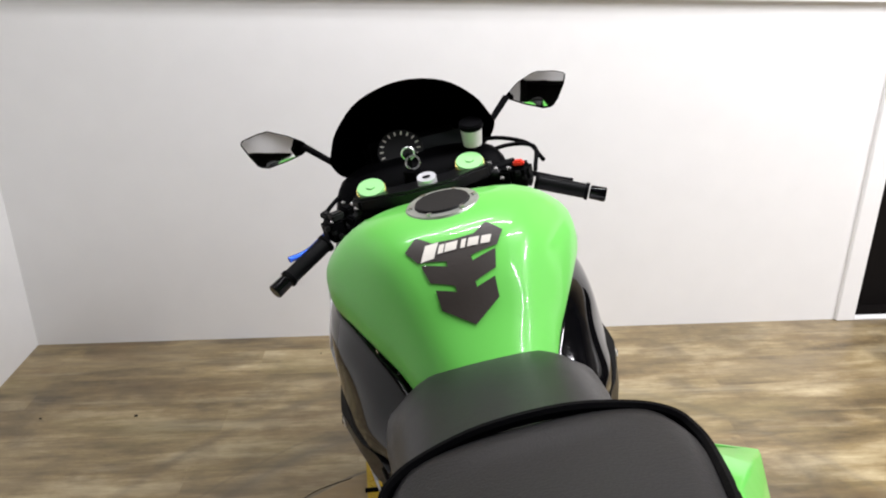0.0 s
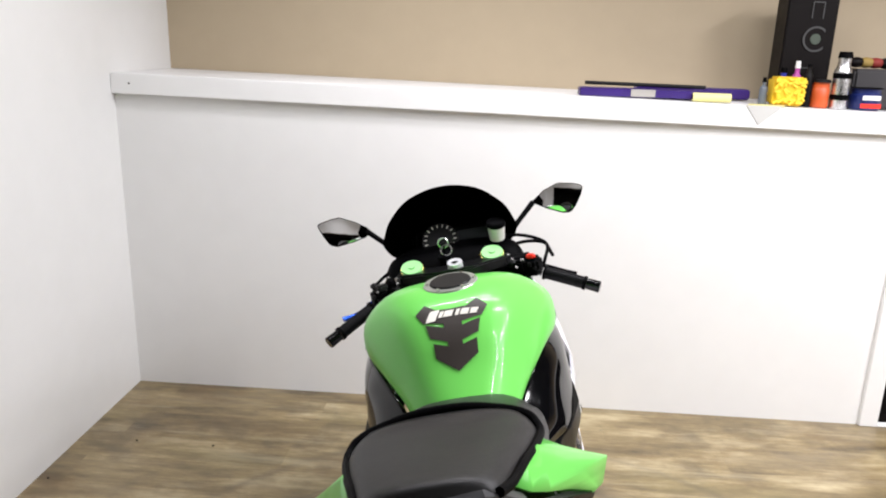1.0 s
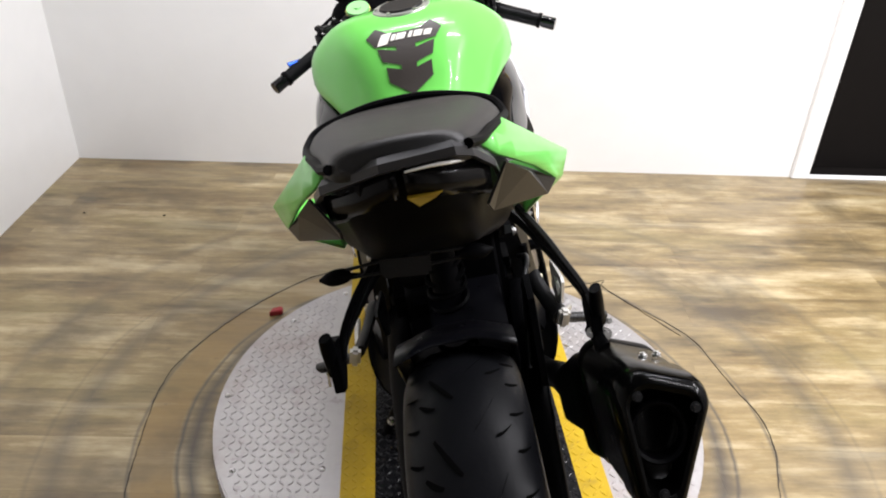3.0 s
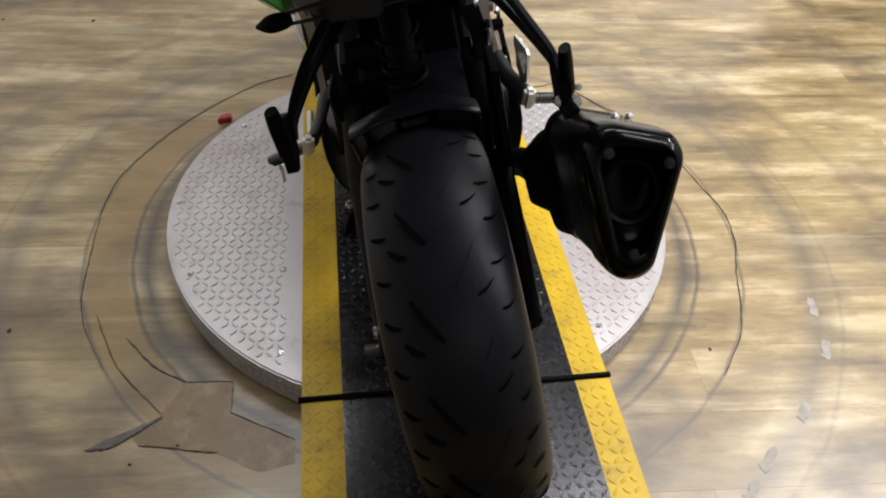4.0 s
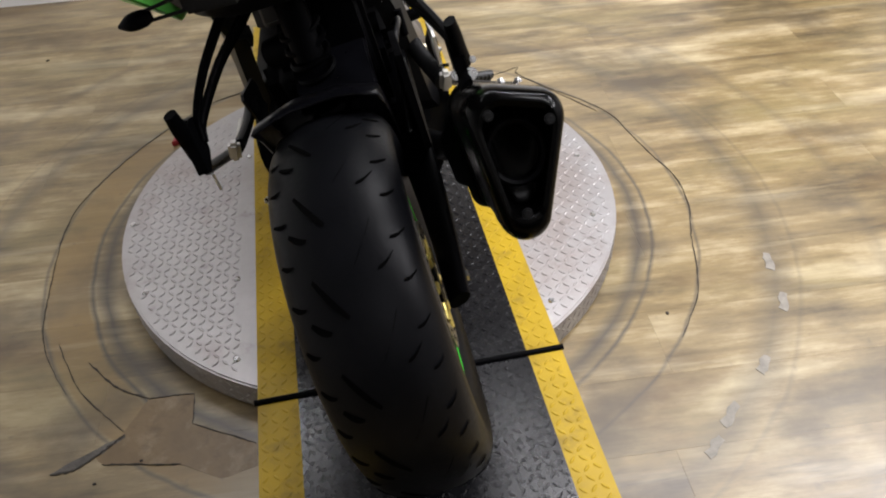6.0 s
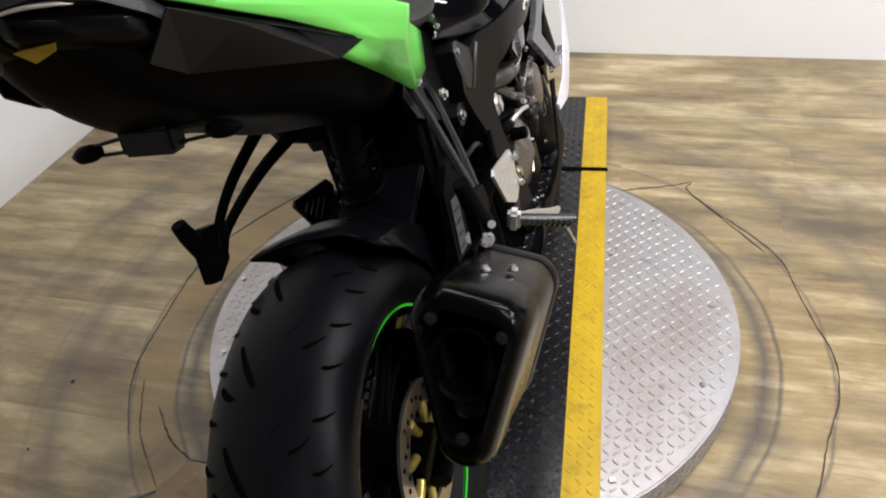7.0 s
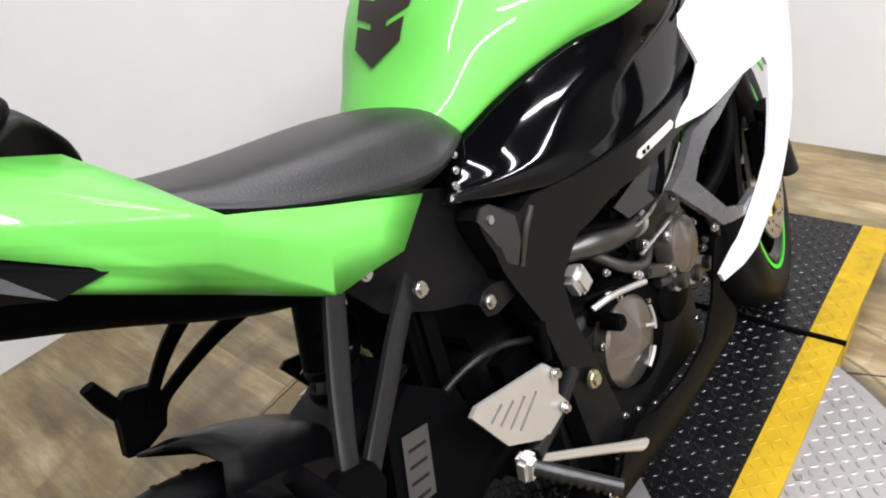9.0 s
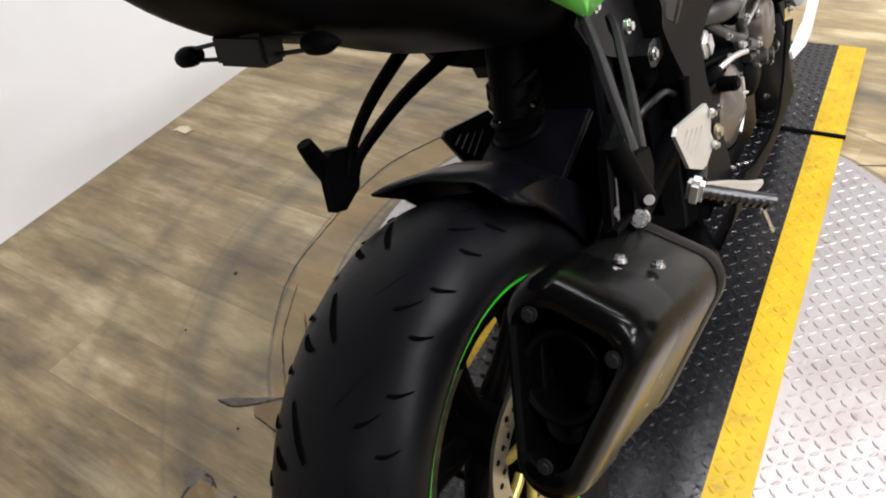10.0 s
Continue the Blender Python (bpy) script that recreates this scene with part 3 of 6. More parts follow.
for s in SIDES:
    part("rim_stripe", spun([(0.2235, s * 0.0735), (0.2235, s * 0.0755), (0.2175, s * 0.0755), (0.2175, s * 0.0735)], 72, m=RW_M), GREENTAPE, rw, "bright green rim stripe")


def brake_disc(centre, r, x, parent, holes=36):
    bm = spun([(r, x - 0.0025), (r, x + 0.0025), (r * 0.68, x + 0.0025), (r * 0.68, x - 0.0025)], 72, m=Matrix.Translation(centre))
    d = part("brake_disc", bm, simple("disc_steel", (0.45, 0.42, 0.36), 0.3, metal=0.9), parent, "drilled steel brake disc")
    hb = bmesh.new()
    for k in range(holes):
        a, rr = 2 * math.pi * k / holes, r * (0.76 + 0.07 * (k % 3))
        p = Vector(centre) + Vector((x, rr * math.cos(a), rr * math.sin(a)))
        rod(p - Vector((0.0032, 0, 0)), p + Vector((0.0032, 0, 0)), 0.004, seg=8, bm=hb)
    tagged(part("drilling", hb, BLACK, d), kind="stuff")
    for k in range(8):
        a = 2 * math.pi * k / 8
        arm = pipe([Vector(centre) + Vector((x, q * r * math.cos(a + w), q * r * math.sin(a + w))) for q, w in ((0.42, 0), (0.55, 0.1), (0.7, 0.12))], 0.007)
        part("carrier_arm", arm, GOLD, d, "gold anodised disc carrier arm")
    return d


brake_disc((0, 0, RAD), 0.11, 0.085, rw)
# chain and sprocket on the far side
bm = spun([(0.105, -0.078), (0.105, -0.083), (0.07, -0.083), (0.07, -0.078)], 44, m=RW_M)
part("sprocket", bm, STEEL, rw, "steel rear sprocket")
bm = bmesh.new()
for k in range(26):
    t = k / 25
    for z0, z1 in ((RAD + 0.105, 0.46), (RAD - 0.105, 0.39)):
        box(0.012, 0.017, 0.012, -0.081, 0.02 + 0.5 * t, z0 + (z1 - z0) * t, bm=bm)
tagged(part("chain", bm, ENGINE, bike, "oily drive chain"), kind="stuff")

# swing arm
for s in SIDES:
    bm = pipe([(s * 0.115, -0.05, RAD), (s * 0.12, 0.12, RAD + 0.03), (s * 0.118, 0.32, RAD + 0.1), (s * 0.12, 0.54, 0.43)], [0.024, 0.032, 0.042, 0.045], flat=0.55, seg=14)
    part("swing_arm", bm, BLACK, bike, "black swing arm")
    bolt((s * 0.12, 0, RAD), (s, 0, 0), 0.014, bike, h=0.02, name="axle_nut")
part("swing_arm_bridge", box(0.22, 0.11, 0.09, 0, 0.40, 0.43, rx=12), BLACK, bike, bevel=0.02, segs=3)
part("paddock_spool", rod((-0.135, -0.02, RAD - 0.02), (-0.16, -0.02, RAD - 0.02), 0.010, 0.012, 16), ENGINE, bike, "silver paddock spool")
bolt((-0.128, 0.12, 0.50), (-1, -0.3, 0.4), 0.006, bike)

# hugger over the rear tyre
HUGM = simple("satin_black_plastic", (0.0028, 0.0028, 0.004), 0.30, spec=0.2)
HUG = [(-0.104, -0.045), (-0.101, -0.012), (-0.098, 0.022), (-0.06, 0.034), (-0.035, 0.036), (0.035, 0.036), (0.06, 0.034), (0.098, 0.022), (0.101, -0.012), (0.104, -0.045)]
bm = bmesh.new()
rows = []
for k in range(12):
    t_ = k / 11
    row = []
    for x, h in HUG:
        back = 74 - 9 * (1 - min(1, abs(x) / 0.098)) - (26 if h < -0.02 else 12 if h < 0 else 0)
        a = radians(back + (6 - back) * t_)
        r2_ = RAD + h * (0.75 + 0.25 * min(1, t_ * 4)) + (0.006 if abs(x) < 0.05 else 0) * min(1, t_ * 5)
        row.append(bm.verts.new((x, r2_ * math.cos(a), RAD + r2_ * math.sin(a))))
    rows.append(row)
for p, q in zip(rows, rows[1:]):
    for k in range(len(p) - 1):
        bm.faces.new((p[k], p[k + 1], q[k + 1], q[k]))
hug = part("rear_hugger", bm, HUGM, bike, "black plastic rear hugger")
mod = hug.modifiers.new("thick", "SOLIDIFY")
mod.thickness = 0.004

gd = part("chain_guard_plate", panel([(0.20, 0.44), (0.25, 0.60), (0.30, 0.62), (0.36, 0.56), (0.38, 0.44), (0.30, 0.40)], lambda y, z: 0.148, 0.012, 1, 2), BLACK, bike, "black guard on the swing arm")
lab = part("warning_label", panel([(0.232, 0.497), (0.262, 0.578), (0.300, 0.566), (0.272, 0.487)], lambda y, z: 0.1505, 0.001, 1, 1), simple("label_foil", (0.045, 0.044, 0.043), 0.45, vary=0.25, scale=200), gd, "scuffed pale label")
for k in range(4):
    part("print_bar", panel([(0.240 + 0.007 * k, 0.502 + 0.018 * k), (0.266 + 0.007 * k, 0.495 + 0.018 * k), (0.2675 + 0.007 * k, 0.4985 + 0.018 * k), (0.2415 + 0.007 * k, 0.5055 + 0.018 * k)], lambda y, z: 0.1512, 0.0006, 1, 0), DARK, lab)
# rear shock and inner fender
bm = rod((0, 0.30, 0.62), (0, 0.36, 0.80), 0.026, seg=18)
part("rear_shock", bm, BLACK, bike)
bm = bmesh.new()
pipe([(0.034 * math.cos(a), 0.28 + 0.05 * (a / 44) + 0.034 * math.sin(a), 0.5 + 0.17 * (a / 44)) for a in (k * 0.8 for k in range(56))], 0.0055, 2, 6, bm)
part("shock_spring", bm, BLACK, bike, "black shock spring")
cp = part("shock_reservoir", rod((-0.006, 0.350, 0.572), (-0.006, 0.340, 0.584), 0.026, 0.025, 24), ENGINE, bike, "dark metal top of the shock reservoir")
part("reservoir_ring", spun([(0.030, 0.0), (0.030, 0.005), (0.024, 0.006), (0.024, 0.0)], 32, m=Matrix.Translation((-0.006, 0.344, 0.580)) @ Matrix.Rotation(radians(40), 4, "X") @ Matrix.Rotation(radians(-90), 4, "Y")), simple("green_gold_anodised", (0.20, 0.30, 0.10), 0.35, metal=0.6), cp, "green anodised ring")
part("inner_fender", box(0.125, 0.05, 0.31, 0.048, 0.385, 0.60, rx=-8), BLACK, bike, "matt black inner fender behind the shock", bevel=0.015, segs=3)
part("hugger_front", box(0.135, 0.13, 0.012, 0.028, 0.285, 0.583, rx=14), HUGM, hug, "black front apron of the hugger", bevel=0.004)
part("shock_bottle", rod((-0.005, 0.385, 0.615), (-0.082, 0.405, 0.595), 0.028, seg=20), BLACK, bike, bevel=0.006)

# tail
tail = [
    (0.36, [(0, 0.70), (0.08, 0.71), (0.105, 0.745), (0.10, 0.775), (0, 0.785)]),
    (0.22, [(0, 0.760), (0.085, 0.765), (0.125, 0.80), (0.118, 0.875), (0, 0.885)]),
    (0.10, [(0, 0.835), (0.08, 0.838), (0.122, 0.88), (0.118, 0.955), (0, 0.965)]),
    (0.02, [(0, 0.880), (0.072, 0.883), (0.098, 0.93), (0.10, 0.995), (0, 1.005)]),
    (-0.04, [(0, 0.915), (0.062, 0.918), (0.080, 0.96), (0.086, 1.032), (0, 1.045)]),
    (-0.105, [(0, 0.975), (0.05, 0.98), (0.070, 1.015), (0.072, 1.055), (0, 1.070)]),
    (-0.140, [(0, 1.035), (0.03, 1.038), (0.045, 1.052), (0.035, 1.075), (0, 1.085)]),
]
part("undertail", body(tail, 4, 3), BLACK, bike, "matt black undertail")
for s in SIDES:
    V = dict(A=(0.082, -0.10, 1.066), B=(0.116, 0.125, 0.99), Q=(0.118, 0.0, 1.045), P=(0.15, 0.158, 0.945), X=(0.217, 0.168, 0.911), S=(0.168, 0.285, 0.852), D=(0.128, 0.442, 0.779), N=(0.14, 0.375, 0.745), L=(0.156, 0.264, 0.766), Y=(0.203, 0.154, 0.876), I=(0.184, 0.090, 0.912), H=(0.163, 0.053, 0.914), J=(0.122, -0.045, 1.018))
    bm = bmesh.new()
    vs = {k: bm.verts.new((s * p[0], p[1], p[2])) for k, p in V.items()}
    for f in ("AQJ", "QBPX", "QXJ", "JXYI", "IYLH", "XSLY", "SDNL"):
        bm.faces.new([vs[k] for k in f])
    bmesh.ops.subdivide_edges(bm, edges=list(bm.edges), cuts=1, use_grid_fill=True)
    bmesh.ops.bevel(bm, geom=[e for e in bm.edges if len(e.link_faces) == 2], offset=0.003, segments=1, affect="EDGES")
    t = part("tail_fairing", bm, GREEN, bike, "glossy green tail fairing panel")
    m = t.modifiers.new("thick", "SOLIDIFY")
    m.thickness = 0.004
    # dark faceted inlay under the wing
    V = [(s * x, y, z) for x, y, z in ((0.104, -0.09, 1.036), (0.181, 0.088, 0.912), (0.163, 0.054, 0.909), (0.084, -0.078, 0.975), (0.131, -0.042, 0.995), (0.078, -0.112, 1.002), (0.145, 0.02, 0.966))]
    bm = bmesh.new()
    vs = [bm.verts.new(p) for p in V]
    for f in ((0, 4, 6), (0, 6, 1), (6, 2, 1), (4, 3, 2), (4, 2, 6), (0, 5, 3), (0, 3, 4)):
        bm.faces.new([vs[i] for i in f])
    t = part("tail_inlay", bm, INLAYM, bike, "dark grey faceted plastic inlay below the wing", smooth=False)
    m = t.modifiers.new("thick", "SOLIDIFY")
    m.thickness = 0.003

# tail light and trim
lip = [(-0.100, -0.062, 1.006), (-0.098, -0.092, 1.036), (-0.085, -0.122, 1.058), (-0.02, -0.150, 1.082), (0.055, -0.143, 1.083), (0.072, -0.128, 1.072), (0.094, -0.095, 1.040), (0.100, -0.066, 1.010)]
bm = bmesh.new()
prev = None
for x, y, z in lip:
    cur = [bm.verts.new((x * q, y + dy, z + dz)) for q, dy, dz in ((0.96, 0.004, 0.009), (1.0, -0.005, 0.006), (1.01, -0.006, -0.003), (0.97, 0.002, -0.008))]
    if prev:
        for k in range(4):
            bm.faces.new((prev[k], prev[(k + 1) % 4], cur[(k + 1) % 4], cur[k]))
    else:
        bm.faces.new(cur[::-1])
    prev = cur
bm.faces.new(prev)
part("tail_light_surround", bm, LUGM, bike, "grey angular surround of the tail light", smooth=False, bevel=0.0015)
tl = None
for x0, x1, y0, y1, z0, z1 in ((-0.090, -0.006, -0.092, -0.149, 1.036, 1.076), (0.002, 0.088, -0.151, -0.098, 1.078, 1.042)):
    mx_, my_, mz_ = (x0 + x1) / 2, min(y0, y1) * 0.5 + 0.5 * (y0 + y1) / 2, (z0 + z1) / 2
    grid = [[(x0, y0 + dy, z0 + dz), (mx_, my_ + dy, mz_ + dz + 0.004), (x1, y1 + dy, z1 + dz)] for dy, dz in ((0, 0), (-0.004, -0.020), (0.014, -0.043))]
    t = part("tail_light", surf(grid, 3, 4), LENS, bike, "smoked tail light lens")
    m = t.modifiers.new("thick", "SOLIDIFY")
    m.thickness = 0.003
    tl = t
wedge = [(0.001, -0.150, 1.046), (0.036, -0.143, 1.044), (0.028, -0.140, 1.037), (0.011, -0.145, 1.033)]
bm = bmesh.new()
lo_, hi_ = [bm.verts.new((x, y + 0.004, z)) for x, y, z in wedge], [bm.verts.new((x, y - 0.004, z)) for x, y, z in wedge]
bm.faces.new(hi_)
for k in range(4):
    bm.faces.new((lo_[k], lo_[(k + 1) % 4], hi_[(k + 1) % 4], hi_[k]))
part("amber_reflector", bm, AMBER, tl, "amber wedge in the tail light", smooth=False)
# Glint on the right lens edge, made as a tapering aluminium line.
part("light_edge", pipe([(0.004, -0.156, 1.076), (0.030, -0.153, 1.076), (0.050, -0.145, 1.072), (0.062, -0.134, 1.066)], [0.0012, 0.0018, 0.002, 0.001], 4, 8), ALU, tl, "bright glint along the lens edge, built as a metal line")
BX = -0.028
part("plate_bracket", box(0.062, 0.03, 0.030, BX, -0.032, 0.900, rx=-12, ry=6), DARK, bike, "dark plate bracket with two small turn signals", bevel=0.004)
part("bracket_stem", rod((BX, -0.03, 0.905), (BX + 0.01, -0.01, 0.955), 0.014, seg=10), BLACK, bike)
for s in SIDES:
    ind = part("turn_signal", pipe([(BX + s * 0.068, -0.032, 0.898), (BX + s * 0.078, -0.034, 0.898), (BX + s * 0.094, -0.034, 0.897), (BX + s * 0.108, -0.032, 0.896)], [0.006, 0.0100, 0.0095, 0.002], flat=0.85), BLACK, bike, "small black bullet turn signal")
    for dz in (-0.0085, 0.0085):
        rodm = rod((BX + s * 0.028, -0.032, 0.899 + dz), (BX + s * 0.074, -0.032, 0.898 + dz * 0.7), 0.0022, seg=8)
        part("arm", rodm, DARK, ind)

# passenger pad
PADS = ((0.148, 0.085, 0.972, 0.982, 0.990), (0.137, 0.104, 0.966, 1.000, 1.014), (0.116, 0.106, 0.97, 1.024, 1.045), (0.07, 0.123, 0.985, 1.019, 1.054), (0.0, 0.110, 1.01, 1.037, 1.071), (-0.05, 0.096, 1.035, 1.052, 1.084), (-0.10, 0.082, 1.05, 1.065, 1.096), (-0.132, 0.070, 1.066, 1.077, 1.102), (-0.143, 0.055, 1.078, 1.083, 1.092))
pad = [(y, [(0, zb), (0.6 * w, zb), (0.93 * w, zm - 0.012), (w, zm), (0.86 * w, zt - 0.010), (0.5 * w, zt - 0.002), (0, zt)]) for y, w, zb, zm, zt in PADS]
p = part("pillion_seat", body(pad, 4, 4), SEATTOP, bike, "dark grey vinyl pillion seat with black piping")
side_p = [(0.069, -0.136, 1.084), (0.083, -0.10, 1.070), (0.097, -0.05, 1.058), (0.111, 0.0, 1.043), (0.124, 0.06, 1.026), (0.123, 0.085, 1.026), (0.113, 0.102, 1.032), (0.086, 0.115, 1.038), (0.033, 0.121, 1.047)]
part("piping", pipe([(-x, y, z) for x, y, z in side_p] + side_p[::-1], 0.0056, 5, 8), BLACK, p, "black piping")

# rider seat
seat = [
    (0.565, [(0, 0.78), (0.06, 0.785), (0.095, 0.797), (0.088, 0.812), (0.065, 0.832), (0, 0.845)]),
    (0.515, [(0, 0.77), (0.09, 0.780), (0.140, 0.806), (0.130, 0.822), (0.086, 0.852), (0, 0.862)]),
    (0.46, [(0, 0.77), (0.10, 0.775), (0.150, 0.798), (0.142, 0.818), (0.098, 0.864), (0, 0.874)]),
    (0.40, [(0, 0.78), (0.10, 0.785), (0.146, 0.808), (0.138, 0.830), (0.100, 0.874), (0, 0.884)]),
    (0.32, [(0, 0.80), (0.10, 0.81), (0.140, 0.836), (0.132, 0.852), (0.098, 0.888), (0, 0.898)]),
    (0.24, [(0, 0.85), (0.10, 0.855), (0.130, 0.873), (0.122, 0.884), (0.092, 0.907), (0, 0.916)]),
    (0.17, [(0, 0.89), (0.09, 0.895), (0.112, 0.915), (0.106, 0.921), (0.088, 0.932), (0, 0.938)]),
    (0.13, [(0, 0.925), (0.08, 0.928), (0.100, 0.937), (0.096, 0.940), (0.086, 0.947), (0, 0.951)]),
]
part("rider_seat", body(seat, 4, 4), SEATM, bike, "black vinyl rider seat")

# tank
tank = [
    (0.505, [(0, 0.785), (0.055, 0.785), (0.070, 0.790), (0.076, 0.800), (0.068, 0.830), (0.042, 0.850), (0, 0.857)]),
    (0.555, [(0, 0.79), (0.080, 0.792), (0.098, 0.798), (0.105, 0.810), (0.095, 0.850), (0.066, 0.892), (0, 0.904)]),
    (0.605, [(0, 0.80), (0.100, 0.808), (0.120, 0.816), (0.128, 0.832), (0.116, 0.885), (0.084, 0.945), (0, 0.960)]),
    (0.66, [(0, 0.80), (0.125, 0.824), (0.147, 0.832), (0.158, 0.852), (0.145, 0.912), (0.102, 0.984), (0, 0.998)]),
    (0.73, [(0, 0.81), (0.155, 0.835), (0.178, 0.843), (0.192, 0.868), (0.178, 0.930), (0.120, 0.999), (0, 1.010)]),
    (0.80, [(0, 0.81), (0.180, 0.834), (0.204, 0.842), (0.219, 0.874), (0.204, 0.938), (0.130, 0.996), (0, 1.006)]),
    (0.87, [(0, 0.82), (0.183, 0.832), (0.208, 0.840), (0.222, 0.874), (0.206, 0.928), (0.130, 0.977), (0, 0.988)]),
    (0.95, [(0, 0.83), (0.170, 0.842), (0.194, 0.852), (0.204, 0.878), (0.180, 0.916), (0.110, 0.946), (0, 0.956)]),
    (1.08, [(0, 0.83), (0.12, 0.85), (0.138, 0.862), (0.150, 0.885), (0.13, 0.905), (0.075, 0.915), (0, 0.915)]),
    (1.115, [(0, 0.84), (0.09, 0.85), (0.10, 0.86), (0.11, 0.875), (0.1, 0.888), (0.05, 0.894), (0, 0.894)]),
]
tk = part("fuel_tank", body(tank, 5, 4), GREEN, bike, "glossy green fuel tank")
tk.location.x = 0.006


def tank_z(x, y):
    ys = [s[0] for s in tank]
    prof = []
    for k in range(3, 7):
        prof.append((np.interp(y, ys, [s[1][k][0] for s in tank]), np.interp(y, ys, [s[1][k][1] for s in tank])))
    xs, zs = [p[0] for p in reversed(prof)], [p[1] for p in reversed(prof)]
    return float(np.interp(abs(x), xs, zs))


ncap = Vector((0, -0.02, 1)).normalized()
pc = Vector((0.002, 0.765, tank_z(0, 0.765) - 0.001))
ring = part("filler_ring", rod(pc, pc + ncap * 0.006, 0.062, 0.059, 40), simple("filler_ring_metal", (0.4, 0.42, 0.38), 0.35, metal=0.6), tk, "silver filler ring")
part("filler_cap", rod(pc + ncap * 0.004, pc + ncap * 0.01, 0.047, 0.044, 36), DARK, tk, "dark filler cap")
for k in range(6):
    a = math.pi * k / 3
    part("bolt", rod(pc + Vector((0.053 * math.cos(a), 0.053 * math.sin(a), 0.004)), pc + Vector((0.053 * math.cos(a), 0.053 * math.sin(a), 0.009)), 0.004, seg=8), STEEL, ring)


from mathutils.bvhtree import BVHTree
_tb = body(tank, 5, 4)
_tb.normal_update()
TANK_TREE = BVHTree.FromBMesh(_tb)
_tb.free()


def on_tank(x, y, lift):
    hit = TANK_TREE.ray_cast(Vector((x, y, 1.6)), Vector((0, 0, -1)))
    up = hit[1] * (1 if hit[1] and hit[1].z > 0 else -1) if hit[0] else Vector((0, 0, 1))
    return hit[0] + up * lift if hit[0] else Vector((x, y, 0.9))


def decal(poly, lift, cell=0.012):
    """A thin shape pressed on the tank, from an outline in (x, y)."""
    bm = bmesh.new()
    f = bm.faces.new([bm.verts.new((x, y, 0)) for x, y in poly])
    bmesh.ops.triangulate(bm, faces=[f])
    for _ in range(4):
        long = [e for e in bm.edges if e.calc_length() > cell]
        if long:
            bmesh.ops.subdivide_edges(bm, edges=long, cuts=1)
            bmesh.ops.triangulate(bm, faces=[g for g in bm.faces if len(g.verts) > 3])
    for v in bm.verts:
        v.co = on_tank(v.co.x, v.co.y, lift)
    return bm


half = [(0, 0.664), (0.034, 0.667), (0.058, 0.692), (0.080, 0.667), (0.064, 0.638), (0.020, 0.626), (0.020, 0.617), (0.060, 0.632), (0.052, 0.600), (0.016, 0.585), (0.016, 0.577), (0.047, 0.588), (0.045, 0.560), (0, 0.528)]
outline = half + [(-x, y) for x, y in reversed(half[1:-1])]
pd = part("tank_pad", decal([(x * 0.93, 0.550 + (y - 0.528) * 0.72) for x, y in outline], 0.0022), PADM, tk, "dark rubber tank pad with arrow-shaped steps")
for k, (x, w, h, sl) in enumerate(((-0.048, 0.02, 0.024, 0.012), (-0.026, 0.008, 0.014, 0.006), (-0.010, 0.018, 0.014, 0.006), (0.010, 0.007, 0.014, 0.006), (0.026, 0.016, 0.014, 0.006), (0.046, 0.014, 0.013, 0.006))):
    y, h, x = 0.638, h * 0.85, x * 0.93
    part("script_bar", decal([(x - w / 2, y - h / 2), (x + w / 2, y - h / 2), (x + w / 2 + sl, y + h / 2), (x - w / 2 + sl, y + h / 2)], 0.0034, 0.006), PEWTER, pd, "pale script mark")

def on_flank(s, y, z, lift):
    hit = TANK_TREE.ray_cast(Vector((s * 0.6, y, z)), Vector((-s, 0, 0)))
    return hit[0] + Vector((s * lift, 0, lift)) if hit[0] else Vector((s * 0.2, y, z))


def flank_decal(s, poly, lift):
    bm = panel(poly, lambda y, z: 0.0, 0.0004, 1, 6)
    for v in bm.verts:
        v.co = on_flank(s, v.co.y, v.co.z, lift)
    return bm


for s in SIDES:
    part("white_stripe", flank_decal(s, [(0.77, 0.876), (0.86, 0.872), (0.97, 0.875), (0.955, 0.858), (0.86, 0.866)], 0.002), WHITEP, tk, "thin white stripe along the tank side")
    part("black_stripe", flank_decal(s, [(0.80, 0.868), (0.86, 0.8645), (0.955, 0.856), (0.93, 0.846), (0.87, 0.857)], 0.0026), BLACKGLOSS, tk, "thin black stripe below the white one")

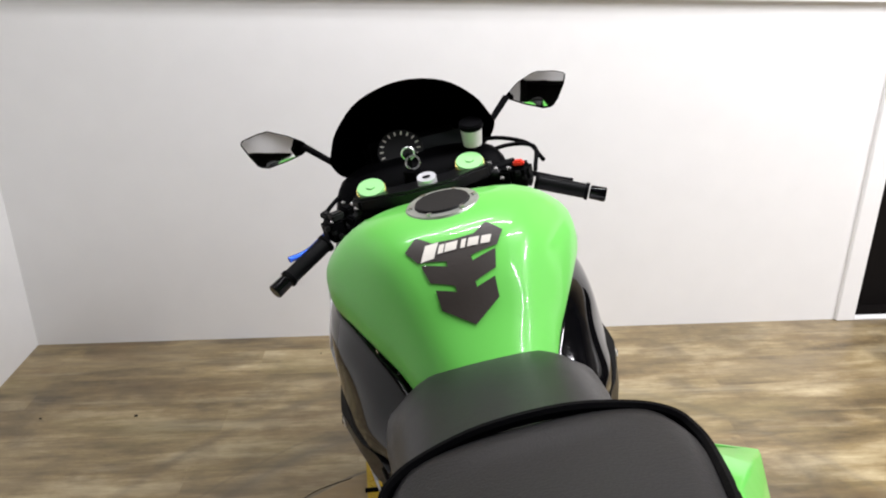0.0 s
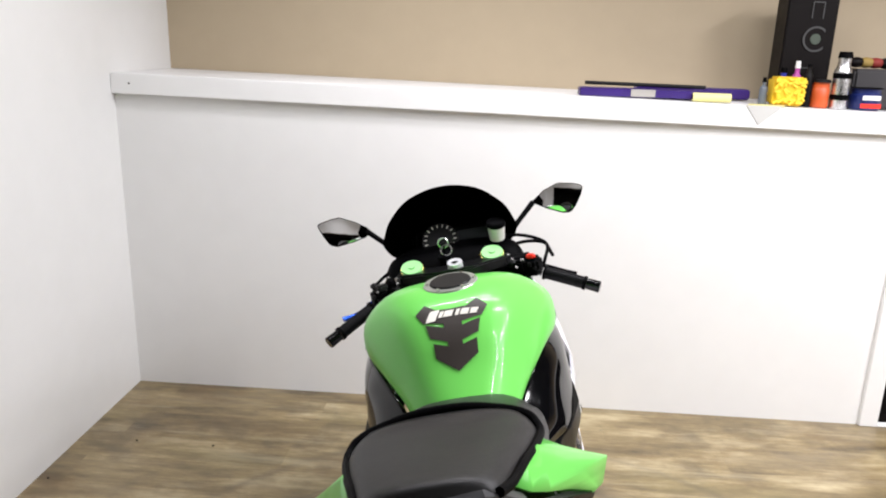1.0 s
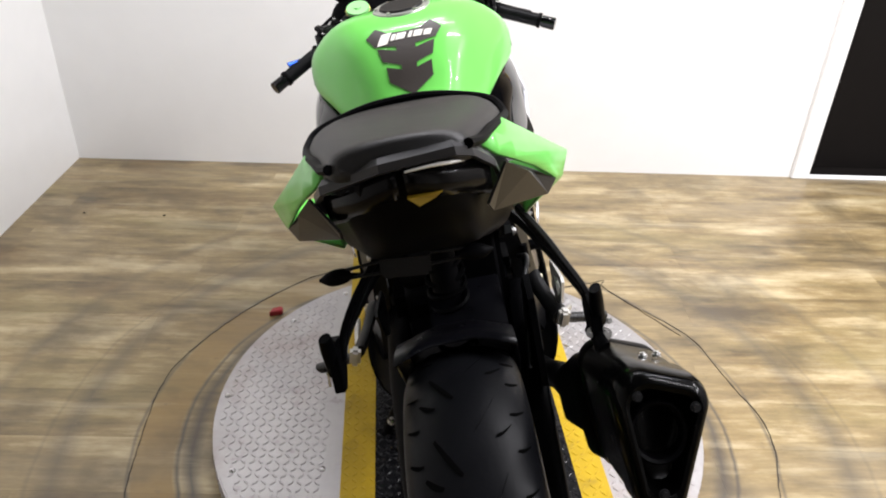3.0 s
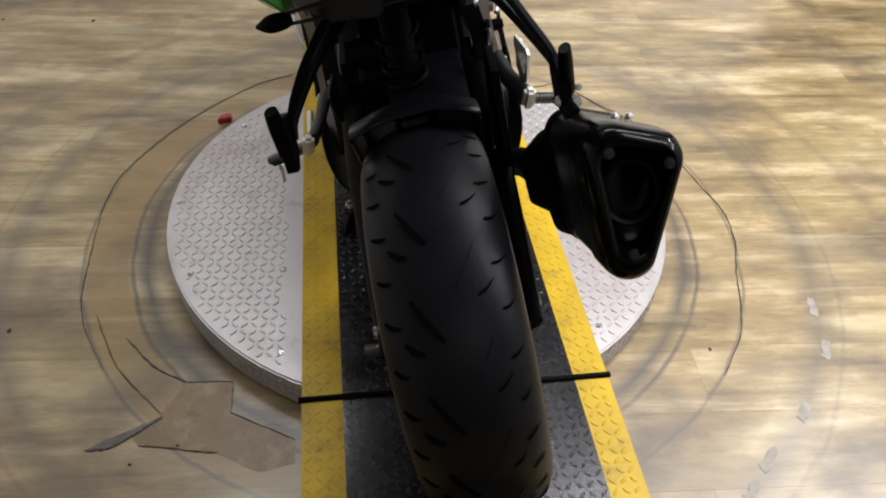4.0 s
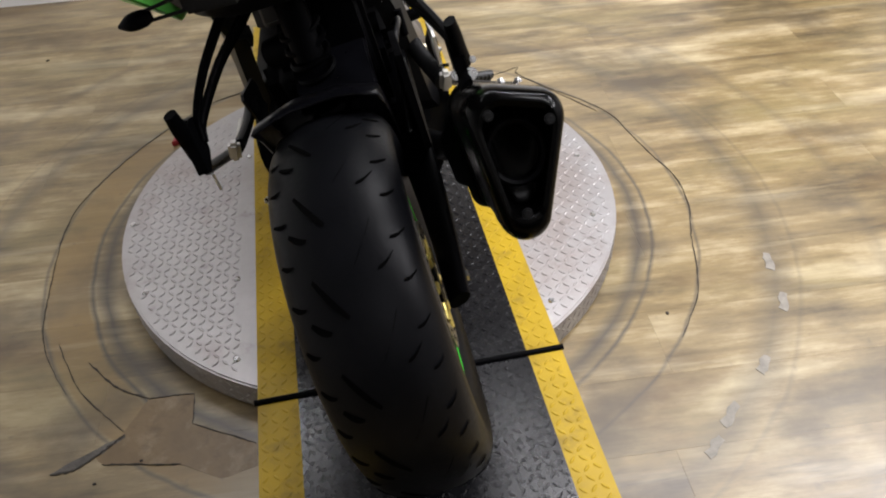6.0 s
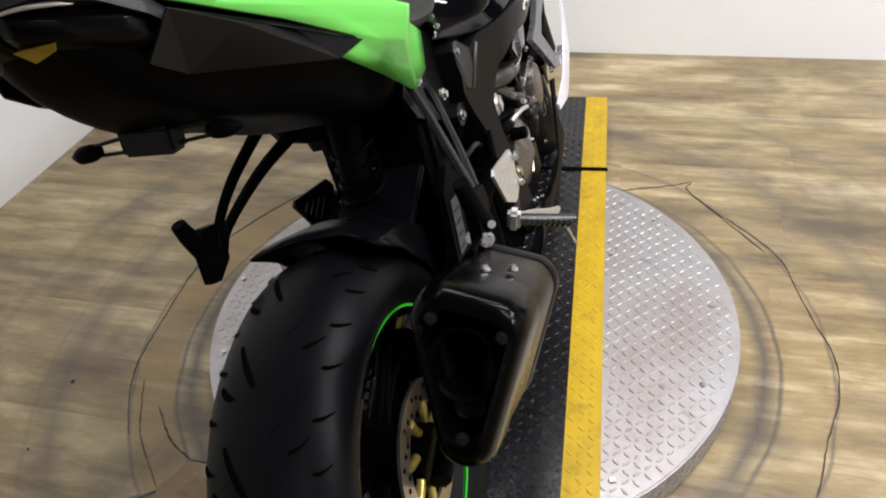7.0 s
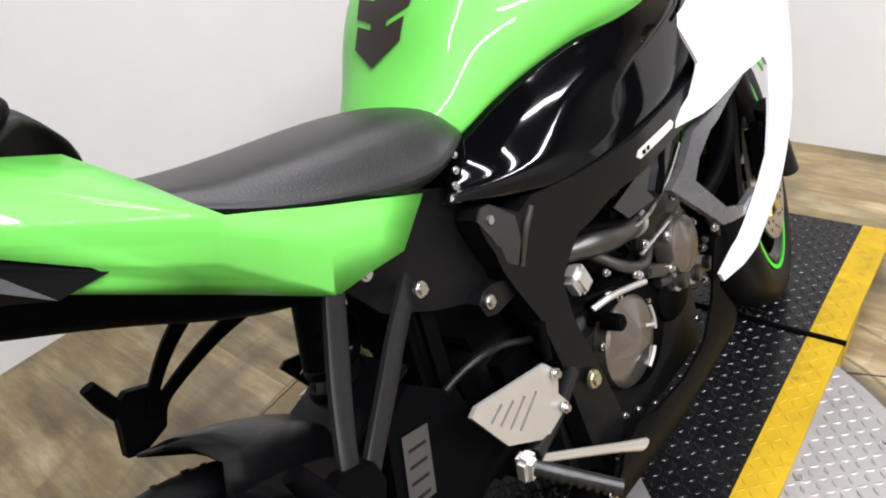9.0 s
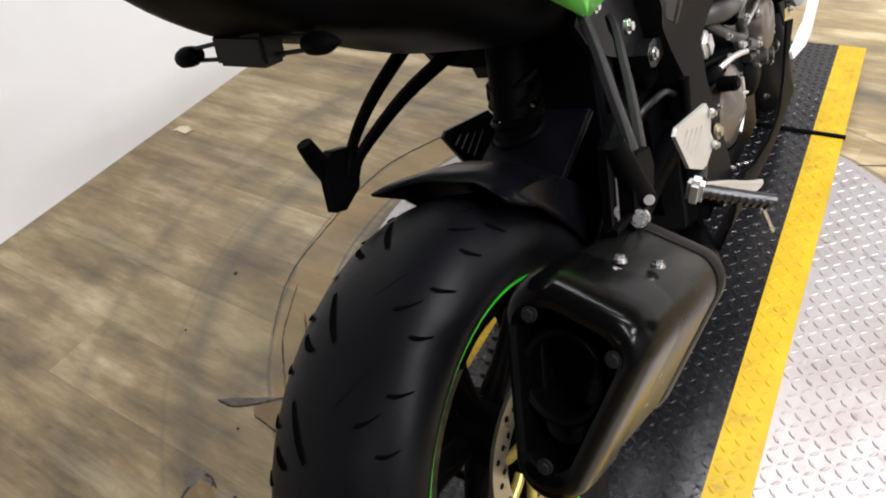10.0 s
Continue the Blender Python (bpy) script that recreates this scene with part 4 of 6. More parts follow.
# side covers below the tank, frame, fairings
for s in SIDES:
    up = [(0.078, 0.51, 0.790), (0.104, 0.555, 0.797), (0.126, 0.605, 0.817), (0.153, 0.66, 0.834), (0.184, 0.735, 0.846), (0.211, 0.82, 0.845), (0.205, 0.93, 0.848), (0.16, 1.06, 0.872)]
    md = [(0.118, 0.49, 0.776), (0.142, 0.545, 0.774), (0.172, 0.61, 0.786), (0.198, 0.68, 0.797), (0.224, 0.76, 0.803), (0.237, 0.87, 0.80), (0.227, 0.97, 0.81), (0.18, 1.07, 0.83)]
    md2 = [(0.138, 0.47, 0.766), (0.168, 0.54, 0.748), (0.198, 0.61, 0.738), (0.220, 0.69, 0.735), (0.238, 0.78, 0.735), (0.240, 0.87, 0.74), (0.226, 0.97, 0.755), (0.18, 1.08, 0.77)]
    lo = [(0.138, 0.455, 0.756), (0.170, 0.54, 0.722), (0.199, 0.60, 0.706), (0.220, 0.66, 0.705), (0.234, 0.75, 0.706), (0.236, 0.84, 0.707), (0.224, 0.95, 0.712), (0.18, 1.08, 0.725)]
    t = part("side_cover", surf([mir(r, s) for r in (up, md, md2, lo)], 5, 5), BLACKGLOSS, bike, "gloss black side cover below the tank")
    m = t.modifiers.new("thick", "SOLIDIFY")
    m.thickness = 0.004
    for p in ((0.12, 0.515, 0.79), (0.132, 0.497, 0.778), (0.142, 0.478, 0.768)):
        bolt((s * p[0], p[1], p[2]), (s, 0, 0.2), 0.004, bike, h=0.006)

    def fx(y, z):
        return 0.15 + 0.05 * min(1, max(0, (y - 0.5) / 0.12)) + 0.036 * min(1, max(0, (y - 0.60) / 0.12)) + 0.08 * max(0, 0.6 - z) - 0.1 * max(0, y - 0.9) + 0.007 * min(1, max(0, (z - 0.64) / 0.03))

    spar = [(0.477, 0.722), (0.488, 0.731), (0.505, 0.728), (0.535, 0.70), (0.557, 0.711), (0.61, 0.706), (0.68, 0.706), (0.756, 0.708), (0.857, 0.709), (0.95, 0.713), (1.02, 0.735), (1.02, 0.67), (0.90, 0.655), (0.76, 0.656), (0.667, 0.653), (0.605, 0.630), (0.565, 0.58), (0.560, 0.52), (0.568, 0.43), (0.572, 0.36), (0.555, 0.30), (0.535, 0.295), (0.516, 0.33), (0.518, 0.40), (0.521, 0.47), (0.519, 0.55), (0.500, 0.63), (0.482, 0.69)]
    fr = part("frame", panel(spar, fx, 0.032, s, 3), FRAMEM, bike, "satin black aluminium frame spar")
    # Rib in a lighter metal than the frame, in place of its highlight.
    part("frame_rib", pipe([(s * (fx(0.552, 0.70) + 0.001), 0.552, 0.70), (s * (fx(0.532, 0.67) + 0.002), 0.533, 0.672), (s * (fx(0.522, 0.64) + 0.001), 0.522, 0.63)], [0.004, 0.0045, 0.003], flat=0.6), ENGINE, fr)
    part("lug_plate", panel([(0.476, 0.721), (0.488, 0.732), (0.503, 0.729), (0.528, 0.70), (0.526, 0.665), (0.517, 0.634), (0.505, 0.645), (0.490, 0.69)], lambda y, z: fx(y, z) + 0.002, 0.003, s, 2), LUGM, fr, "lighter cast frame lug")
    bolt((s * 0.152, 0.496, 0.712), (s, 0, 0), 0.008, fr, h=0.01)
    bd = part("badge", panel([(0.708, 0.682), (0.713, 0.677), (0.809, 0.676), (0.814, 0.681), (0.809, 0.6875), (0.713, 0.6885)], lambda y, z: fx(y, z) + 0.003, 0.002, s, 1), PEWTER, fr, "pale oblong badge")
    for y in (0.722, 0.734):
        part("badge_dot", panel([(y - 0.003, 0.680), (y + 0.003, 0.680), (y + 0.003, 0.6855), (y - 0.003, 0.6855)], lambda y_, z: fx(y_, z) + 0.0038, 0.0012, s, 0), BLACK, bd)
    bolt((s * 0.19, 0.545, 0.435), (s, 0, 0), 0.011, fr, simple("pivot_steel", (0.6, 0.55, 0.4), 0.3, metal=0.9), h=0.01, name="pivot_bolt")
    sub_l = [(0.446, 0.622), (0.46, 0.632), (0.48, 0.630), (0.52, 0.612), (0.51, 0.592), (0.47, 0.592), (0.452, 0.600)]
    br = part("frame_lug", panel(sub_l, lambda y, z: 0.142, 0.03, s, 1), FRAMEM, bike)
    bolt((s * 0.143, 0.462, 0.616), (s, 0, 0), 0.008, br, h=0.008)
    # inner cover between tail and frame
    cov = [(0.30, 0.74), (0.36, 0.775), (0.44, 0.785), (0.50, 0.755), (0.51, 0.70), (0.49, 0.60), (0.44, 0.625), (0.40, 0.645), (0.33, 0.69)]
    part("subframe_cover", panel(cov, lambda y, z: 0.118 + 0.02 * (0.78 - z), 0.01, s, 2), COVERM, bike, "dark grey subframe cover")

    # fairing, white above, with an open vent
    def wx(y, z):
        return 0.262 - 0.30 * max(0, y - 1.08) ** 1.6 - 0.20 * max(0, 0.92 - y) - 0.55 * max(0, z - 0.72) ** 1.25 - 0.05 * max(0, 0.5 - z)

    white = [(0.81, 0.670), (0.87, 0.695), (0.903, 0.73), (0.90, 0.80), (0.95, 0.805), (1.06, 0.825), (1.20, 0.845), (1.32, 0.855), (1.45, 0.845), (1.54, 0.80), (1.52, 0.68), (1.42, 0.58), (1.28, 0.49), (1.12, 0.42), (0.977, 0.376), (0.862, 0.384), (0.855, 0.402), (0.90, 0.425), (0.961, 0.445), (1.02, 0.47), (1.072, 0.50), (1.115, 0.56), (1.147, 0.63), (1.13, 0.65), (1.03, 0.66), (0.889, 0.66)]
    ff = part("upper_fairing", panel(white, wx, 0.005, s, 4), WHITEP, bike, "white painted upper fairing")
    grey = [(0.965, 0.658), (1.08, 0.657), (0.985, 0.643), (0.905, 0.626), (0.868, 0.600), (0.848, 0.572), (0.905, 0.494), (0.965, 0.464), (1.02, 0.466), (1.018, 0.430), (0.891, 0.47), (0.873, 0.492), (0.792, 0.587), (0.827, 0.603), (0.867, 0.644)]
    part("vent_trim", panel(grey, lambda y, z: wx(y, z) - 0.006, 0.012, s, 3), simple("satin_grey_trim", (0.13, 0.13, 0.14), 0.28, metal=0.4, coat=0.3), ff, "satin grey vent trim")
    low = [(0.88, 0.45), (0.93, 0.43), (0.862, 0.375), (0.90, 0.30), (0.93, 0.22), (0.80, 0.13), (0.62, 0.115), (0.48, 0.16), (0.48, 0.26), (0.53, 0.325), (0.575, 0.338), (0.62, 0.322), (0.70, 0.315), (0.78, 0.33), (0.83, 0.37)]
    part("belly_pan", panel(low, lambda y, z: 0.235 - 0.9 * max(0, 0.3 - z) ** 1.3 - 0.08 * max(0, 0.75 - y), 0.005, s, 3), BLACK, bike, "black lower fairing")
    part("vent_duct", panel([(0.67, 0.628), (0.76, 0.637), (0.855, 0.655), (0.88, 0.645), (0.80, 0.578), (0.70, 0.595)], lambda y, z: 0.212, 0.01, s, 1), BLACKGLOSS, ff)
    # black shoulder between tank and white fairing
    sh = [mir(r, s) for r in ([(0.208, 0.84, 0.855), (0.195, 0.92, 0.868), (0.172, 1.02, 0.88), (0.15, 1.12, 0.89)], [(0.225, 0.86, 0.80), (0.225, 0.93, 0.82), (0.205, 1.04, 0.845), (0.175, 1.15, 0.87)], [(0.222, 0.86, 0.72), (0.232, 0.91, 0.785), (0.218, 1.0, 0.82), (0.19, 1.17, 0.86)])]
    t = part("shoulder_cover", surf(sh, 4, 4), BLACKGLOSS, bike, "gloss black cover between tank and fairing")
    m = t.modifiers.new("thick", "SOLIDIFY")
    m.thickness = 0.004
    # inside the vent
    part("inner_fairing", panel([(0.86, 0.70), (1.30, 0.74), (1.44, 0.70), (1.42, 0.60), (1.24, 0.46), (1.10, 0.38), (0.90, 0.36)], lambda y, z: 0.078, 0.008, s, 1), BLACK, bike)
    part("fork_leg", rod((s * 0.105, 1.255, 0.86), (s * 0.105, 1.405, 0.42), 0.026, 0.027, 20), DARK, bike, "dark fork outer tube")
    part("fork_slider", rod((s * 0.105, 1.395, 0.45), (s * 0.105, 1.445, 0.27), 0.022, 0.022, 20), DARK, bike, "dark fork slider")
    part("radiator_side", box(0.05, 0.04, 0.30, s * 0.17, 1.12, 0.52, rx=-14), BLACK, bike, bevel=0.008)
    part("radiator_hose", pipe([(s * 0.20, 1.10, 0.62), (s * 0.215, 1.05, 0.56), (s * 0.20, 1.0, 0.5), (s * 0.18, 0.93, 0.47)], 0.014), BLACK, bike)
    bolt((s * 0.238, 0.875, 0.475), (s, 0, 0), 0.006, ff)
    # passenger foot peg hanger
    HW = 0.96 if s > 0 else 0.81
    hb = bmesh.new()
    arms = ([(0.148, 0.275, 0.772, 0.0135), (0.163, 0.255, 0.756, 0.0135), (0.184, 0.226, 0.734, 0.0135), (0.204, 0.196, 0.709, 0.0125), (0.231, 0.158, 0.672, 0.0105), (0.236, 0.145, 0.635, 0.009)], [(0.140, 0.366, 0.715, 0.0125), (0.156, 0.342, 0.711, 0.013), (0.180, 0.293, 0.698, 0.013), (0.203, 0.245, 0.681, 0.0125), (0.233, 0.175, 0.654, 0.0105), (0.236, 0.155, 0.630, 0.009)])
    if s < 0:
        arms = ([(0.070, 0.268, 0.782, 0.012), (0.092, 0.246, 0.757, 0.0115), (0.142, 0.205, 0.712, 0.010), (0.176, 0.172, 0.668, 0.008), (0.182, 0.150, 0.635, 0.009)], [(0.062, 0.345, 0.725, 0.011), (0.080, 0.322, 0.714, 0.011), (0.130, 0.255, 0.690, 0.010), (0.176, 0.184, 0.652, 0.008), (0.184, 0.158, 0.630, 0.009)])
    for q in arms:
        way = spline(q, 4)
        ring = None
        for i, w in enumerate(way):
            d_ = Vector(way[min(i + 1, len(way) - 1)][:3]) - Vector(way[max(i - 1, 0)][:3])
            wide = Vector((1, 0, 0)).cross(d_).normalized()
            out = d_.cross(wide).normalized()
            cur = []
            for cu, co in ((-1, -0.6), (-0.75, -1), (0.75, -1), (1, -0.6), (1, 0.6), (0.75, 1), (-0.75, 1), (-1, 0.6)):
                p_ = Vector((w[0] * (HW if s > 0 else 1.0), w[1], w[2] - 0.012 * min(1, max(0, (0.75 - w[2]) / 0.1)))) + wide * (cu * float(w[3])) + out * (co * 0.005)
                cur.append(hb.verts.new((s * p_.x, p_.y, p_.z)))
            if ring:
                for j in range(8):
                    hb.faces.new((ring[j], ring[(j + 1) % 8], cur[(j + 1) % 8], cur[j]))
            else:
                hb.faces.new(cur[::-1])
            ring = cur
        hb.faces.new(ring)
    hg = part("pillion_hanger", hb, HANGM if s > 0 else BLACK, bike, "forked satin black pillion foot peg hanger" if s > 0 else "forked matt black pillion foot peg hanger")
    if s > 0:
        bolt((0.155, 0.36, 0.706), (1, 0, 0), 0.008, hg, h=0.01)
    bolt((s * (0.14 if s > 0 else 0.08), 0.315, 0.755), (s, 0, 0), 0.007, hg, h=0.008)
    hb = prism([(-0.022, 0.052), (0.0, 0.06), (0.034, 0.045), (0.038, 0.02), (0.018, -0.012), (-0.022, -0.022), (-0.042, -0.012), (-0.03, 0.02)], 0.017, lambda u, v, w: (s * (0.226 * HW + w), 0.142 + u, 0.610 + v))
    part("hanger_foot", hb, BLACK, hg, "black cast hanger foot", bevel=0.004)
    pg = pipe(mir([(0.244 * HW, 0.136, 0.615), (0.241 * HW, 0.126, 0.645), (0.238 * HW, 0.117, 0.675), (0.236 * HW, 0.110, 0.703)], s), [0.014, 0.0135, 0.0135, 0.011], flat=0.75)
    part("pillion_peg", pg, BLACK, hg, "folded pillion foot peg")
    # rider foot peg, heel guard
    hp = [(0.312, 0.578), (0.324, 0.583), (0.445, 0.545), (0.462, 0.52), (0.45, 0.495), (0.462, 0.47), (0.405, 0.462), (0.345, 0.507)]
    hm = bmesh.new()
    hm.faces.new([hm.verts.new((0.212 if s > 0 else -0.142, u, v)) for u, v in hp])
    quads = [[(0.3334, 0.5521), (0.3346, 0.5479), (0.3596, 0.5549), (0.3584, 0.5591)], [(0.3443, 0.5381), (0.3457, 0.5339), (0.3777, 0.5449), (0.3763, 0.5491)], [(0.3562, 0.5230), (0.3578, 0.5190), (0.3968, 0.5350), (0.3952, 0.5390)], [(0.3691, 0.5090), (0.3709, 0.5050), (0.4169, 0.5250), (0.4151, 0.5290)]]
    for qd in quads:
        for (ya, za), (yb, zb) in zip(qd, qd[1:] + qd[:1]):
            bmesh.ops.bisect_plane(hm, geom=hm.verts[:] + hm.edges[:] + hm.faces[:], plane_co=(0, ya, za), plane_no=(0, zb - za, ya - yb), dist=1e-6)

    def in_slot(c_):
        for qd in quads:
            sg = [(yb - ya) * (c_.z - za) - (zb - za) * (c_.y - ya) for (ya, za), (yb, zb) in zip(qd, qd[1:] + qd[:1])]
            if all(g >= 0 for g in sg) or all(g <= 0 for g in sg):
                return True
        return False

    bmesh.ops.delete(hm, geom=[g for g in hm.faces if in_slot(g.calc_center_median())], context="FACES")
    heel = part("heel_guard", hm, ALU if s > 0 else DARK, bike, "bare aluminium heel guard with four slots" if s > 0 else "dark heel guard with four slots", smooth=False)
    m = heel.modifiers.new("thick", "SOLIDIFY")
    m.thickness = 0.005
    for q in ((0.452, 0.525), (0.448, 0.475)):
        bolt((0.215 if s > 0 else -0.145, *q), (s, 0, 0), 0.006, heel)
    part("peg_bracket", pipe(mir([(0.175, 0.52, 0.46), (0.19, 0.45, 0.45), (0.205, 0.375, 0.455)], s), [0.02, 0.018, 0.02], flat=0.6), DARK, bike)
    peg = part("rider_peg", rod((s * 0.215, 0.365, 0.455), (s * 0.30, 0.405, 0.412), 0.0100, 0.0092, 14), PEGM, bike, "worn dark metal knurled rider foot peg")
    rb = bmesh.new()
    for k in range(9):
        t_ = 0.12 + k * 0.095
        a, b_ = Vector((s * 0.215, 0.365, 0.455)), Vector((s * 0.30, 0.405, 0.408))
        q = a.lerp(b_, t_)
        rod(q, q + (b_ - a).normalized() * 0.005, 0.0110, seg=12, bm=rb)
    tagged(part("knurling", rb, PEGM, peg), kind="stuff")
    part("peg_clevis", box(0.022, 0.024, 0.040, s * 0.21, 0.36, 0.460, ry=15), ALU, bike, bevel=0.006)
    part("peg_feeler", rod((s * 0.285, 0.40, 0.40), (s * 0.292, 0.412, 0.352), 0.0035, seg=8), STEEL, peg)
# brake pedal
part("brake_pedal", pipe([(0.205, 0.38, 0.45), (0.225, 0.44, 0.41), (0.235, 0.50, 0.365), (0.245, 0.535, 0.34)], [0.009, 0.010, 0.011, 0.014], flat=0.5), ALU, bike, "bare aluminium brake pedal")
part("shift_lever", pipe([(-0.205, 0.38, 0.45), (-0.215, 0.46, 0.43), (-0.225, 0.56, 0.40)], 0.007), ALU, bike)
# side stand
st = part("side_stand", pipe([(-0.13, 0.52, 0.22), (-0.2, 0.545, 0.12), (-0.262, 0.565, -0.018)], [0.013, 0.012, 0.011]), BLACK, bike, "black side stand, folded out")
part("stand_foot", box(0.055, 0.10, 0.012, -0.268, 0.555, -0.05, ry=12), BLACK, st, bevel=0.004)

# engine
part("crankcase", box(0.33, 0.42, 0.26, 0, 0.72, 0.35, rx=-6), DARK, bike, bevel=0.03, segs=3)
part("cylinder_block", box(0.30, 0.20, 0.24, 0, 0.90, 0.53, rx=-28), ENGINE, bike, bevel=0.025, segs=3)
part("airbox", box(0.24, 0.5, 0.22, 0, 0.80, 0.72), BLACK, bike, bevel=0.04, segs=3)
part("gearbox", box(0.24, 0.24, 0.26, 0, 0.54, 0.42), BLACK, bike, bevel=0.04, segs=3)


def cover(c, ry, rz, h, mat, name, label, tilt=0.0):
    bm = bmesh.new()
    rings = []
    for q, x in ((1.0, 0), (1.0, h * 0.5), (0.93, h * 0.85), (0.78, h), (0.0, h * 1.05)):
        rings.append([bm.verts.new((c[0] + x, c[1] + q * (ry * math.cos(a) * math.cos(tilt) - rz * math.sin(a) * math.sin(tilt)), c[2] + q * (ry * math.cos(a) * math.sin(tilt) + rz * math.sin(a) * math.cos(tilt)))) for a in (2 * math.pi * k / 32 for k in range(32))])
    for a, b_ in zip(rings, rings[1:]):
        for k in range(32):
            bm.faces.new((a[k], a[(k + 1) % 32], b_[(k + 1) % 32], b_[k]))
    bmesh.ops.remove_doubles(bm, verts=bm.verts, dist=1e-5)
    return part(name, bm, mat, bike, label)


cover((0.150, 0.695, 0.41), 0.088, 0.10, 0.034, BLACK, "clutch_case", "dark metal clutch case")
def faceted_cover(c, r, h, turn, mat, name, label):
    """Round cast cover whose face falls away from a raised hub in six flat facets."""
    bm = bmesh.new()
    n = 36
    ring = lambda rr, x: [bm.verts.new((c[0] + x, c[1] + rr * math.cos(turn + 2 * math.pi * k / n), c[2] + rr * math.sin(turn + 2 * math.pi * k / n))) for k in range(n)]
    a, b_, d = ring(r, -0.02), ring(r, 0.0), ring(r * 0.92, 0.004)
    for p, q in ((a, b_), (b_, d)):
        for k in range(n):
            bm.faces.new((p[k], p[(k + 1) % n], q[(k + 1) % n], q[k]))
    hub = [bm.verts.new((c[0] + h * (1.0 if k % 2 else 0.8), c[1] + 0.26 * r * math.cos(turn + math.pi * k / 3), c[2] + 0.26 * r * math.sin(turn + math.pi * k / 3))) for k in range(6)]
    for k in range(6):
        arc = [d[(6 * k + j) % n] for j in range(7)]
        for j in range(6):
            bm.faces.new((arc[j], arc[j + 1], hub[k]) if j < 3 else (arc[j], arc[j + 1], hub[(k + 1) % 6]))
        bm.faces.new((arc[3], hub[(k + 1) % 6], hub[k]))
    bm.faces.new(hub)
    return part(name, bm, mat, bike, label, smooth=False)


cl2 = faceted_cover((0.184, 0.660, 0.410), 0.069, 0.022, 0.35, BRONZE, "clutch_cover", "bronze painted clutch cover with flat facets")
for a in (0.3, 1.5, 2.6, 5.1):
    bolt((0.180, 0.660 + 0.074 * math.cos(a), 0.410 + 0.074 * math.sin(a)), (1, 0, 0), 0.005, cl2)
# Bright aluminium strips stand in for highlights on the cover's ribs and rim.
for y0, z0, y1, z1 in ((0.628, 0.395, 0.662, 0.398), (0.690, 0.418, 0.715, 0.405)):
    part("cover_rib", pipe([(0.196, y0, z0), (0.201, (y0 + y1) / 2, (z0 + z1) / 2), (0.193, y1, z1)], 0.0028, 3, 8), ALU, cl2)
for a0, a1 in ((-0.35, 0.25), (-1.25, -0.75)):
    part("cover_edge", pipe([(0.189, 0.660 + 0.068 * math.cos(a0 + (a1 - a0) * k / 4), 0.410 + 0.068 * math.sin(a0 + (a1 - a0) * k / 4)) for k in range(5)], 0.003, 2, 8), ALU, cl2, "bright highlight along the cover edge, built as a metal arc")
pu = cover((0.185, 0.826, 0.474), 0.044, 0.05, 0.033, BRONZE, "pickup_cover", "bronze painted round engine cover")
for a in (0.2, 1.3, 2.4, 3.4, 4.5, 5.5):
    bolt((0.205, 0.826 + 0.048 * math.cos(a), 0.474 + 0.054 * math.sin(a)), (1, 0, 0), 0.006, pu)
cover((0.165, 0.80, 0.40), 0.055, 0.045, 0.03, BLACK, "starter_cover", "")
part("throttle_body", rod((0.10, 0.73, 0.60), (0.17, 0.74, 0.59), 0.032, 0.028, 20), ENGINE, bike, bevel=0.004)
part("throttle_body", rod((0.10, 0.81, 0.615), (0.17, 0.815, 0.60), 0.028, 0.026, 20), ENGINE, bike, bevel=0.004)
part("coolant_pipe", pipe([(0.16, 0.66, 0.56), (0.19, 0.69, 0.52), (0.195, 0.73, 0.50), (0.18, 0.78, 0.50), (0.17, 0.83, 0.46)], 0.009), ENGINE, bike, "metal coolant pipe")
part("starter_motor", box(0.03, 0.035, 0.042, 0.165, 0.61, 0.55, rx=20), ALU, bike, "bare metal housing behind the frame", bevel=0.008, segs=3)
th = part("intake_hose", pipe([(0.15, 0.615, 0.59), (0.175, 0.665, 0.578), (0.18, 0.72, 0.56), (0.172, 0.775, 0.55)], [0.016, 0.02, 0.019, 0.021]), ENGINE, bike)
part("hose_clamp", rod((0.175, 0.755, 0.553), (0.174, 0.768, 0.55), 0.0235, seg=20), ALU, th, "bright hose clamp")
part("link_rod", rod((0.205, 0.834, 0.526), (0.205, 0.716, 0.526), 0.0035, seg=8), STEEL, bike)
for k, (y, z) in enumerate(((0.80, 0.425), (0.845, 0.405), (0.885, 0.40))):
    u_ = part("union", rod((0.175, y, z), (0.215, y + 0.004, z), 0.015 - 0.002 * k, seg=14), ENGINE, bike, bevel=0.002)
    part("union_ring", rod((0.196, y, z), (0.204, y, z), 0.018 - 0.002 * k, seg=14), ALU, u_)
part("coolant_union", pipe([(0.19, 0.76, 0.445), (0.2, 0.82, 0.42), (0.2, 0.90, 0.385)], 0.009), ENGINE, bike)
for y, z in ((0.62, 0.52), (0.70, 0.50), (0.735, 0.53), (0.77, 0.465), (0.84, 0.55), (0.87, 0.46), (0.90, 0.42), (0.93, 0.38)):
    bolt((0.20, y, z), (1, 0, 0.2), 0.0055, bike, h=0.008)
part("oil_line", pipe([(0.195, 0.585, 0.522), (0.207, 0.615, 0.523), (0.207, 0.655, 0.508), (0.205, 0.705, 0.486)], 0.0045), ALU, bike, "bare metal oil line")
part("union_block", box(0.03, 0.062, 0.018, 0.195, 0.745, 0.478, rx=-30), ENGINE, bike, "dark metal union block", bevel=0.004)
part("union_block", box(0.03, 0.05, 0.026, 0.19, 0.80, 0.425, rx=-20), ENGINE, bike, "dark metal union block", bevel=0.005)
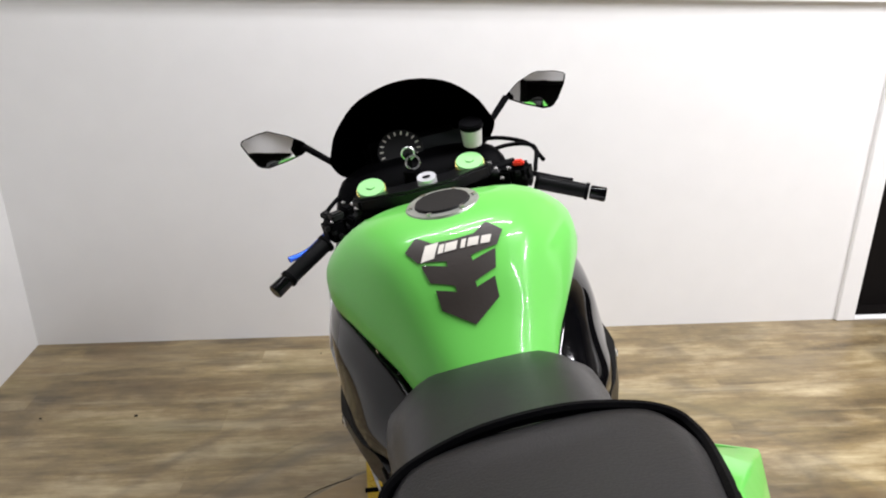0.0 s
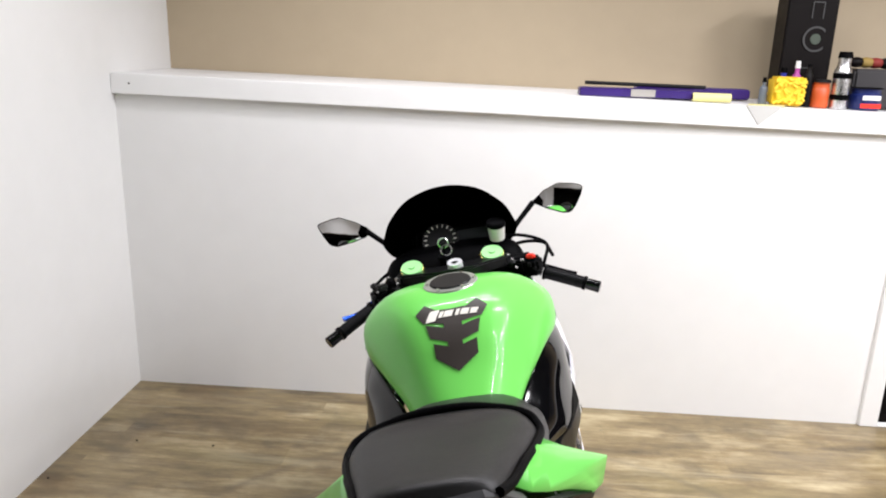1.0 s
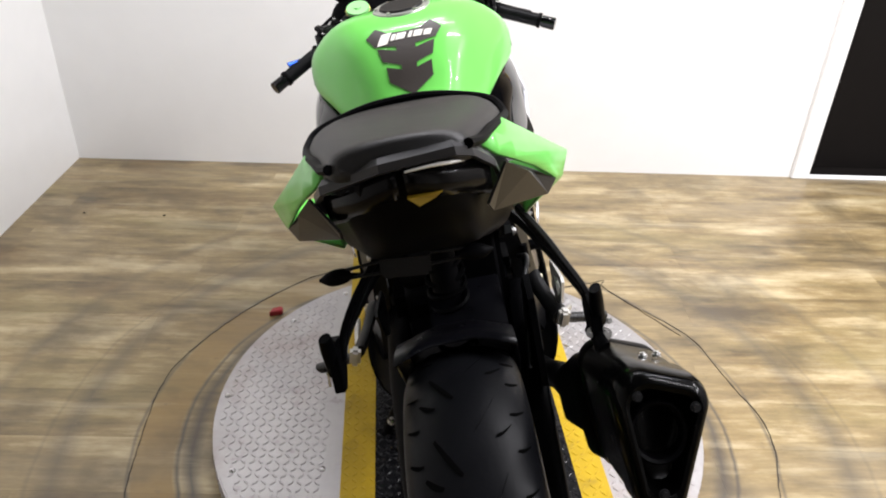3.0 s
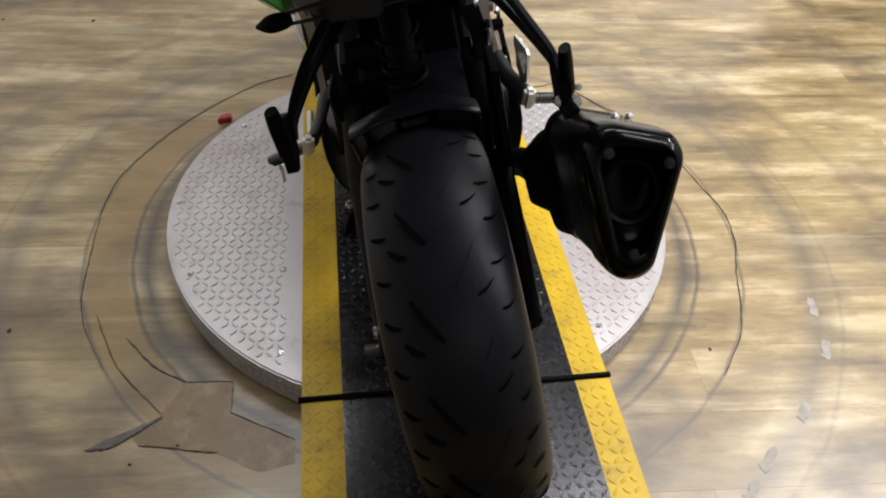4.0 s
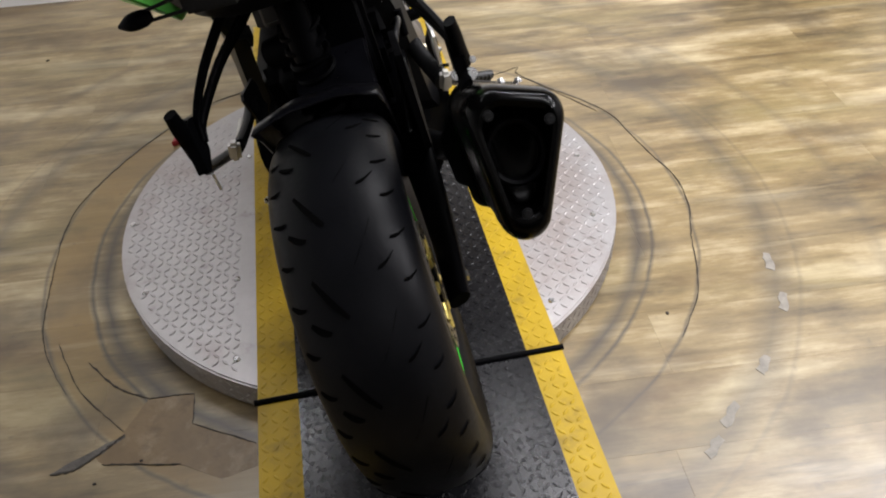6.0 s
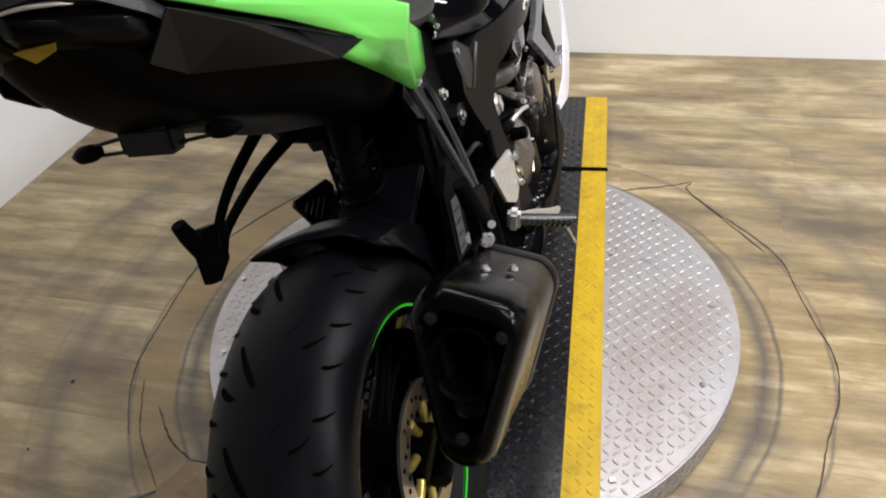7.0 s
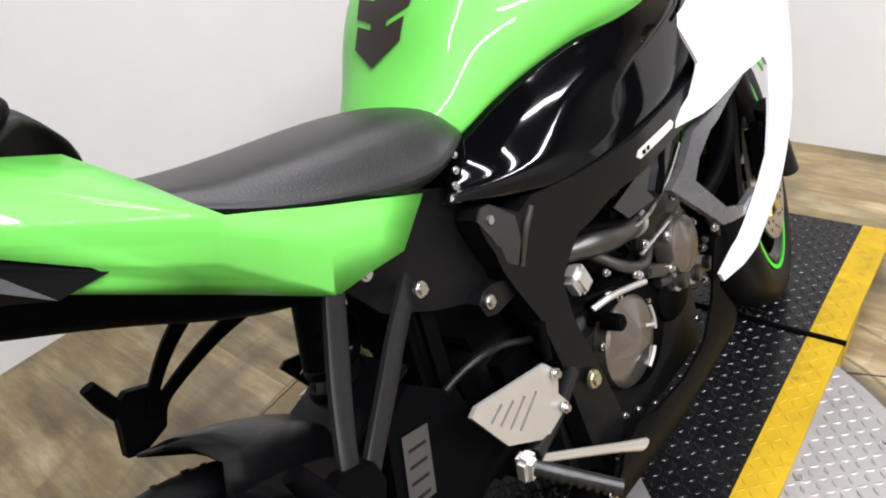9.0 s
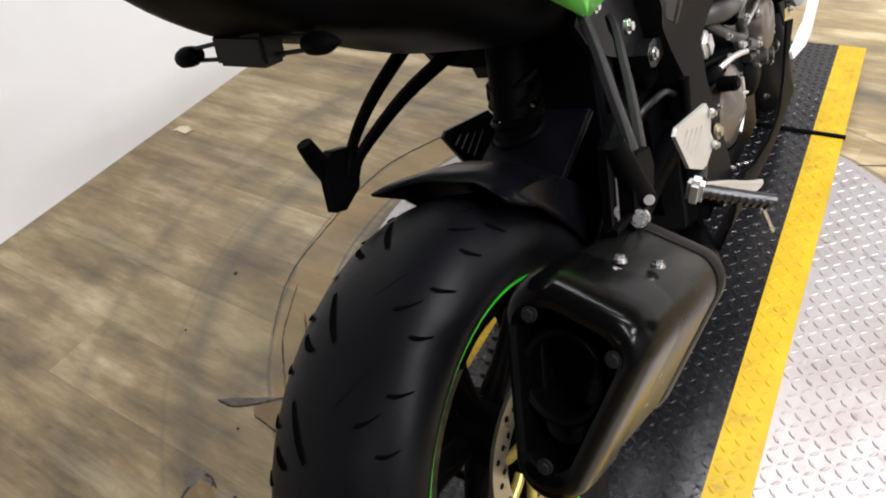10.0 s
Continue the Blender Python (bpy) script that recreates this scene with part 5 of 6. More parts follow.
part("oil_cap", rod((0.18, 0.62, 0.475), (0.212, 0.617, 0.478), 0.013, 0.012, 18), BLACK, bike, "black oil filler cap", bevel=0.003)
for y, z in ((0.575, 0.344), (0.609, 0.326), (0.653, 0.299), (0.829, 0.328), (0.88, 0.371), (0.855, 0.405), (0.914, 0.427), (0.695, 0.504), (0.629, 0.551)):
    bolt((0.198, y, z), (1, 0, 0.1), 0.0045, bike, h=0.008)
part("bolt_plate", prism([(0.90, 0.475), (0.945, 0.46), (0.935, 0.415)], 0.004, lambda u, v, w: (0.215 + w, u, v)), DARK, bike)
hs = bmesh.new()
for k in range(10):
    rod((0.185 - 0.001 * k, 0.70 + 0.009 * k, 0.545 + 0.003 * k), (0.185 - 0.001 * k, 0.704 + 0.009 * k, 0.5465 + 0.003 * k), 0.013, seg=12, bm=hs)
part("ribbed_hose", hs, BLACK, bike)
part("cable", pipe([(0.17, 0.62, 0.62), (0.2, 0.72, 0.585), (0.2, 0.8, 0.60), (0.19, 0.86, 0.65)], 0.005), BLACK, bike)
part("cable", pipe([(0.16, 0.66, 0.585), (0.195, 0.74, 0.56), (0.2, 0.83, 0.575), (0.19, 0.92, 0.6)], 0.004), STEEL, bike)
part("starter_wire", pipe([(0.15, 0.63, 0.50), (0.175, 0.66, 0.50), (0.18, 0.70, 0.485)], 0.006), BLACK, bike)
part("brake_line", pipe([(0.15, 0.50, 0.53), (0.16, 0.42, 0.575), (0.14, 0.33, 0.565), (0.12, 0.22, 0.47)], 0.005), FRAMEM, bike)
part("brake_reservoir", rod((0.165, 0.50, 0.50), (0.165, 0.51, 0.55), 0.008, 0.008, 14), BLACK, bike)

# exhaust
E0, E1 = Vector((0.25, -0.13, 0.635)), Vector((0.235, 0.33, 0.375))
ax = (E1 - E0).normalized()
ex_x = Vector((1, 0, 0))
ex_x = (ex_x - ax * ex_x.dot(ax)).normalized()
ex_z = ex_x.cross(ax).normalized() * (1 if ex_x.cross(ax).z > 0 else -1)


def tri_ring(scale, at, n=36):
    """Rounded triangle, broad above and narrow below."""
    cs = [(-0.014, 0.046, 0.036), (0.034, 0.030, 0.034), (-0.011, -0.082, 0.031)]
    out = []
    for k in range(n):
        a = 2 * math.pi * k / n
        d = Vector((math.cos(a), math.sin(a)))
        best = max(cs, key=lambda c: c[0] * d.x + c[1] * d.y + c[2])
        p = Vector((best[0], best[1])) + d * best[2]
        out.append(at + scale * (p.x * ex_x + p.y * ex_z))
    return out


def tri_body(rows):
    bm = bmesh.new()
    rings = [[bm.verts.new(p) for p in tri_ring(sc, at)] for sc, at in rows]
    n = len(rings[0])
    for a, b_ in zip(rings, rings[1:]):
        for k in range(n):
            bm.faces.new((a[k], a[(k + 1) % n], b_[(k + 1) % n], b_[k]))
    bm.faces.new(rings[0][::-1])
    bm.faces.new(rings[-1])
    return bm


mf = part("muffler", tri_body([(1.0, E0 + ax * 0.07), (1.03, E0 + ax * 0.09), (1.04, E0 + ax * 0.22), (1.0, E0 + ax * 0.25)]), MUFFBODY, bike, "black three-sided muffler with a brownish shell")
part("muffler_end_cap", tri_body([(0.50, E0 + ax * 0.034), (0.62, E0 + ax * 0.030), (0.68, E0 + ax * 0.010), (0.73, E0 - ax * 0.001), (0.82, E0 - ax * 0.004), (0.92, E0 - ax * 0.001), (1.00, E0 + ax * 0.008), (1.05, E0 + ax * 0.022), (1.07, E0 + ax * 0.042), (1.07, E0 + ax * 0.085)]), MUFF, mf, "black muffler end cap with a sunken face")
O0 = E0 - 0.002 * ex_x - 0.002 * ex_z
ob_ = bmesh.new()
orings = [[ob_.verts.new(O0 + ax * d_ + r_ * (math.cos(a) * ex_x + 1.12 * math.sin(a) * ex_z)) for a in (2 * math.pi * k / 32 for k in range(32))] for r_, d_ in ((0.040, 0.032), (0.039, 0.012), (0.036, 0.008), (0.032, 0.011), (0.031, 0.06))]
for a_, b_ in zip(orings, orings[1:]):
    for k in range(32):
        ob_.faces.new((a_[k], a_[(k + 1) % 32], b_[(k + 1) % 32], b_[k]))
ob_.faces.new(orings[-1])
part("tip", ob_, BLACK, mf, "dark round exhaust outlet")
for u, v in ((-0.024, 0.053), (0.047, 0.026), (-0.012, -0.078)):
    bolt(E0 + u * ex_x + v * ex_z - ax * 0.001, -ax, 0.006, mf, DARK, h=0.005)
part("muffler_rim", tri_body([(1.04, E0 + ax * 0.232), (1.08, E0 + ax * 0.238), (1.08, E0 + ax * 0.252), (0.9, E0 + ax * 0.268)]), simple("brown_black_rim", (0.006, 0.005, 0.0042), 0.4, spec=0.15), mf, "brownish black rim at the front of the muffler")
sh0 = -0.018 * ex_x - 0.016 * ex_z
sh1 = -0.045 * ex_x - 0.036 * ex_z
part("muffler_shield", tri_body([(0.95, E0 + ax * 0.245 + sh0 * 0.5), (0.92, E0 + ax * 0.29 + sh0), (0.78, E0 + ax * 0.36 + sh0), (0.55, E0 + ax * 0.44 + sh1), (0.34, E0 + ax * 0.50 + sh1)]), BLACK, mf, "black tapering muffler heat shield")
for q in (-0.4, 0.0, 0.4):
    rib = [E0 + ax * z + sh + (0.067 * sc * (0.62 + 0.2 * q)) * ex_x + (0.066 * sc * (0.75 - 0.5 * q)) * ex_z for z, sc, sh in ((0.275, 0.94, sh0), (0.33, 0.85, sh0), (0.40, 0.66, (sh0 + sh1) / 2), (0.45, 0.52, sh1))]
    part("shield_rib", pipe(rib, [0.004, 0.005, 0.005, 0.003], 4, 8), DARK, mf)
part("link_pipe", pipe([E0 + ax * 0.44 + sh1, Vector((0.19, 0.36, 0.31)), Vector((0.17, 0.45, 0.25)), Vector((0.1, 0.6, 0.2))], [0.026, 0.03, 0.03, 0.03]), BLACK, mf)
part("muffler_bracket", pipe([(0.222, 0.15, 0.60), (0.224, 0.11, 0.61), (0.222, 0.06, 0.622)], [0.014, 0.012, 0.016], flat=0.4), BLACK, mf)
bolt((0.237, 0.112, 0.610), (0.15, -0.85, 0.5), 0.0085, mf, h=0.014)
bolt((0.216, 0.118, 0.612), (0.15, -0.85, 0.5), 0.007, mf, h=0.010)
bolt((0.246, 0.122, 0.626), (0.15, -0.85, 0.5), 0.0045, mf, h=0.008)
for u, d_ in ((0.016, 0.098), (0.042, 0.124)):
    bolt(E0 + ax * d_ + ex_z * (0.083 - 0.3 * u) + ex_x * u, ex_z, 0.0055, mf, h=0.007)

# front wheel and fender
FC, FR = Vector((0, 1.425, 0.292)), 0.30
FM = Matrix.Translation(FC) @ pose(0, 0, 0, 0, 0, 3)
fw = part("front_wheel", spun([(0.222, -0.05), (0.222, -0.045), (0.198, -0.04), (0.198, 0.04), (0.222, 0.045), (0.222, 0.05), (0.205, 0.052), (0.188, 0.04), (0.188, -0.04), (0.205, -0.052)], 56, m=FM), BLACKGLOSS, bike, "black cast front wheel with a green rim stripe")
part("tyre", spun(tyre(FR, 0.122, 0.212), 80, m=FM), RUBBER, fw, "black front tyre")
for s in SIDES:
    part("rim_stripe", spun([(0.2235, s * 0.0515), (0.2235, s * 0.0535), (0.2145, s * 0.0535), (0.2145, s * 0.0515)], 72, m=FM), GREENTAPE, fw, "bright green rim stripe")
    brake_disc(FC, 0.155, s * 0.062, fw)
bm = rod(FC - Vector((0.1, 0, 0)), FC + Vector((0.1, 0, 0)), 0.02, 0.02, 18)
for k in range(6):
    a = 2 * math.pi * k / 6
    pipe([FC + Vector((0, q * math.cos(a), q * math.sin(a))) for q in (0.02, 0.1, 0.195)], [0.016, 0.011, 0.014], bm=bm)
part("spokes", bm, BLACKGLOSS, fw)
grid = []
for k in range(9):
    a = radians(35 + k * 14)
    r = FR + 0.022
    grid.append([(x, FC.y + r2 * math.cos(a), FC.z + r2 * math.sin(a)) for x, r2 in ((-0.07, r - 0.06), (-0.066, r - 0.012), (-0.035, r + 0.008), (0, r + 0.012), (0.035, r + 0.008), (0.066, r - 0.012), (0.07, r - 0.06))])
t = part("front_fender", surf(grid, 3, 3), GREEN, bike, "green front fender")
m = t.modifiers.new("thick", "SOLIDIFY")
m.thickness = 0.004
for s in SIDES:
    part("brake_caliper", box(0.045, 0.07, 0.12, s * 0.085, 1.345, 0.37, rx=-25), BLACK, bike, "black front brake caliper", bevel=0.012)

# the front wheel is turned a little to the left about the fork's axis
TURN = Matrix.Translation((0.043, -0.022, 0.0)) @ Matrix.Translation((0, 1.2, 0.91)) @ Matrix.Rotation(radians(12), 4, Vector((0, -0.407, 0.914))) @ Matrix.Translation((0, -1.2, -0.91))
for o in [fw] + list(fw.children_recursive) + [q for q in bike.children if q.name.split(".")[0] in ("front_fender", "brake_caliper", "fork_slider")]:
    o.data.transform(TURN)

# nose, screen and dash
nose = [
    (1.22, [(0, 0.72), (0.14, 0.74), (0.19, 0.80), (0.18, 0.83), (0.15, 0.845), (0, 0.85)]),
    (1.30, [(0, 0.68), (0.15, 0.70), (0.215, 0.79), (0.20, 0.90), (0.15, 0.93), (0, 0.935)]),
    (1.45, [(0, 0.67), (0.13, 0.69), (0.18, 0.78), (0.165, 0.88), (0.10, 0.92), (0, 0.93)]),
    (1.60, [(0, 0.68), (0.08, 0.70), (0.115, 0.77), (0.10, 0.83), (0.06, 0.86), (0, 0.87)]),
    (1.70, [(0, 0.72), (0.03, 0.73), (0.045, 0.76), (0.04, 0.79), (0.02, 0.80), (0, 0.805)]),
]
part("nose_cowl", body(nose, 4, 3), BLACK, bike, "black nose cowl")
ws = [
    [(-0.1843, 1.27, 1.009), (-0.16, 1.3, 1.052), (-0.097, 1.31, 1.102), (0.0, 1.315, 1.122), (0.097, 1.31, 1.102), (0.16, 1.3, 1.052), (0.1843, 1.27, 1.009)],
    [(-0.1988, 1.34, 0.965), (-0.1697, 1.39, 1.02), (-0.097, 1.42, 1.068), (0.0, 1.43, 1.085), (0.097, 1.42, 1.068), (0.1697, 1.39, 1.02), (0.1988, 1.34, 0.965)],
    [(-0.1843, 1.44, 0.9), (-0.1552, 1.5, 0.945), (-0.0873, 1.55, 0.985), (0.0, 1.565, 0.995), (0.0873, 1.55, 0.985), (0.1552, 1.5, 0.945), (0.1843, 1.44, 0.9)],
    [(-0.1261, 1.55, 0.84), (-0.097, 1.62, 0.865), (-0.0485, 1.66, 0.885), (0.0, 1.67, 0.89), (0.0485, 1.66, 0.885), (0.097, 1.62, 0.865), (0.1261, 1.55, 0.84)],
]
t = part("windscreen", surf(ws, 5, 4), SMOKE, bike, "dark smoked windscreen")
m = t.modifiers.new("thick", "SOLIDIFY")
m.thickness = 0.004
dash = part("dash", box(0.24, 0.06, 0.10, 0.0, 1.405, 0.925, rx=-50), BLACK, bike, "black instrument panel", bevel=0.015, segs=3)
c0, nv = Vector((-0.032, 1.372, 0.945)), Vector((0, -0.75, 0.66)).normalized()
dial = part("tachometer", rod(c0, c0 + nv * 0.014, 0.056, 0.054, 40), DARK, dash, "round tachometer with pale marks")
u1 = Vector((1, 0, 0))
v1 = nv.cross(u1)
tb = bmesh.new()
for k in range(13):
    a = radians(215 - k * 20)
    d = math.cos(a) * u1 + math.sin(a) * -v1 * (-1)
    rod(c0 + nv * 0.0142 + d * 0.040, c0 + nv * 0.0142 + d * 0.049, 0.0018, seg=6, bm=tb)
tagged(part("dial_marks", tb, PEWTER, dial), kind="stuff")
part("screen_panel", box(0.10, 0.004, 0.055, 0.07, 1.372, 0.945, rx=-50 + 0), simple("lcd_grey", (0.03, 0.032, 0.035), 0.2), dash, "dark display")

# steering: top clamp, forks, bars, turned a little to the left
STEER = Matrix.Translation((0.0, 1.20, 0.91)) @ Matrix.Rotation(radians(5), 4, "Z") @ Matrix.Translation((0.0, -1.20, -0.91))


def st_pts(*pts):
    return [STEER @ Vector(p) for p in pts]


poly = [(-0.165, 1.225), (-0.15, 1.19), (-0.10, 1.17), (-0.05, 1.135), (0.05, 1.135), (0.10, 1.17), (0.15, 1.19), (0.165, 1.225), (0.15, 1.27), (0.10, 1.275), (0.06, 1.235), (-0.06, 1.235), (-0.10, 1.275), (-0.15, 1.27)]
clamp = part("top_clamp", prism(poly, 0.03, lambda u, v, w: STEER @ Vector((u, v, 0.886 + w + 0.12 * (1.2 - v)))), FRAMEM, bike, "black top fork clamp", bevel=0.006)
for s in SIDES:
    a, b_, c_, d_ = st_pts((s * 0.115, 1.235, 0.90), (s * 0.115, 1.226, 0.922), (s * 0.115, 1.222, 0.932), (s * 0.115, 1.219, 0.938))
    fc = part("fork_cap", rod(a, b_, 0.034, 0.033, 32), GOLD, clamp, "gold fork cap with a green top")
    part("adjuster_hex", rod(b_, b_.lerp(c_, 0.6), 0.0318, 0.030, 24), CAPGREEN, fc, "pale green adjuster")
    part("adjuster", rod(b_.lerp(c_, 0.6), b_.lerp(c_, 0.9), 0.010, 0.010, 6), CAPGREEN, fc)
a, b_ = st_pts((0.004, 1.172, 0.905), (0.004, 1.165, 0.936))
part("stem_nut", rod(a, b_, 0.023, 0.021, 24), BRIGHT, clamp, "bright steering stem nut")
part("nut_core", rod(b_, b_ + Vector((0, 0, 0.001)), 0.009, seg=16), BLACK, clamp)
a, b_ = st_pts((-0.015, 1.25, 0.90), (-0.015, 1.24, 0.94))
part("ignition_lock", rod(a, b_, 0.022, 0.02, 24), BLACK, clamp)
part("ignition_key", box(0.006, 0.018, 0.04, b_.x, b_.y, b_.z + 0.015), BLACK, clamp, bevel=0.002)
rg = [b_ + Vector((0.014 * math.cos(a), -0.004, 0.036 + 0.014 * math.sin(a))) for a in (2 * math.pi * k / 12 for k in range(13))]
part("key_ring", pipe(rg, 0.0022, 3, 6), STEEL, clamp, "steel key ring")
rg = [b_ + Vector((0.006 + 0.015 * math.cos(a), -0.018 + 0.008 * math.sin(a), 0.018 + 0.013 * math.sin(a))) for a in (2 * math.pi * k / 12 for k in range(13))]
part("key_ring", pipe(rg, 0.0022, 3, 6), STEEL, clamp, "steel key ring")

BARS = {1: ((0.118, 1.255, 0.898), (0.382, 1.145, 0.803)), -1: ((-0.118, 1.235, 0.895), (-0.354, 1.055, 0.808))}
for s in SIDES:
    p0, p1 = Vector(BARS[s][0]), Vector(BARS[s][1])
    d = (p1 - p0).normalized()
    L = (p1 - p0).length
    bar = part("handlebar", rod(p0, p0 + d * 0.14, 0.012, 0.012, 18), DARK, bike, "black clip-on handlebar")
    part("clip_on", rod(p0 - Vector((0, -0.004, 0.03)), p0 + Vector((0, -0.004, 0.012)), 0.036, 0.036, 28), BLACK, bar)
    g0, g1 = p0 + d * (L - 0.155), p0 + d * (L - 0.035)
    gp = part("grip", rod(g0, g1, 0.0165, 0.0165, 24), DARK, bar, "black rubber grip")
    gb = bmesh.new()
    for k in range(22):
        q = g0 + d * (0.006 + 0.005 * k)
        rod(q, q + d * 0.0025, 0.0173, seg=20, bm=gb)
    rod(g1 - d * 0.008, g1, 0.0195, 0.0195, 20, gb)
    rod(g0, g0 + d * 0.006, 0.021, 0.021, 20, gb)
    tagged(part("grip_ribbing", gb, BLACK, gp), kind="stuff")
    part("bar_end", rod(g1 + d * 0.002, p1 + d * 0.004, 0.0155, 0.0165, 24), BLACKGLOSS, bar, "gloss black bar end weight", bevel=0.002)
    m0 = p0 + d * (L - 0.185) + Vector((0, 0, 0.008))
    sw = part("switch_box", box(0.045, 0.05, 0.052, m0.x, m0.y, m0.z + 0.004, rz=-25 * s), BLACK, bar, "black switch box", bevel=0.009, segs=3)
    for k in range(3):
        part("switch", box(0.012, 0.009, 0.012, m0.x - 0.012 + 0.012 * k, m0.y - 0.024, m0.z + 0.015 - 0.012 * k, rz=-25 * s), DARK, sw, bevel=0.002)
    if s > 0:
        part("kill_switch", box(0.024, 0.02, 0.014, m0.x - 0.004, m0.y - 0.008, m0.z + 0.034, rz=-25), RED, sw, "red engine stop switch", bevel=0.004)
    # lever and perch
    l0 = m0 + Vector((-0.03 * s, 0.035, 0.006))
    part("lever_perch", box(0.05, 0.035, 0.03, l0.x, l0.y, l0.z, rz=-30 * s), BLACK, bar, bevel=0.008)
    lv = [l0 + Vector((0.0, 0.015, 0)), l0 + d * 0.06 + Vector((0, 0.035, 0)), l0 + d * 0.13 + Vector((0, 0.045, -0.002)), l0 + d * (0.17 if s > 0 else 0.185) + Vector((0, 0.052, 0.012 if s < 0 else -0.004))]
    part("lever", pipe(lv, [0.008, 0.0075, 0.0065, 0.008], flat=0.6), BLUE if s < 0 else BLACK, bar, "blue anodised clutch lever" if s < 0 else "black brake lever")
    if s < 0:
        for k, (dx, dy, dz, sx, sy, sz) in enumerate(((0.012, -0.012, 0.036, 0.03, 0.026, 0.016), (0.035, 0.012, 0.034, 0.024, 0.03, 0.022), (-0.012, 0.014, 0.034, 0.02, 0.022, 0.014), (0.04, -0.012, 0.018, 0.016, 0.02, 0.02))):
            part("switch_block", box(sx, sy, sz, m0.x + dx, m0.y + dy, m0.z + dz, rz=28 + 12 * k, rx=8 * k), BLACK if k % 2 else DARK, sw, bevel=0.004)
        for dx, dy, dz in ((0.03, 0.03, 0.046), (0.055, 0.0, 0.035), (0.0, -0.028, 0.028), (0.052, 0.045, 0.03)):
            bolt(m0 + Vector((dx, dy, dz)), (0.2, -0.5, 1), 0.0035, sw, ENGINE, h=0.004)
        part("cable_adjuster", rod(m0 + Vector((0.045, 0.05, 0.03)), m0 + Vector((0.085, 0.075, 0.045)), 0.006, 0.005, 12), STEEL, sw)
    else:
        part("master_cylinder", rod(m0 + Vector((-0.075, 0.03, 0.02)), m0 + Vector((-0.005, 0.045, 0.02)), 0.014, 0.012, 16), BLACK, bar)
        part("banjo_bolt", rod(m0 + Vector((-0.08, 0.028, 0.02)), m0 + Vector((-0.08, 0.028, 0.04)), 0.009, 0.008, 10), ENGINE, bar)
        for dx, dy, dz in ((-0.055, 0.0, 0.03), (-0.03, -0.02, 0.03), (-0.048, -0.022, 0.012)):
            bolt(m0 + Vector((dx, dy, dz)), (0, -0.6, 1), 0.004, sw, ENGINE, h=0.005)
        part("switch_block", box(0.03, 0.03, 0.03, m0.x - 0.035, m0.y - 0.004, m0.z + 0.012, rz=-20), BLACK, sw, bevel=0.006)
    part("bar_cable", pipe([m0 + Vector((0, 0.02, 0)), m0 + Vector((-s * 0.05, 0.06, 0.02)), m0 + Vector((-s * 0.12, 0.10, -0.03))], 0.0045), BLACK, bar)
    bolt(p0 + Vector((s * 0.034, -0.02, 0.01)), (s, -0.4, 0.4), 0.005, bar)
    # mirrors
    mi = Vector((s * 0.266, 1.537, 0.978))
    mr_ = part("mirror", pipe([(s * 0.175, 1.46, 0.905), (s * 0.205, 1.50, 0.925), (s * 0.27, 1.535, 0.978)], [0.012, 0.0085, 0.009]), BLACK, bike, "black wing mirror on a stalk")
    face = [(-0.006, 0.0), (0.05, 0.028), (0.105, 0.039), (0.16, 0.023), (0.187, 0.008), (0.174, -0.017), (0.145, -0.05), (0.122, -0.066), (0.096, -0.062), (0.047, -0.036)] if s > 0 else [(-0.014, -0.003), (0.001, 0.012), (0.049, 0.033), (0.11, 0.051), (0.143, 0.047), (0.19, 0.035), (0.201, 0.026), (0.177, -0.011), (0.153, -0.041), (0.123, -0.047), (0.058, -0.035), (0.001, -0.02)]
    U = Vector((0.169 if s > 0 else -0.151, -0.031, 0.024)) / 0.19
    N = Vector((-s * 0.15, -0.96, 0.19))
    N = (N - U * (N.dot(U) / U.dot(U))).normalized()
    Vv = (U.cross(N) if (U.cross(N)).z > 0 else N.cross(U)).normalized()
    bmh = prism(face, 1.0, lambda u, v, w: mi + (u * U + v * Vv) * (1.0 if w == 0 else 0.72) + (1 - w) * 0.0 * N - w * 0.032 * N + w * (0.02 * U))
    part("housing", bmh, BLACKGLOSS, mr_, "gloss black mirror housing", bevel=0.004)
    gl = bmesh.new()
    outline_m = [(0.09 + (u - 0.09) * 0.92, v * 0.89 + 0.001) for u, v in face]
    outline_m = [((1 - k / 3) * a[0] + k / 3 * b_[0], (1 - k / 3) * a[1] + k / 3 * b_[1]) for a, b_ in zip(outline_m, outline_m[1:] + outline_m[:1]) for k in range(3)]
    rings_m = []
    for q in (1.0, 0.8, 0.6, 0.4, 0.2):
        rings_m.append([gl.verts.new(mi + (0.09 + (u - 0.09) * q) * U + v * q * Vv + (0.0012 + 0.006 - ((u - 0.09) ** 2 + v * v) * q * q / 1.8) * N) for u, v in outline_m])
    tip_m = gl.verts.new(mi + 0.09 * U + 0.0072 * N)
    n_m = len(outline_m)
    for a, b_ in zip(rings_m, rings_m[1:]):
        for k in range(n_m):
            gl.faces.new((a[k], a[(k + 1) % n_m], b_[(k + 1) % n_m], b_[k]))
    for k in range(n_m):
        gl.faces.new((rings_m[-1][k], rings_m[-1][(k + 1) % n_m], tip_m))
    part("glass", gl, MIRROR, mr_, "convex mirror glass")
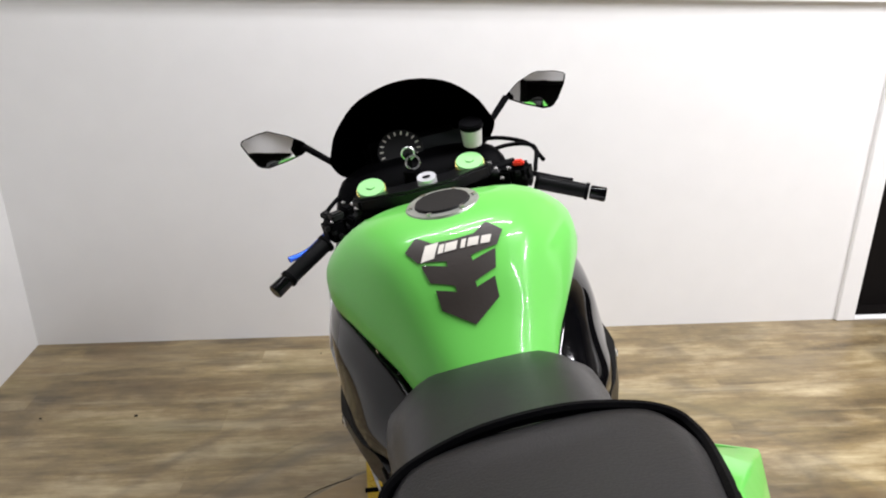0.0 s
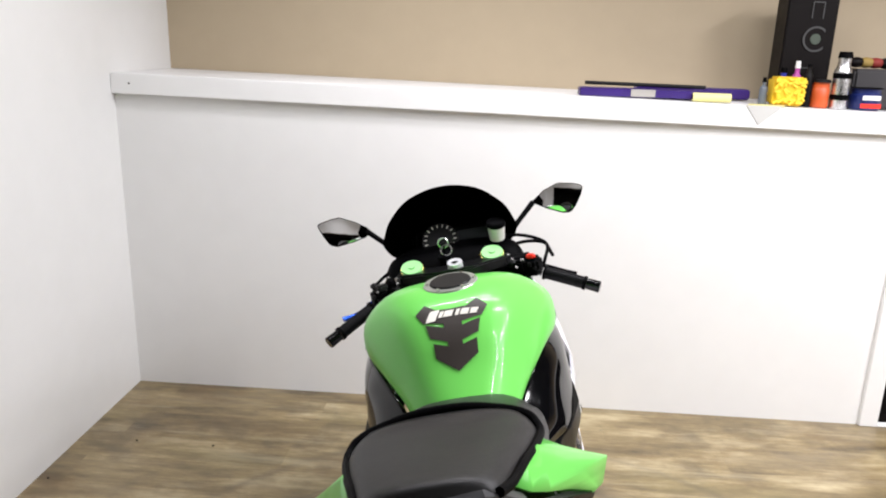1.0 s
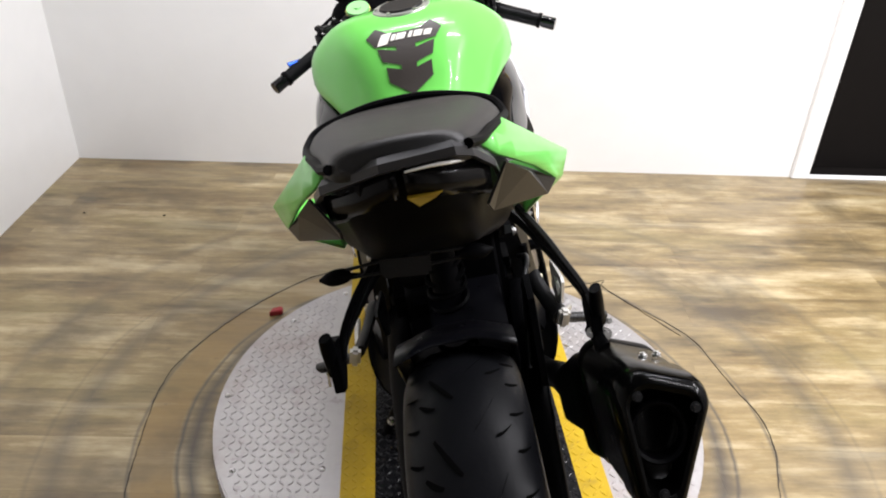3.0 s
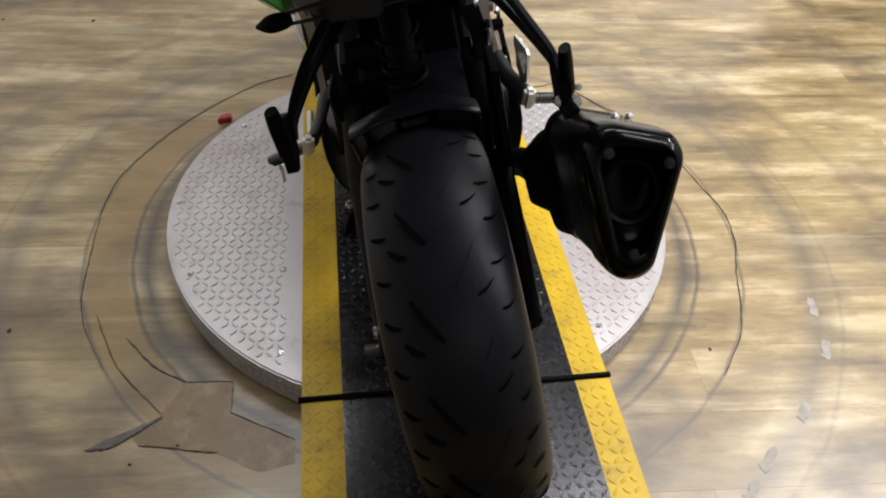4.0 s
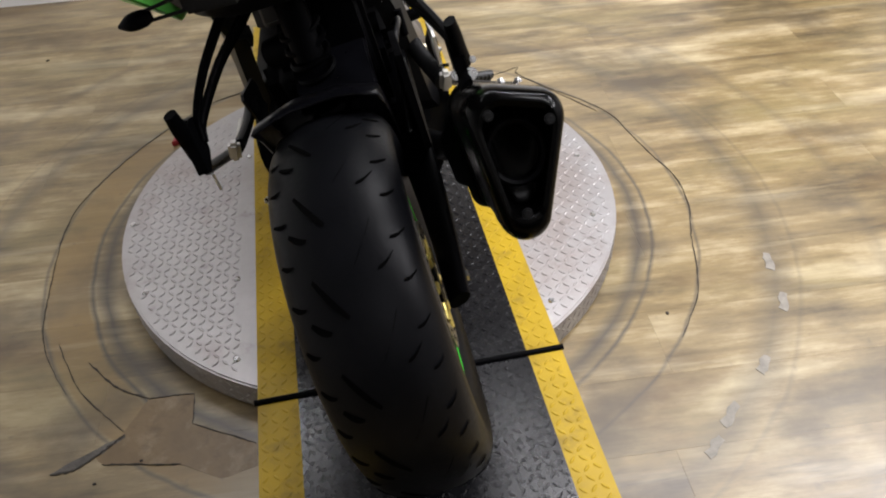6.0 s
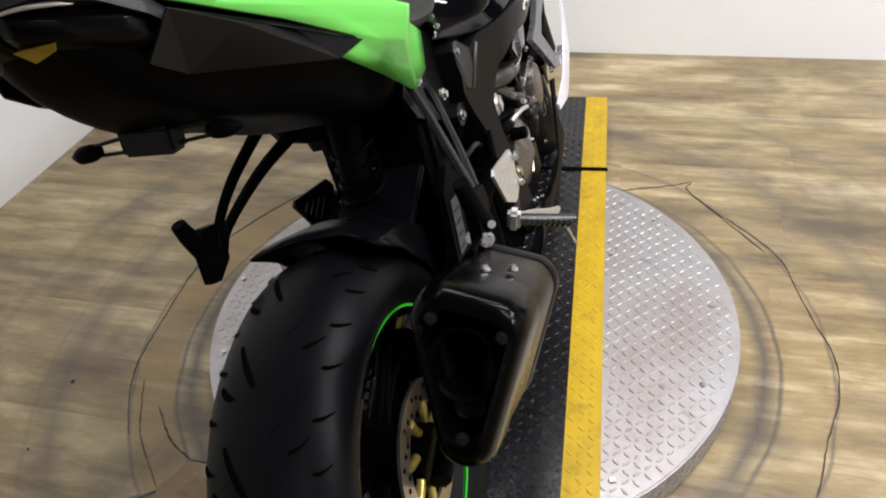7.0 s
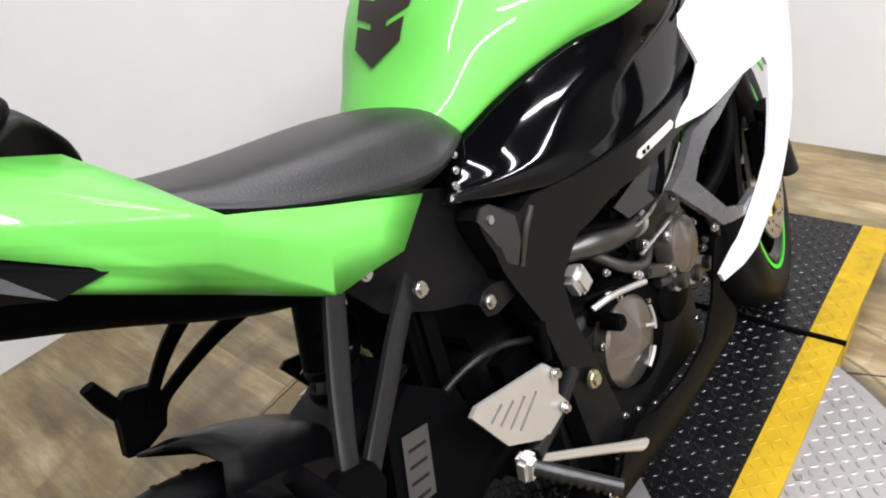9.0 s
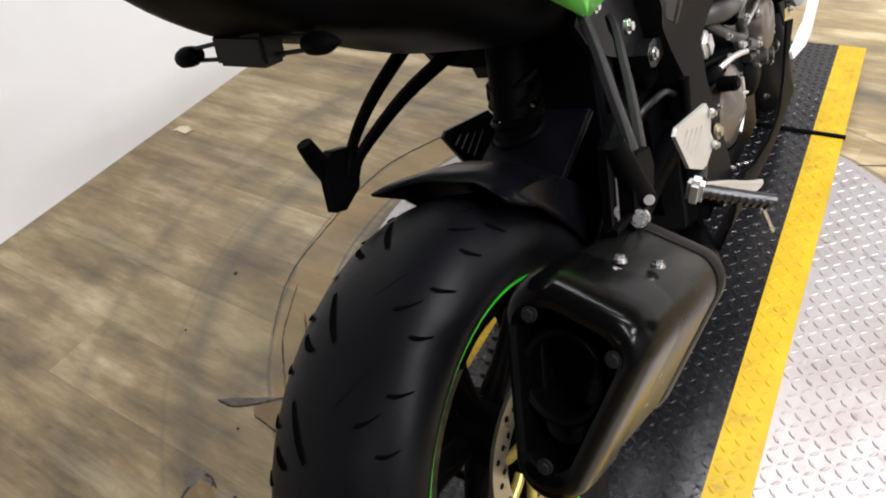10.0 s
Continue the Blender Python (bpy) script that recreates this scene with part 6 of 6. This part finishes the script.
# brake fluid reservoir
rs = part("fluid_reservoir", rod((0.135, 1.30, 0.945), (0.137, 1.29, 0.985), 0.022, 0.025, 24), CLEARP, bike, "translucent brake fluid reservoir with a black lid")
part("lid", rod((0.137, 1.29, 0.985), (0.138, 1.286, 1.0), 0.028, 0.028, 24), BLACK, rs, bevel=0.003)
part("reservoir_hose", pipe([(0.135, 1.30, 0.945), (0.15, 1.32, 0.92), (0.19, 1.28, 0.90)], 0.007), BLACK, rs)
for k, q in enumerate((((0.10, 1.28, 0.90), (0.20, 1.32, 0.915), (0.27, 1.28, 0.91), (0.25, 1.20, 0.88)), ((-0.10, 1.28, 0.88), (-0.18, 1.30, 0.90), (-0.24, 1.24, 0.88)), ((0.06, 1.3, 0.88), (0.16, 1.36, 0.93), (0.26, 1.33, 0.91), (0.28, 1.24, 0.885)))):
    part("control_cable", pipe(q, 0.005), BLACK, bike)

# ---------------- floor damage ----------------


def ragged(pts, n, amp, seed):
    rnd = random.Random(seed)
    out = []
    for a, b_ in zip(pts, pts[1:] + pts[:1]):
        for k in range(n):
            t = k / n
            out.append((a[0] + (b_[0] - a[0]) * t + rnd.uniform(-amp, amp), a[1] + (b_[1] - a[1]) * t + rnd.uniform(-amp, amp)))
    return out


def floor_patch(name, pts, mat, label, h=0.0012, n=4, amp=0.004, seed=1, z0=0.0):
    bm = prism(ragged(pts, n, amp, seed), h, lambda u, v, w: (u, v, z0 + w))
    return tagged(obj(name, bm, mat, False), label, "floor damage")


def crack(pts, w, seed):
    rnd = random.Random(seed)
    way = spline([(*p, 0) for p in pts], 6)
    left, right = [], []
    for i, p in enumerate(way):
        q = np.array(way[min(i + 1, len(way) - 1)]) - np.array(way[max(i - 1, 0)])
        nrm = np.array((-q[1], q[0])) / (np.hypot(q[0], q[1]) + 1e-9)
        jit = rnd.uniform(-0.0012, 0.0012)
        ww = w * rnd.uniform(0.25, 1.0) * (0.3 if i in (0, len(way) - 1) else 1)
        left.append(tuple(p[:2] + nrm * (jit + ww)))
        right.append(tuple(p[:2] + nrm * (jit - ww)))
    bm = bmesh.new()
    rows = [[bm.verts.new((*p, z)) for p, z in ((l_, 0.0004), (l_, 0.0019), (r_, 0.0019), (r_, 0.0004))] for l_, r_ in zip(left, right)]
    for p, q in zip(rows, rows[1:]):
        for k in range(3):
            bm.faces.new((p[k], p[k + 1], q[k + 1], q[k]))
    return tagged(obj("floor_crack", bm, CRACK, False), "dark ragged tear in the vinyl floor", "floor crack")


floor_patch("subfloor_patch", [(-0.583, 0.037), (-0.544, 0.114), (-0.448, 0.114), (-0.442, 0.036), (-0.36, -0.005), (-0.305, -0.032), (-0.30, -0.085), (-0.37, -0.103), (-0.454, -0.058), (-0.555, -0.043), (-0.613, -0.036), (-0.629, -0.016), (-0.578, 0.022)], SUB, "bare brown subfloor where the vinyl is torn", seed=3, amp=0.0012, h=0.0006)
floor_patch("subfloor_patch", [(-0.61, -0.231), (-0.604, -0.198), (-0.563, -0.203), (-0.535, -0.23), (-0.513, -0.261), (-0.517, -0.29), (-0.549, -0.299), (-0.582, -0.279)], SUB, "small bare patch in the worn vinyl", seed=5, amp=0.003, h=0.0006)
floor_patch("subfloor_patch", [(-0.477, -0.318), (-0.475, -0.29), (-0.453, -0.278), (-0.425, -0.291), (-0.423, -0.32), (-0.412, -0.35), (-0.437, -0.352)], SUB, "small round bare patch in the worn vinyl", seed=7, amp=0.003, h=0.0006)
floor_patch("torn_vinyl", [(-0.581, 0.030), (-0.578, 0.022), (-0.629, -0.016), (-0.668, -0.041), (-0.716, -0.043), (-0.665, -0.012), (-0.618, 0.012)], TORN, "grey curled edge of the torn vinyl", seed=11, amp=0.003, h=0.0009)
floor_patch("torn_vinyl", [(-0.659, -0.197), (-0.63, -0.184), (-0.604, -0.184), (-0.563, -0.199), (-0.604, -0.199), (-0.612, -0.23), (-0.64, -0.214)], TORN, "grey scuffed rim beside a bare patch", seed=12, amp=0.003, h=0.0009)
for k, (x, y, a, ln) in enumerate(((0.925, 0.29, 80, 0.03), (0.90, 0.16, 70, 0.03), (0.776, -0.005, 55, 0.026), (0.655, -0.115, 48, 0.034), (0.595, -0.182, 45, 0.028))):
    c, s_ = math.cos(radians(a)), math.sin(radians(a))
    floor_patch("glue_patch", [(x + u * c - v * s_, y + u * s_ + v * c) for u, v in ((-ln, -0.006), (-ln * 0.4, -0.012), (ln * 0.3, -0.009), (ln, -0.011), (ln * 1.15, 0.004), (ln * 0.5, 0.011), (-ln * 0.1, 0.007), (-ln * 0.7, 0.012))], GLUE, "grey glue showing through the worn vinyl", seed=20 + k, n=2, amp=0.0014)
crack([(-0.58, 0.030), (-0.60, 0.012), (-0.629, -0.014), (-0.668, -0.039), (-0.712, -0.043)], 0.0035, 1)
crack([(-0.613, -0.036), (-0.555, -0.043), (-0.50, -0.052), (-0.454, -0.058)], 0.0022, 2)
crack([(-0.781, 0.306), (-0.74, 0.225), (-0.699, 0.156), (-0.64, 0.093), (-0.583, 0.037)], 0.0016, 3)
crack([(-0.70, 0.24), (-0.655, 0.19), (-0.612, 0.150), (-0.544, 0.114)], 0.0026, 4)
crack([(-0.544, 0.114), (-0.50, 0.115), (-0.448, 0.114)], 0.0016, 14)
crack([(-0.448, 0.114), (-0.444, 0.075), (-0.442, 0.036)], 0.0014, 15)
crack([(-0.442, 0.036), (-0.36, -0.005), (-0.305, -0.032)], 0.0018, 16)
crack([(-0.604, -0.188), (-0.585, -0.188), (-0.56, -0.20)], 0.004, 5)
crack([(-0.612, -0.222), (-0.611, -0.24), (-0.60, -0.268)], 0.003, 6)
crack([(-0.481, -0.33), (-0.480, -0.29), (-0.453, -0.274), (-0.424, -0.287), (-0.42, -0.30)], 0.0024, 7)
R1 = 0.84
ring_pts = [(DISC[0] + (R1 + 0.012 * math.sin(k * 1.7)) * math.cos(radians(a)), DISC[1] + (R1 + 0.012 * math.cos(k * 2.3)) * math.sin(radians(a))) for k, a in enumerate(range(-38, 58, 8))]
crack(ring_pts, 0.0018, 8)
crack([(0.51, 1.335), (0.42, 1.30), (0.35, 1.28), (0.26, 1.245)], 0.0022, 9)
crack([(0.512, 1.335), (0.50, 1.29), (0.58, 1.18), (0.70, 1.02)], 0.0022, 10)
ring_l = [(DISC[0] + (R1 + 0.01 * math.sin(k * 1.3)) * math.cos(radians(a)), DISC[1] + (R1 + 0.01 * math.sin(k * 2.1)) * math.sin(radians(a))) for k, a in enumerate(range(118, 222, 8))]
crack(ring_l, 0.0014, 11)
bm = prism(ragged([(-1.665, 0.685), (-1.61, 0.69), (-1.59, 0.715), (-1.63, 0.72), (-1.66, 0.71)], 3, 0.006, 9), 0.004, lambda u, v, w: (u, v, 0.001 + w + 0.06 * max(0, u + 1.63)))
tagged(obj("vinyl_scrap", bm, LEAF, False), "small pale scrap of torn vinyl on the floor", "scrap")
bm = prism(ragged([(-0.625, 1.075), (-0.59, 1.082), (-0.585, 1.108), (-0.62, 1.10)], 3, 0.003, 4), 0.018, lambda u, v, w: (u, v, 0.001 + w))
tagged(obj("red_clip", bm, simple("dull_red", (0.28, 0.015, 0.02), 0.5), True, 0.004), "small red clip beside the turntable edge", "clip")
for k, (x, y) in enumerate([(-0.619, -0.077), (-0.512, -0.196), (-0.963, 0.268), (-0.938, 0.069), (-1.488, 1.73), (-1.171, 1.726), (-0.585, 2.103), (0.626, 0.17), (-1.681, 1.439), (-0.535, -0.038), (0.842, -0.496)]):
    bm = bmesh.new()
    bmesh.ops.create_icosphere(bm, subdivisions=1, radius=0.0045 + 0.0012 * (k % 3), matrix=pose(x, y, 0.0015, 0, 0, 40 * k) @ Matrix.Diagonal((1, 0.7, 0.45, 1)))
    tagged(obj("floor_grit", bm, CRACK), "tiny dark crumb of grit on the vinyl floor", "grit", group="floor grit")
# thin plate added to stand in for a grey triangle on the ramp
bm = prism([(0.05, 0.55), (0.145, 0.64), (0.052, 0.715)], 0.004, lambda u, v, w: (u, v, RAMP_Z + 0.0018 + w))
pl = tagged(obj("metal_plate", bm, PLATE, False), "thin metal triangle added for a grey patch on the ramp", "metal plate")

# ---------------- things on the ledge ----------------
LZ = 0.0
before = {o.name for o in scene.objects}


def bottle(name, x, y, r, h, mat, label, cat, cap=None, capmat=None, neck=0.45):
    prof = [(r * 0.94, 0.0), (r, 0.006), (r, h * 0.72), (r * 0.9, h * 0.78), (r * neck, h * 0.86), (r * neck, h)]
    bm = bmesh.new()
    rings = [[bm.verts.new((q * math.cos(a), q * math.sin(a), z)) for a in (2 * math.pi * k / 20 for k in range(20))] for q, z in prof]
    for a, b_ in zip(rings, rings[1:]):
        for k in range(20):
            bm.faces.new((a[k], a[(k + 1) % 20], b_[(k + 1) % 20], b_[k]))
    bm.faces.new(rings[0][::-1])
    bm.faces.new(rings[-1])
    o = tagged(obj(name, bm, mat), label, cat)
    o.matrix_world = pose(x, y, LZ)
    if cap:
        part("cap", rod((0, 0, h), (0, 0, h + cap), r * neck * 1.2, r * neck, 16), capmat or BLACK, o)
    return o


YS = YB + 0.06
t = tagged(obj("purple_rail", box(0.52, 0.10, 0.035, 0.50, YS + 0.10, LZ + 0.0185), PURPLE, True, 0.004), "long purple plastic tray lying on the ledge", "tray")
part("rail_edge", rod((0.27, YS + 0.16, LZ + 0.052), (0.78, YS + 0.16, LZ + 0.046), 0.008, seg=10), DARK, t)
part("tray_label", box(0.10, 0.002, 0.03, 0.50, YS + 0.048, LZ + 0.02), simple("dull_label", (0.35, 0.33, 0.30), 0.6), t)
tagged(obj("purple_case", box(0.24, 0.09, 0.05, 0.62, YS + 0.24, LZ + 0.026), PURPLE, True, 0.006), "purple plastic case on the ledge", "case")
tagged(obj("purple_case", box(0.26, 0.08, 0.045, 0.86, YS + 0.26, LZ + 0.024), PURPLE, True, 0.006), "purple plastic case on the ledge", "case")
ro = tagged(obj("paper_roll", rod((0.70, YS + 0.035, LZ + 0.018), (0.85, YS + 0.025, LZ + 0.018), 0.018, seg=20), YELLOWISH), "pale yellow rolled sheet on the ledge", "roll")
part("core", rod((0.698, YS + 0.035, LZ + 0.018), (0.7, YS + 0.035, LZ + 0.018), 0.008, seg=14), BLACK, ro)
bm = prism([(0.88, 0.0), (1.02, 0.0), (0.935, -0.075)], 0.0015, lambda u, v, w: (u, YB - 0.0315 - w, LZ + 0.004 + v))
sheet = tagged(obj("paper_sheet", bm, simple("grey_paper", (0.55, 0.55, 0.53), 0.7), False), "paper sheet hanging over the ledge edge", "paper")
part("flap", prism([(0.88, YB - 0.032), (1.02, YB - 0.032), (1.08, YB + 0.09), (0.93, YB + 0.09)], 0.0012, lambda u, v, w: (u, v, LZ + 0.001 + w)), YELLOWISH, sheet)
spray = bottle("spray_bottle", 0.985, YS + 0.05, 0.016, 0.09, simple("grey_blue_plastic", (0.12, 0.14, 0.17), 0.4), "slim dark spray bottle on the ledge", "bottle", 0.02)
# yellow bag of ear plugs in a jar
jar = tagged(obj("plug_jar", box(0.125, 0.09, 0.115, 1.075, YS + 0.05, LZ + 0.0585), simple("yellow_foam", (0.80, 0.52, 0.02), 0.6, grain=0.8, scale=60, vary=0.2), True, 0.012), "clear tub filled with yellow foam plugs on the ledge", "tub")
fb = bmesh.new()
rnd = random.Random(5)
for k in range(46):
    x, z = 1.075 + rnd.uniform(-0.055, 0.055), LZ + 0.012 + rnd.uniform(0, 0.095)
    a = rnd.uniform(0, 3.1)
    d = Vector((math.cos(a), 0, math.sin(a))) * 0.011
    rod(Vector((x, YS + 0.003, z)) - d, Vector((x, YS + 0.003, z)) + d, 0.0065, 0.0045, 8, fb)
tagged(part("foam", fb, simple("yellow_foam_light", (0.85, 0.58, 0.03), 0.6), jar), kind="stuff")
bottle("blue_bottle", 1.085, YS + 0.13, 0.026, 0.13, simple("blue_plastic", (0.02, 0.03, 0.30), 0.4), "small blue bottle behind the yellow tub", "bottle", 0.02)
bottle("pink_spray", 1.135, YS + 0.12, 0.02, 0.15, simple("pink_plastic", (0.45, 0.06, 0.35), 0.4), "pink spray bottle with a white trigger", "bottle", 0.03, TRIMW)
bottle("black_can", 1.16, YS + 0.06, 0.02, 0.16, BOXBLACK, "slim black can on the ledge", "can", 0.01)
bottle("red_jar", 1.215, YS + 0.06, 0.036, 0.10, simple("red_orange_label", (0.55, 0.09, 0.02), 0.4, vary=0.4, scale=60), "jar with a red and orange label", "jar", 0.012, BOXBLACK, 0.9)
tm = bottle("vacuum_flask", 1.285, YS + 0.04, 0.034, 0.20, STEEL, "steel vacuum flask with black rings", "flask", 0.025, BLACK, 0.7)
for z in (0.035, 0.12):
    part("band", rod((0, 0, z), (0, 0, z + 0.022), 0.0355, seg=24), BLACK, tm)
spk = tagged(obj("loudspeaker_box", box(0.20, 0.16, 0.46, 1.19, YS + 0.26, LZ + 0.23, rz=-4), BOXBLACK, True, 0.006), "tall black and dark red speaker carton on the ledge", "carton")
part("printed_ring", spun([(0.052, 0), (0.052, 0.002), (0.044, 0.002), (0.044, 0)], 32, m=Matrix.Translation((1.21, YS + 0.178, LZ + 0.27)) @ pose(0, 0, 0, 0, 0, -90)), simple("print_grey", (0.045, 0.045, 0.045), 0.5), spk)
part("printed_cone", rod((1.21, YS + 0.178, LZ + 0.27), (1.21, YS + 0.176, LZ + 0.27), 0.022, 0.02, 24), simple("print_green", (0.06, 0.08, 0.06), 0.4), spk)
for x0, z0, w, h in ((1.205, 0.385, 0.045, 0.065), (1.19, 0.12, 0.045, 0.065)):
    for dx, dz, ww, hh in ((-w / 2, 0, 0.004, h), (w / 2, 0, 0.004, h), (0, h / 2, w, 0.004)):
        part("print_line", box(ww, 0.0015, hh, x0 + dx, YS + 0.177, LZ + z0 + dz), simple("print_line_grey", (0.05, 0.05, 0.05), 0.5), spk)
tagged(obj("parts_bin", box(0.22, 0.2, 0.16, 1.47, YS + 0.20, LZ + 0.081), simple("dark_bin", (0.03, 0.028, 0.03), 0.5), True, 0.01), "dark plastic parts bin on the ledge", "bin")
cn = bottle("dark_blue_tin", 1.40, YS + 0.07, 0.06, 0.085, simple("dark_blue_label", (0.01, 0.02, 0.12), 0.35), "dark blue tin with pale and red print on the ledge", "tin", 0.004, BLACK, 0.95)
part("label_bar", box(0.07, 0.002, 0.018, 0.0, -0.061, 0.05), TRIMW, cn)
part("label_red", box(0.08, 0.002, 0.018, 0.0, -0.0605, 0.018), RED, cn)
for k, (x, z, c) in enumerate(((1.40, 0.20, BOXBLACK), (1.44, 0.215, simple("rag_ochre", (0.30, 0.20, 0.05), 0.7)), (1.48, 0.20, simple("rag_red", (0.22, 0.02, 0.015), 0.7)), (1.52, 0.21, BOXBLACK))):
    bmx = bmesh.new()
    bmesh.ops.create_icosphere(bmx, subdivisions=2, radius=0.03, matrix=pose(x, YS + 0.2, LZ + 0.164 + 0.022) @ Matrix.Diagonal((1.2, 1, 0.75, 1)))
    tagged(obj("shop_rag", bmx, c), "crumpled coloured shop rag on the parts bin", "rag", group="rags")
for o in list(scene.objects):
    if o.name not in before and not o.parent:
        mid = sum((Vector(q) for q in o.bound_box), Vector()) / 8 + o.location
        o.location.z += shelf_z(mid.x) + 0.001
for x, z in ((-1.64, shelf_z(-1.64) - 0.04),):
    tagged(obj("nail_head", rod((x, YB - 0.0295, z), (x, YB - 0.032, z), 0.004, seg=8), DARK), "small dark nail head in the fascia board", "nail")

# ---------------- floor planks ----------------
PW, PL = 0.178, 1.22
rnd = random.Random(11)
bmp = bmesh.new()
box(PL - 0.0002, PW - 0.0002, 0.006, 0, 0, -0.003, bm=bmp)
bmesh.ops.bevel(bmp, geom=[e for e in bmp.edges if all(v.co.z > -0.001 for v in e.verts)], offset=0.00012, segments=1, affect="EDGES")
me = bpy.data.meshes.new("plank")
bmp.to_mesh(me)
bmp.free()
me.materials.append(FLOORM)
y, row = YF + PW / 2, 0
while y - PW / 2 < (YB + 0.08):
    x = XL - 0.3 - (row * 0.47 % 1.0) * PL * 0.8
    while x < XR + PL / 2:
        x0, x1, y1 = max(x - PL / 2, XL - 0.02), min(x + PL / 2, XR + 0.02), min(y + PW / 2, YB + 0.98)
        if x1 - x0 > 0.02 and y1 - y > -PW / 2 + 0.01:
            data = me
            if x1 - x0 < PL - 0.001 or y1 < y + PW / 2 - 0.001:
                data = me.copy()
                for v in data.vertices:
                    v.co.x = min(max(v.co.x, x0 - x), x1 - x)
                    v.co.y = min(v.co.y, y1 - y)
            o = new("plank", data)
            o.location = (x, y, 0)
            o.parent = sub
        x += PL
    y += PW
    row += 1
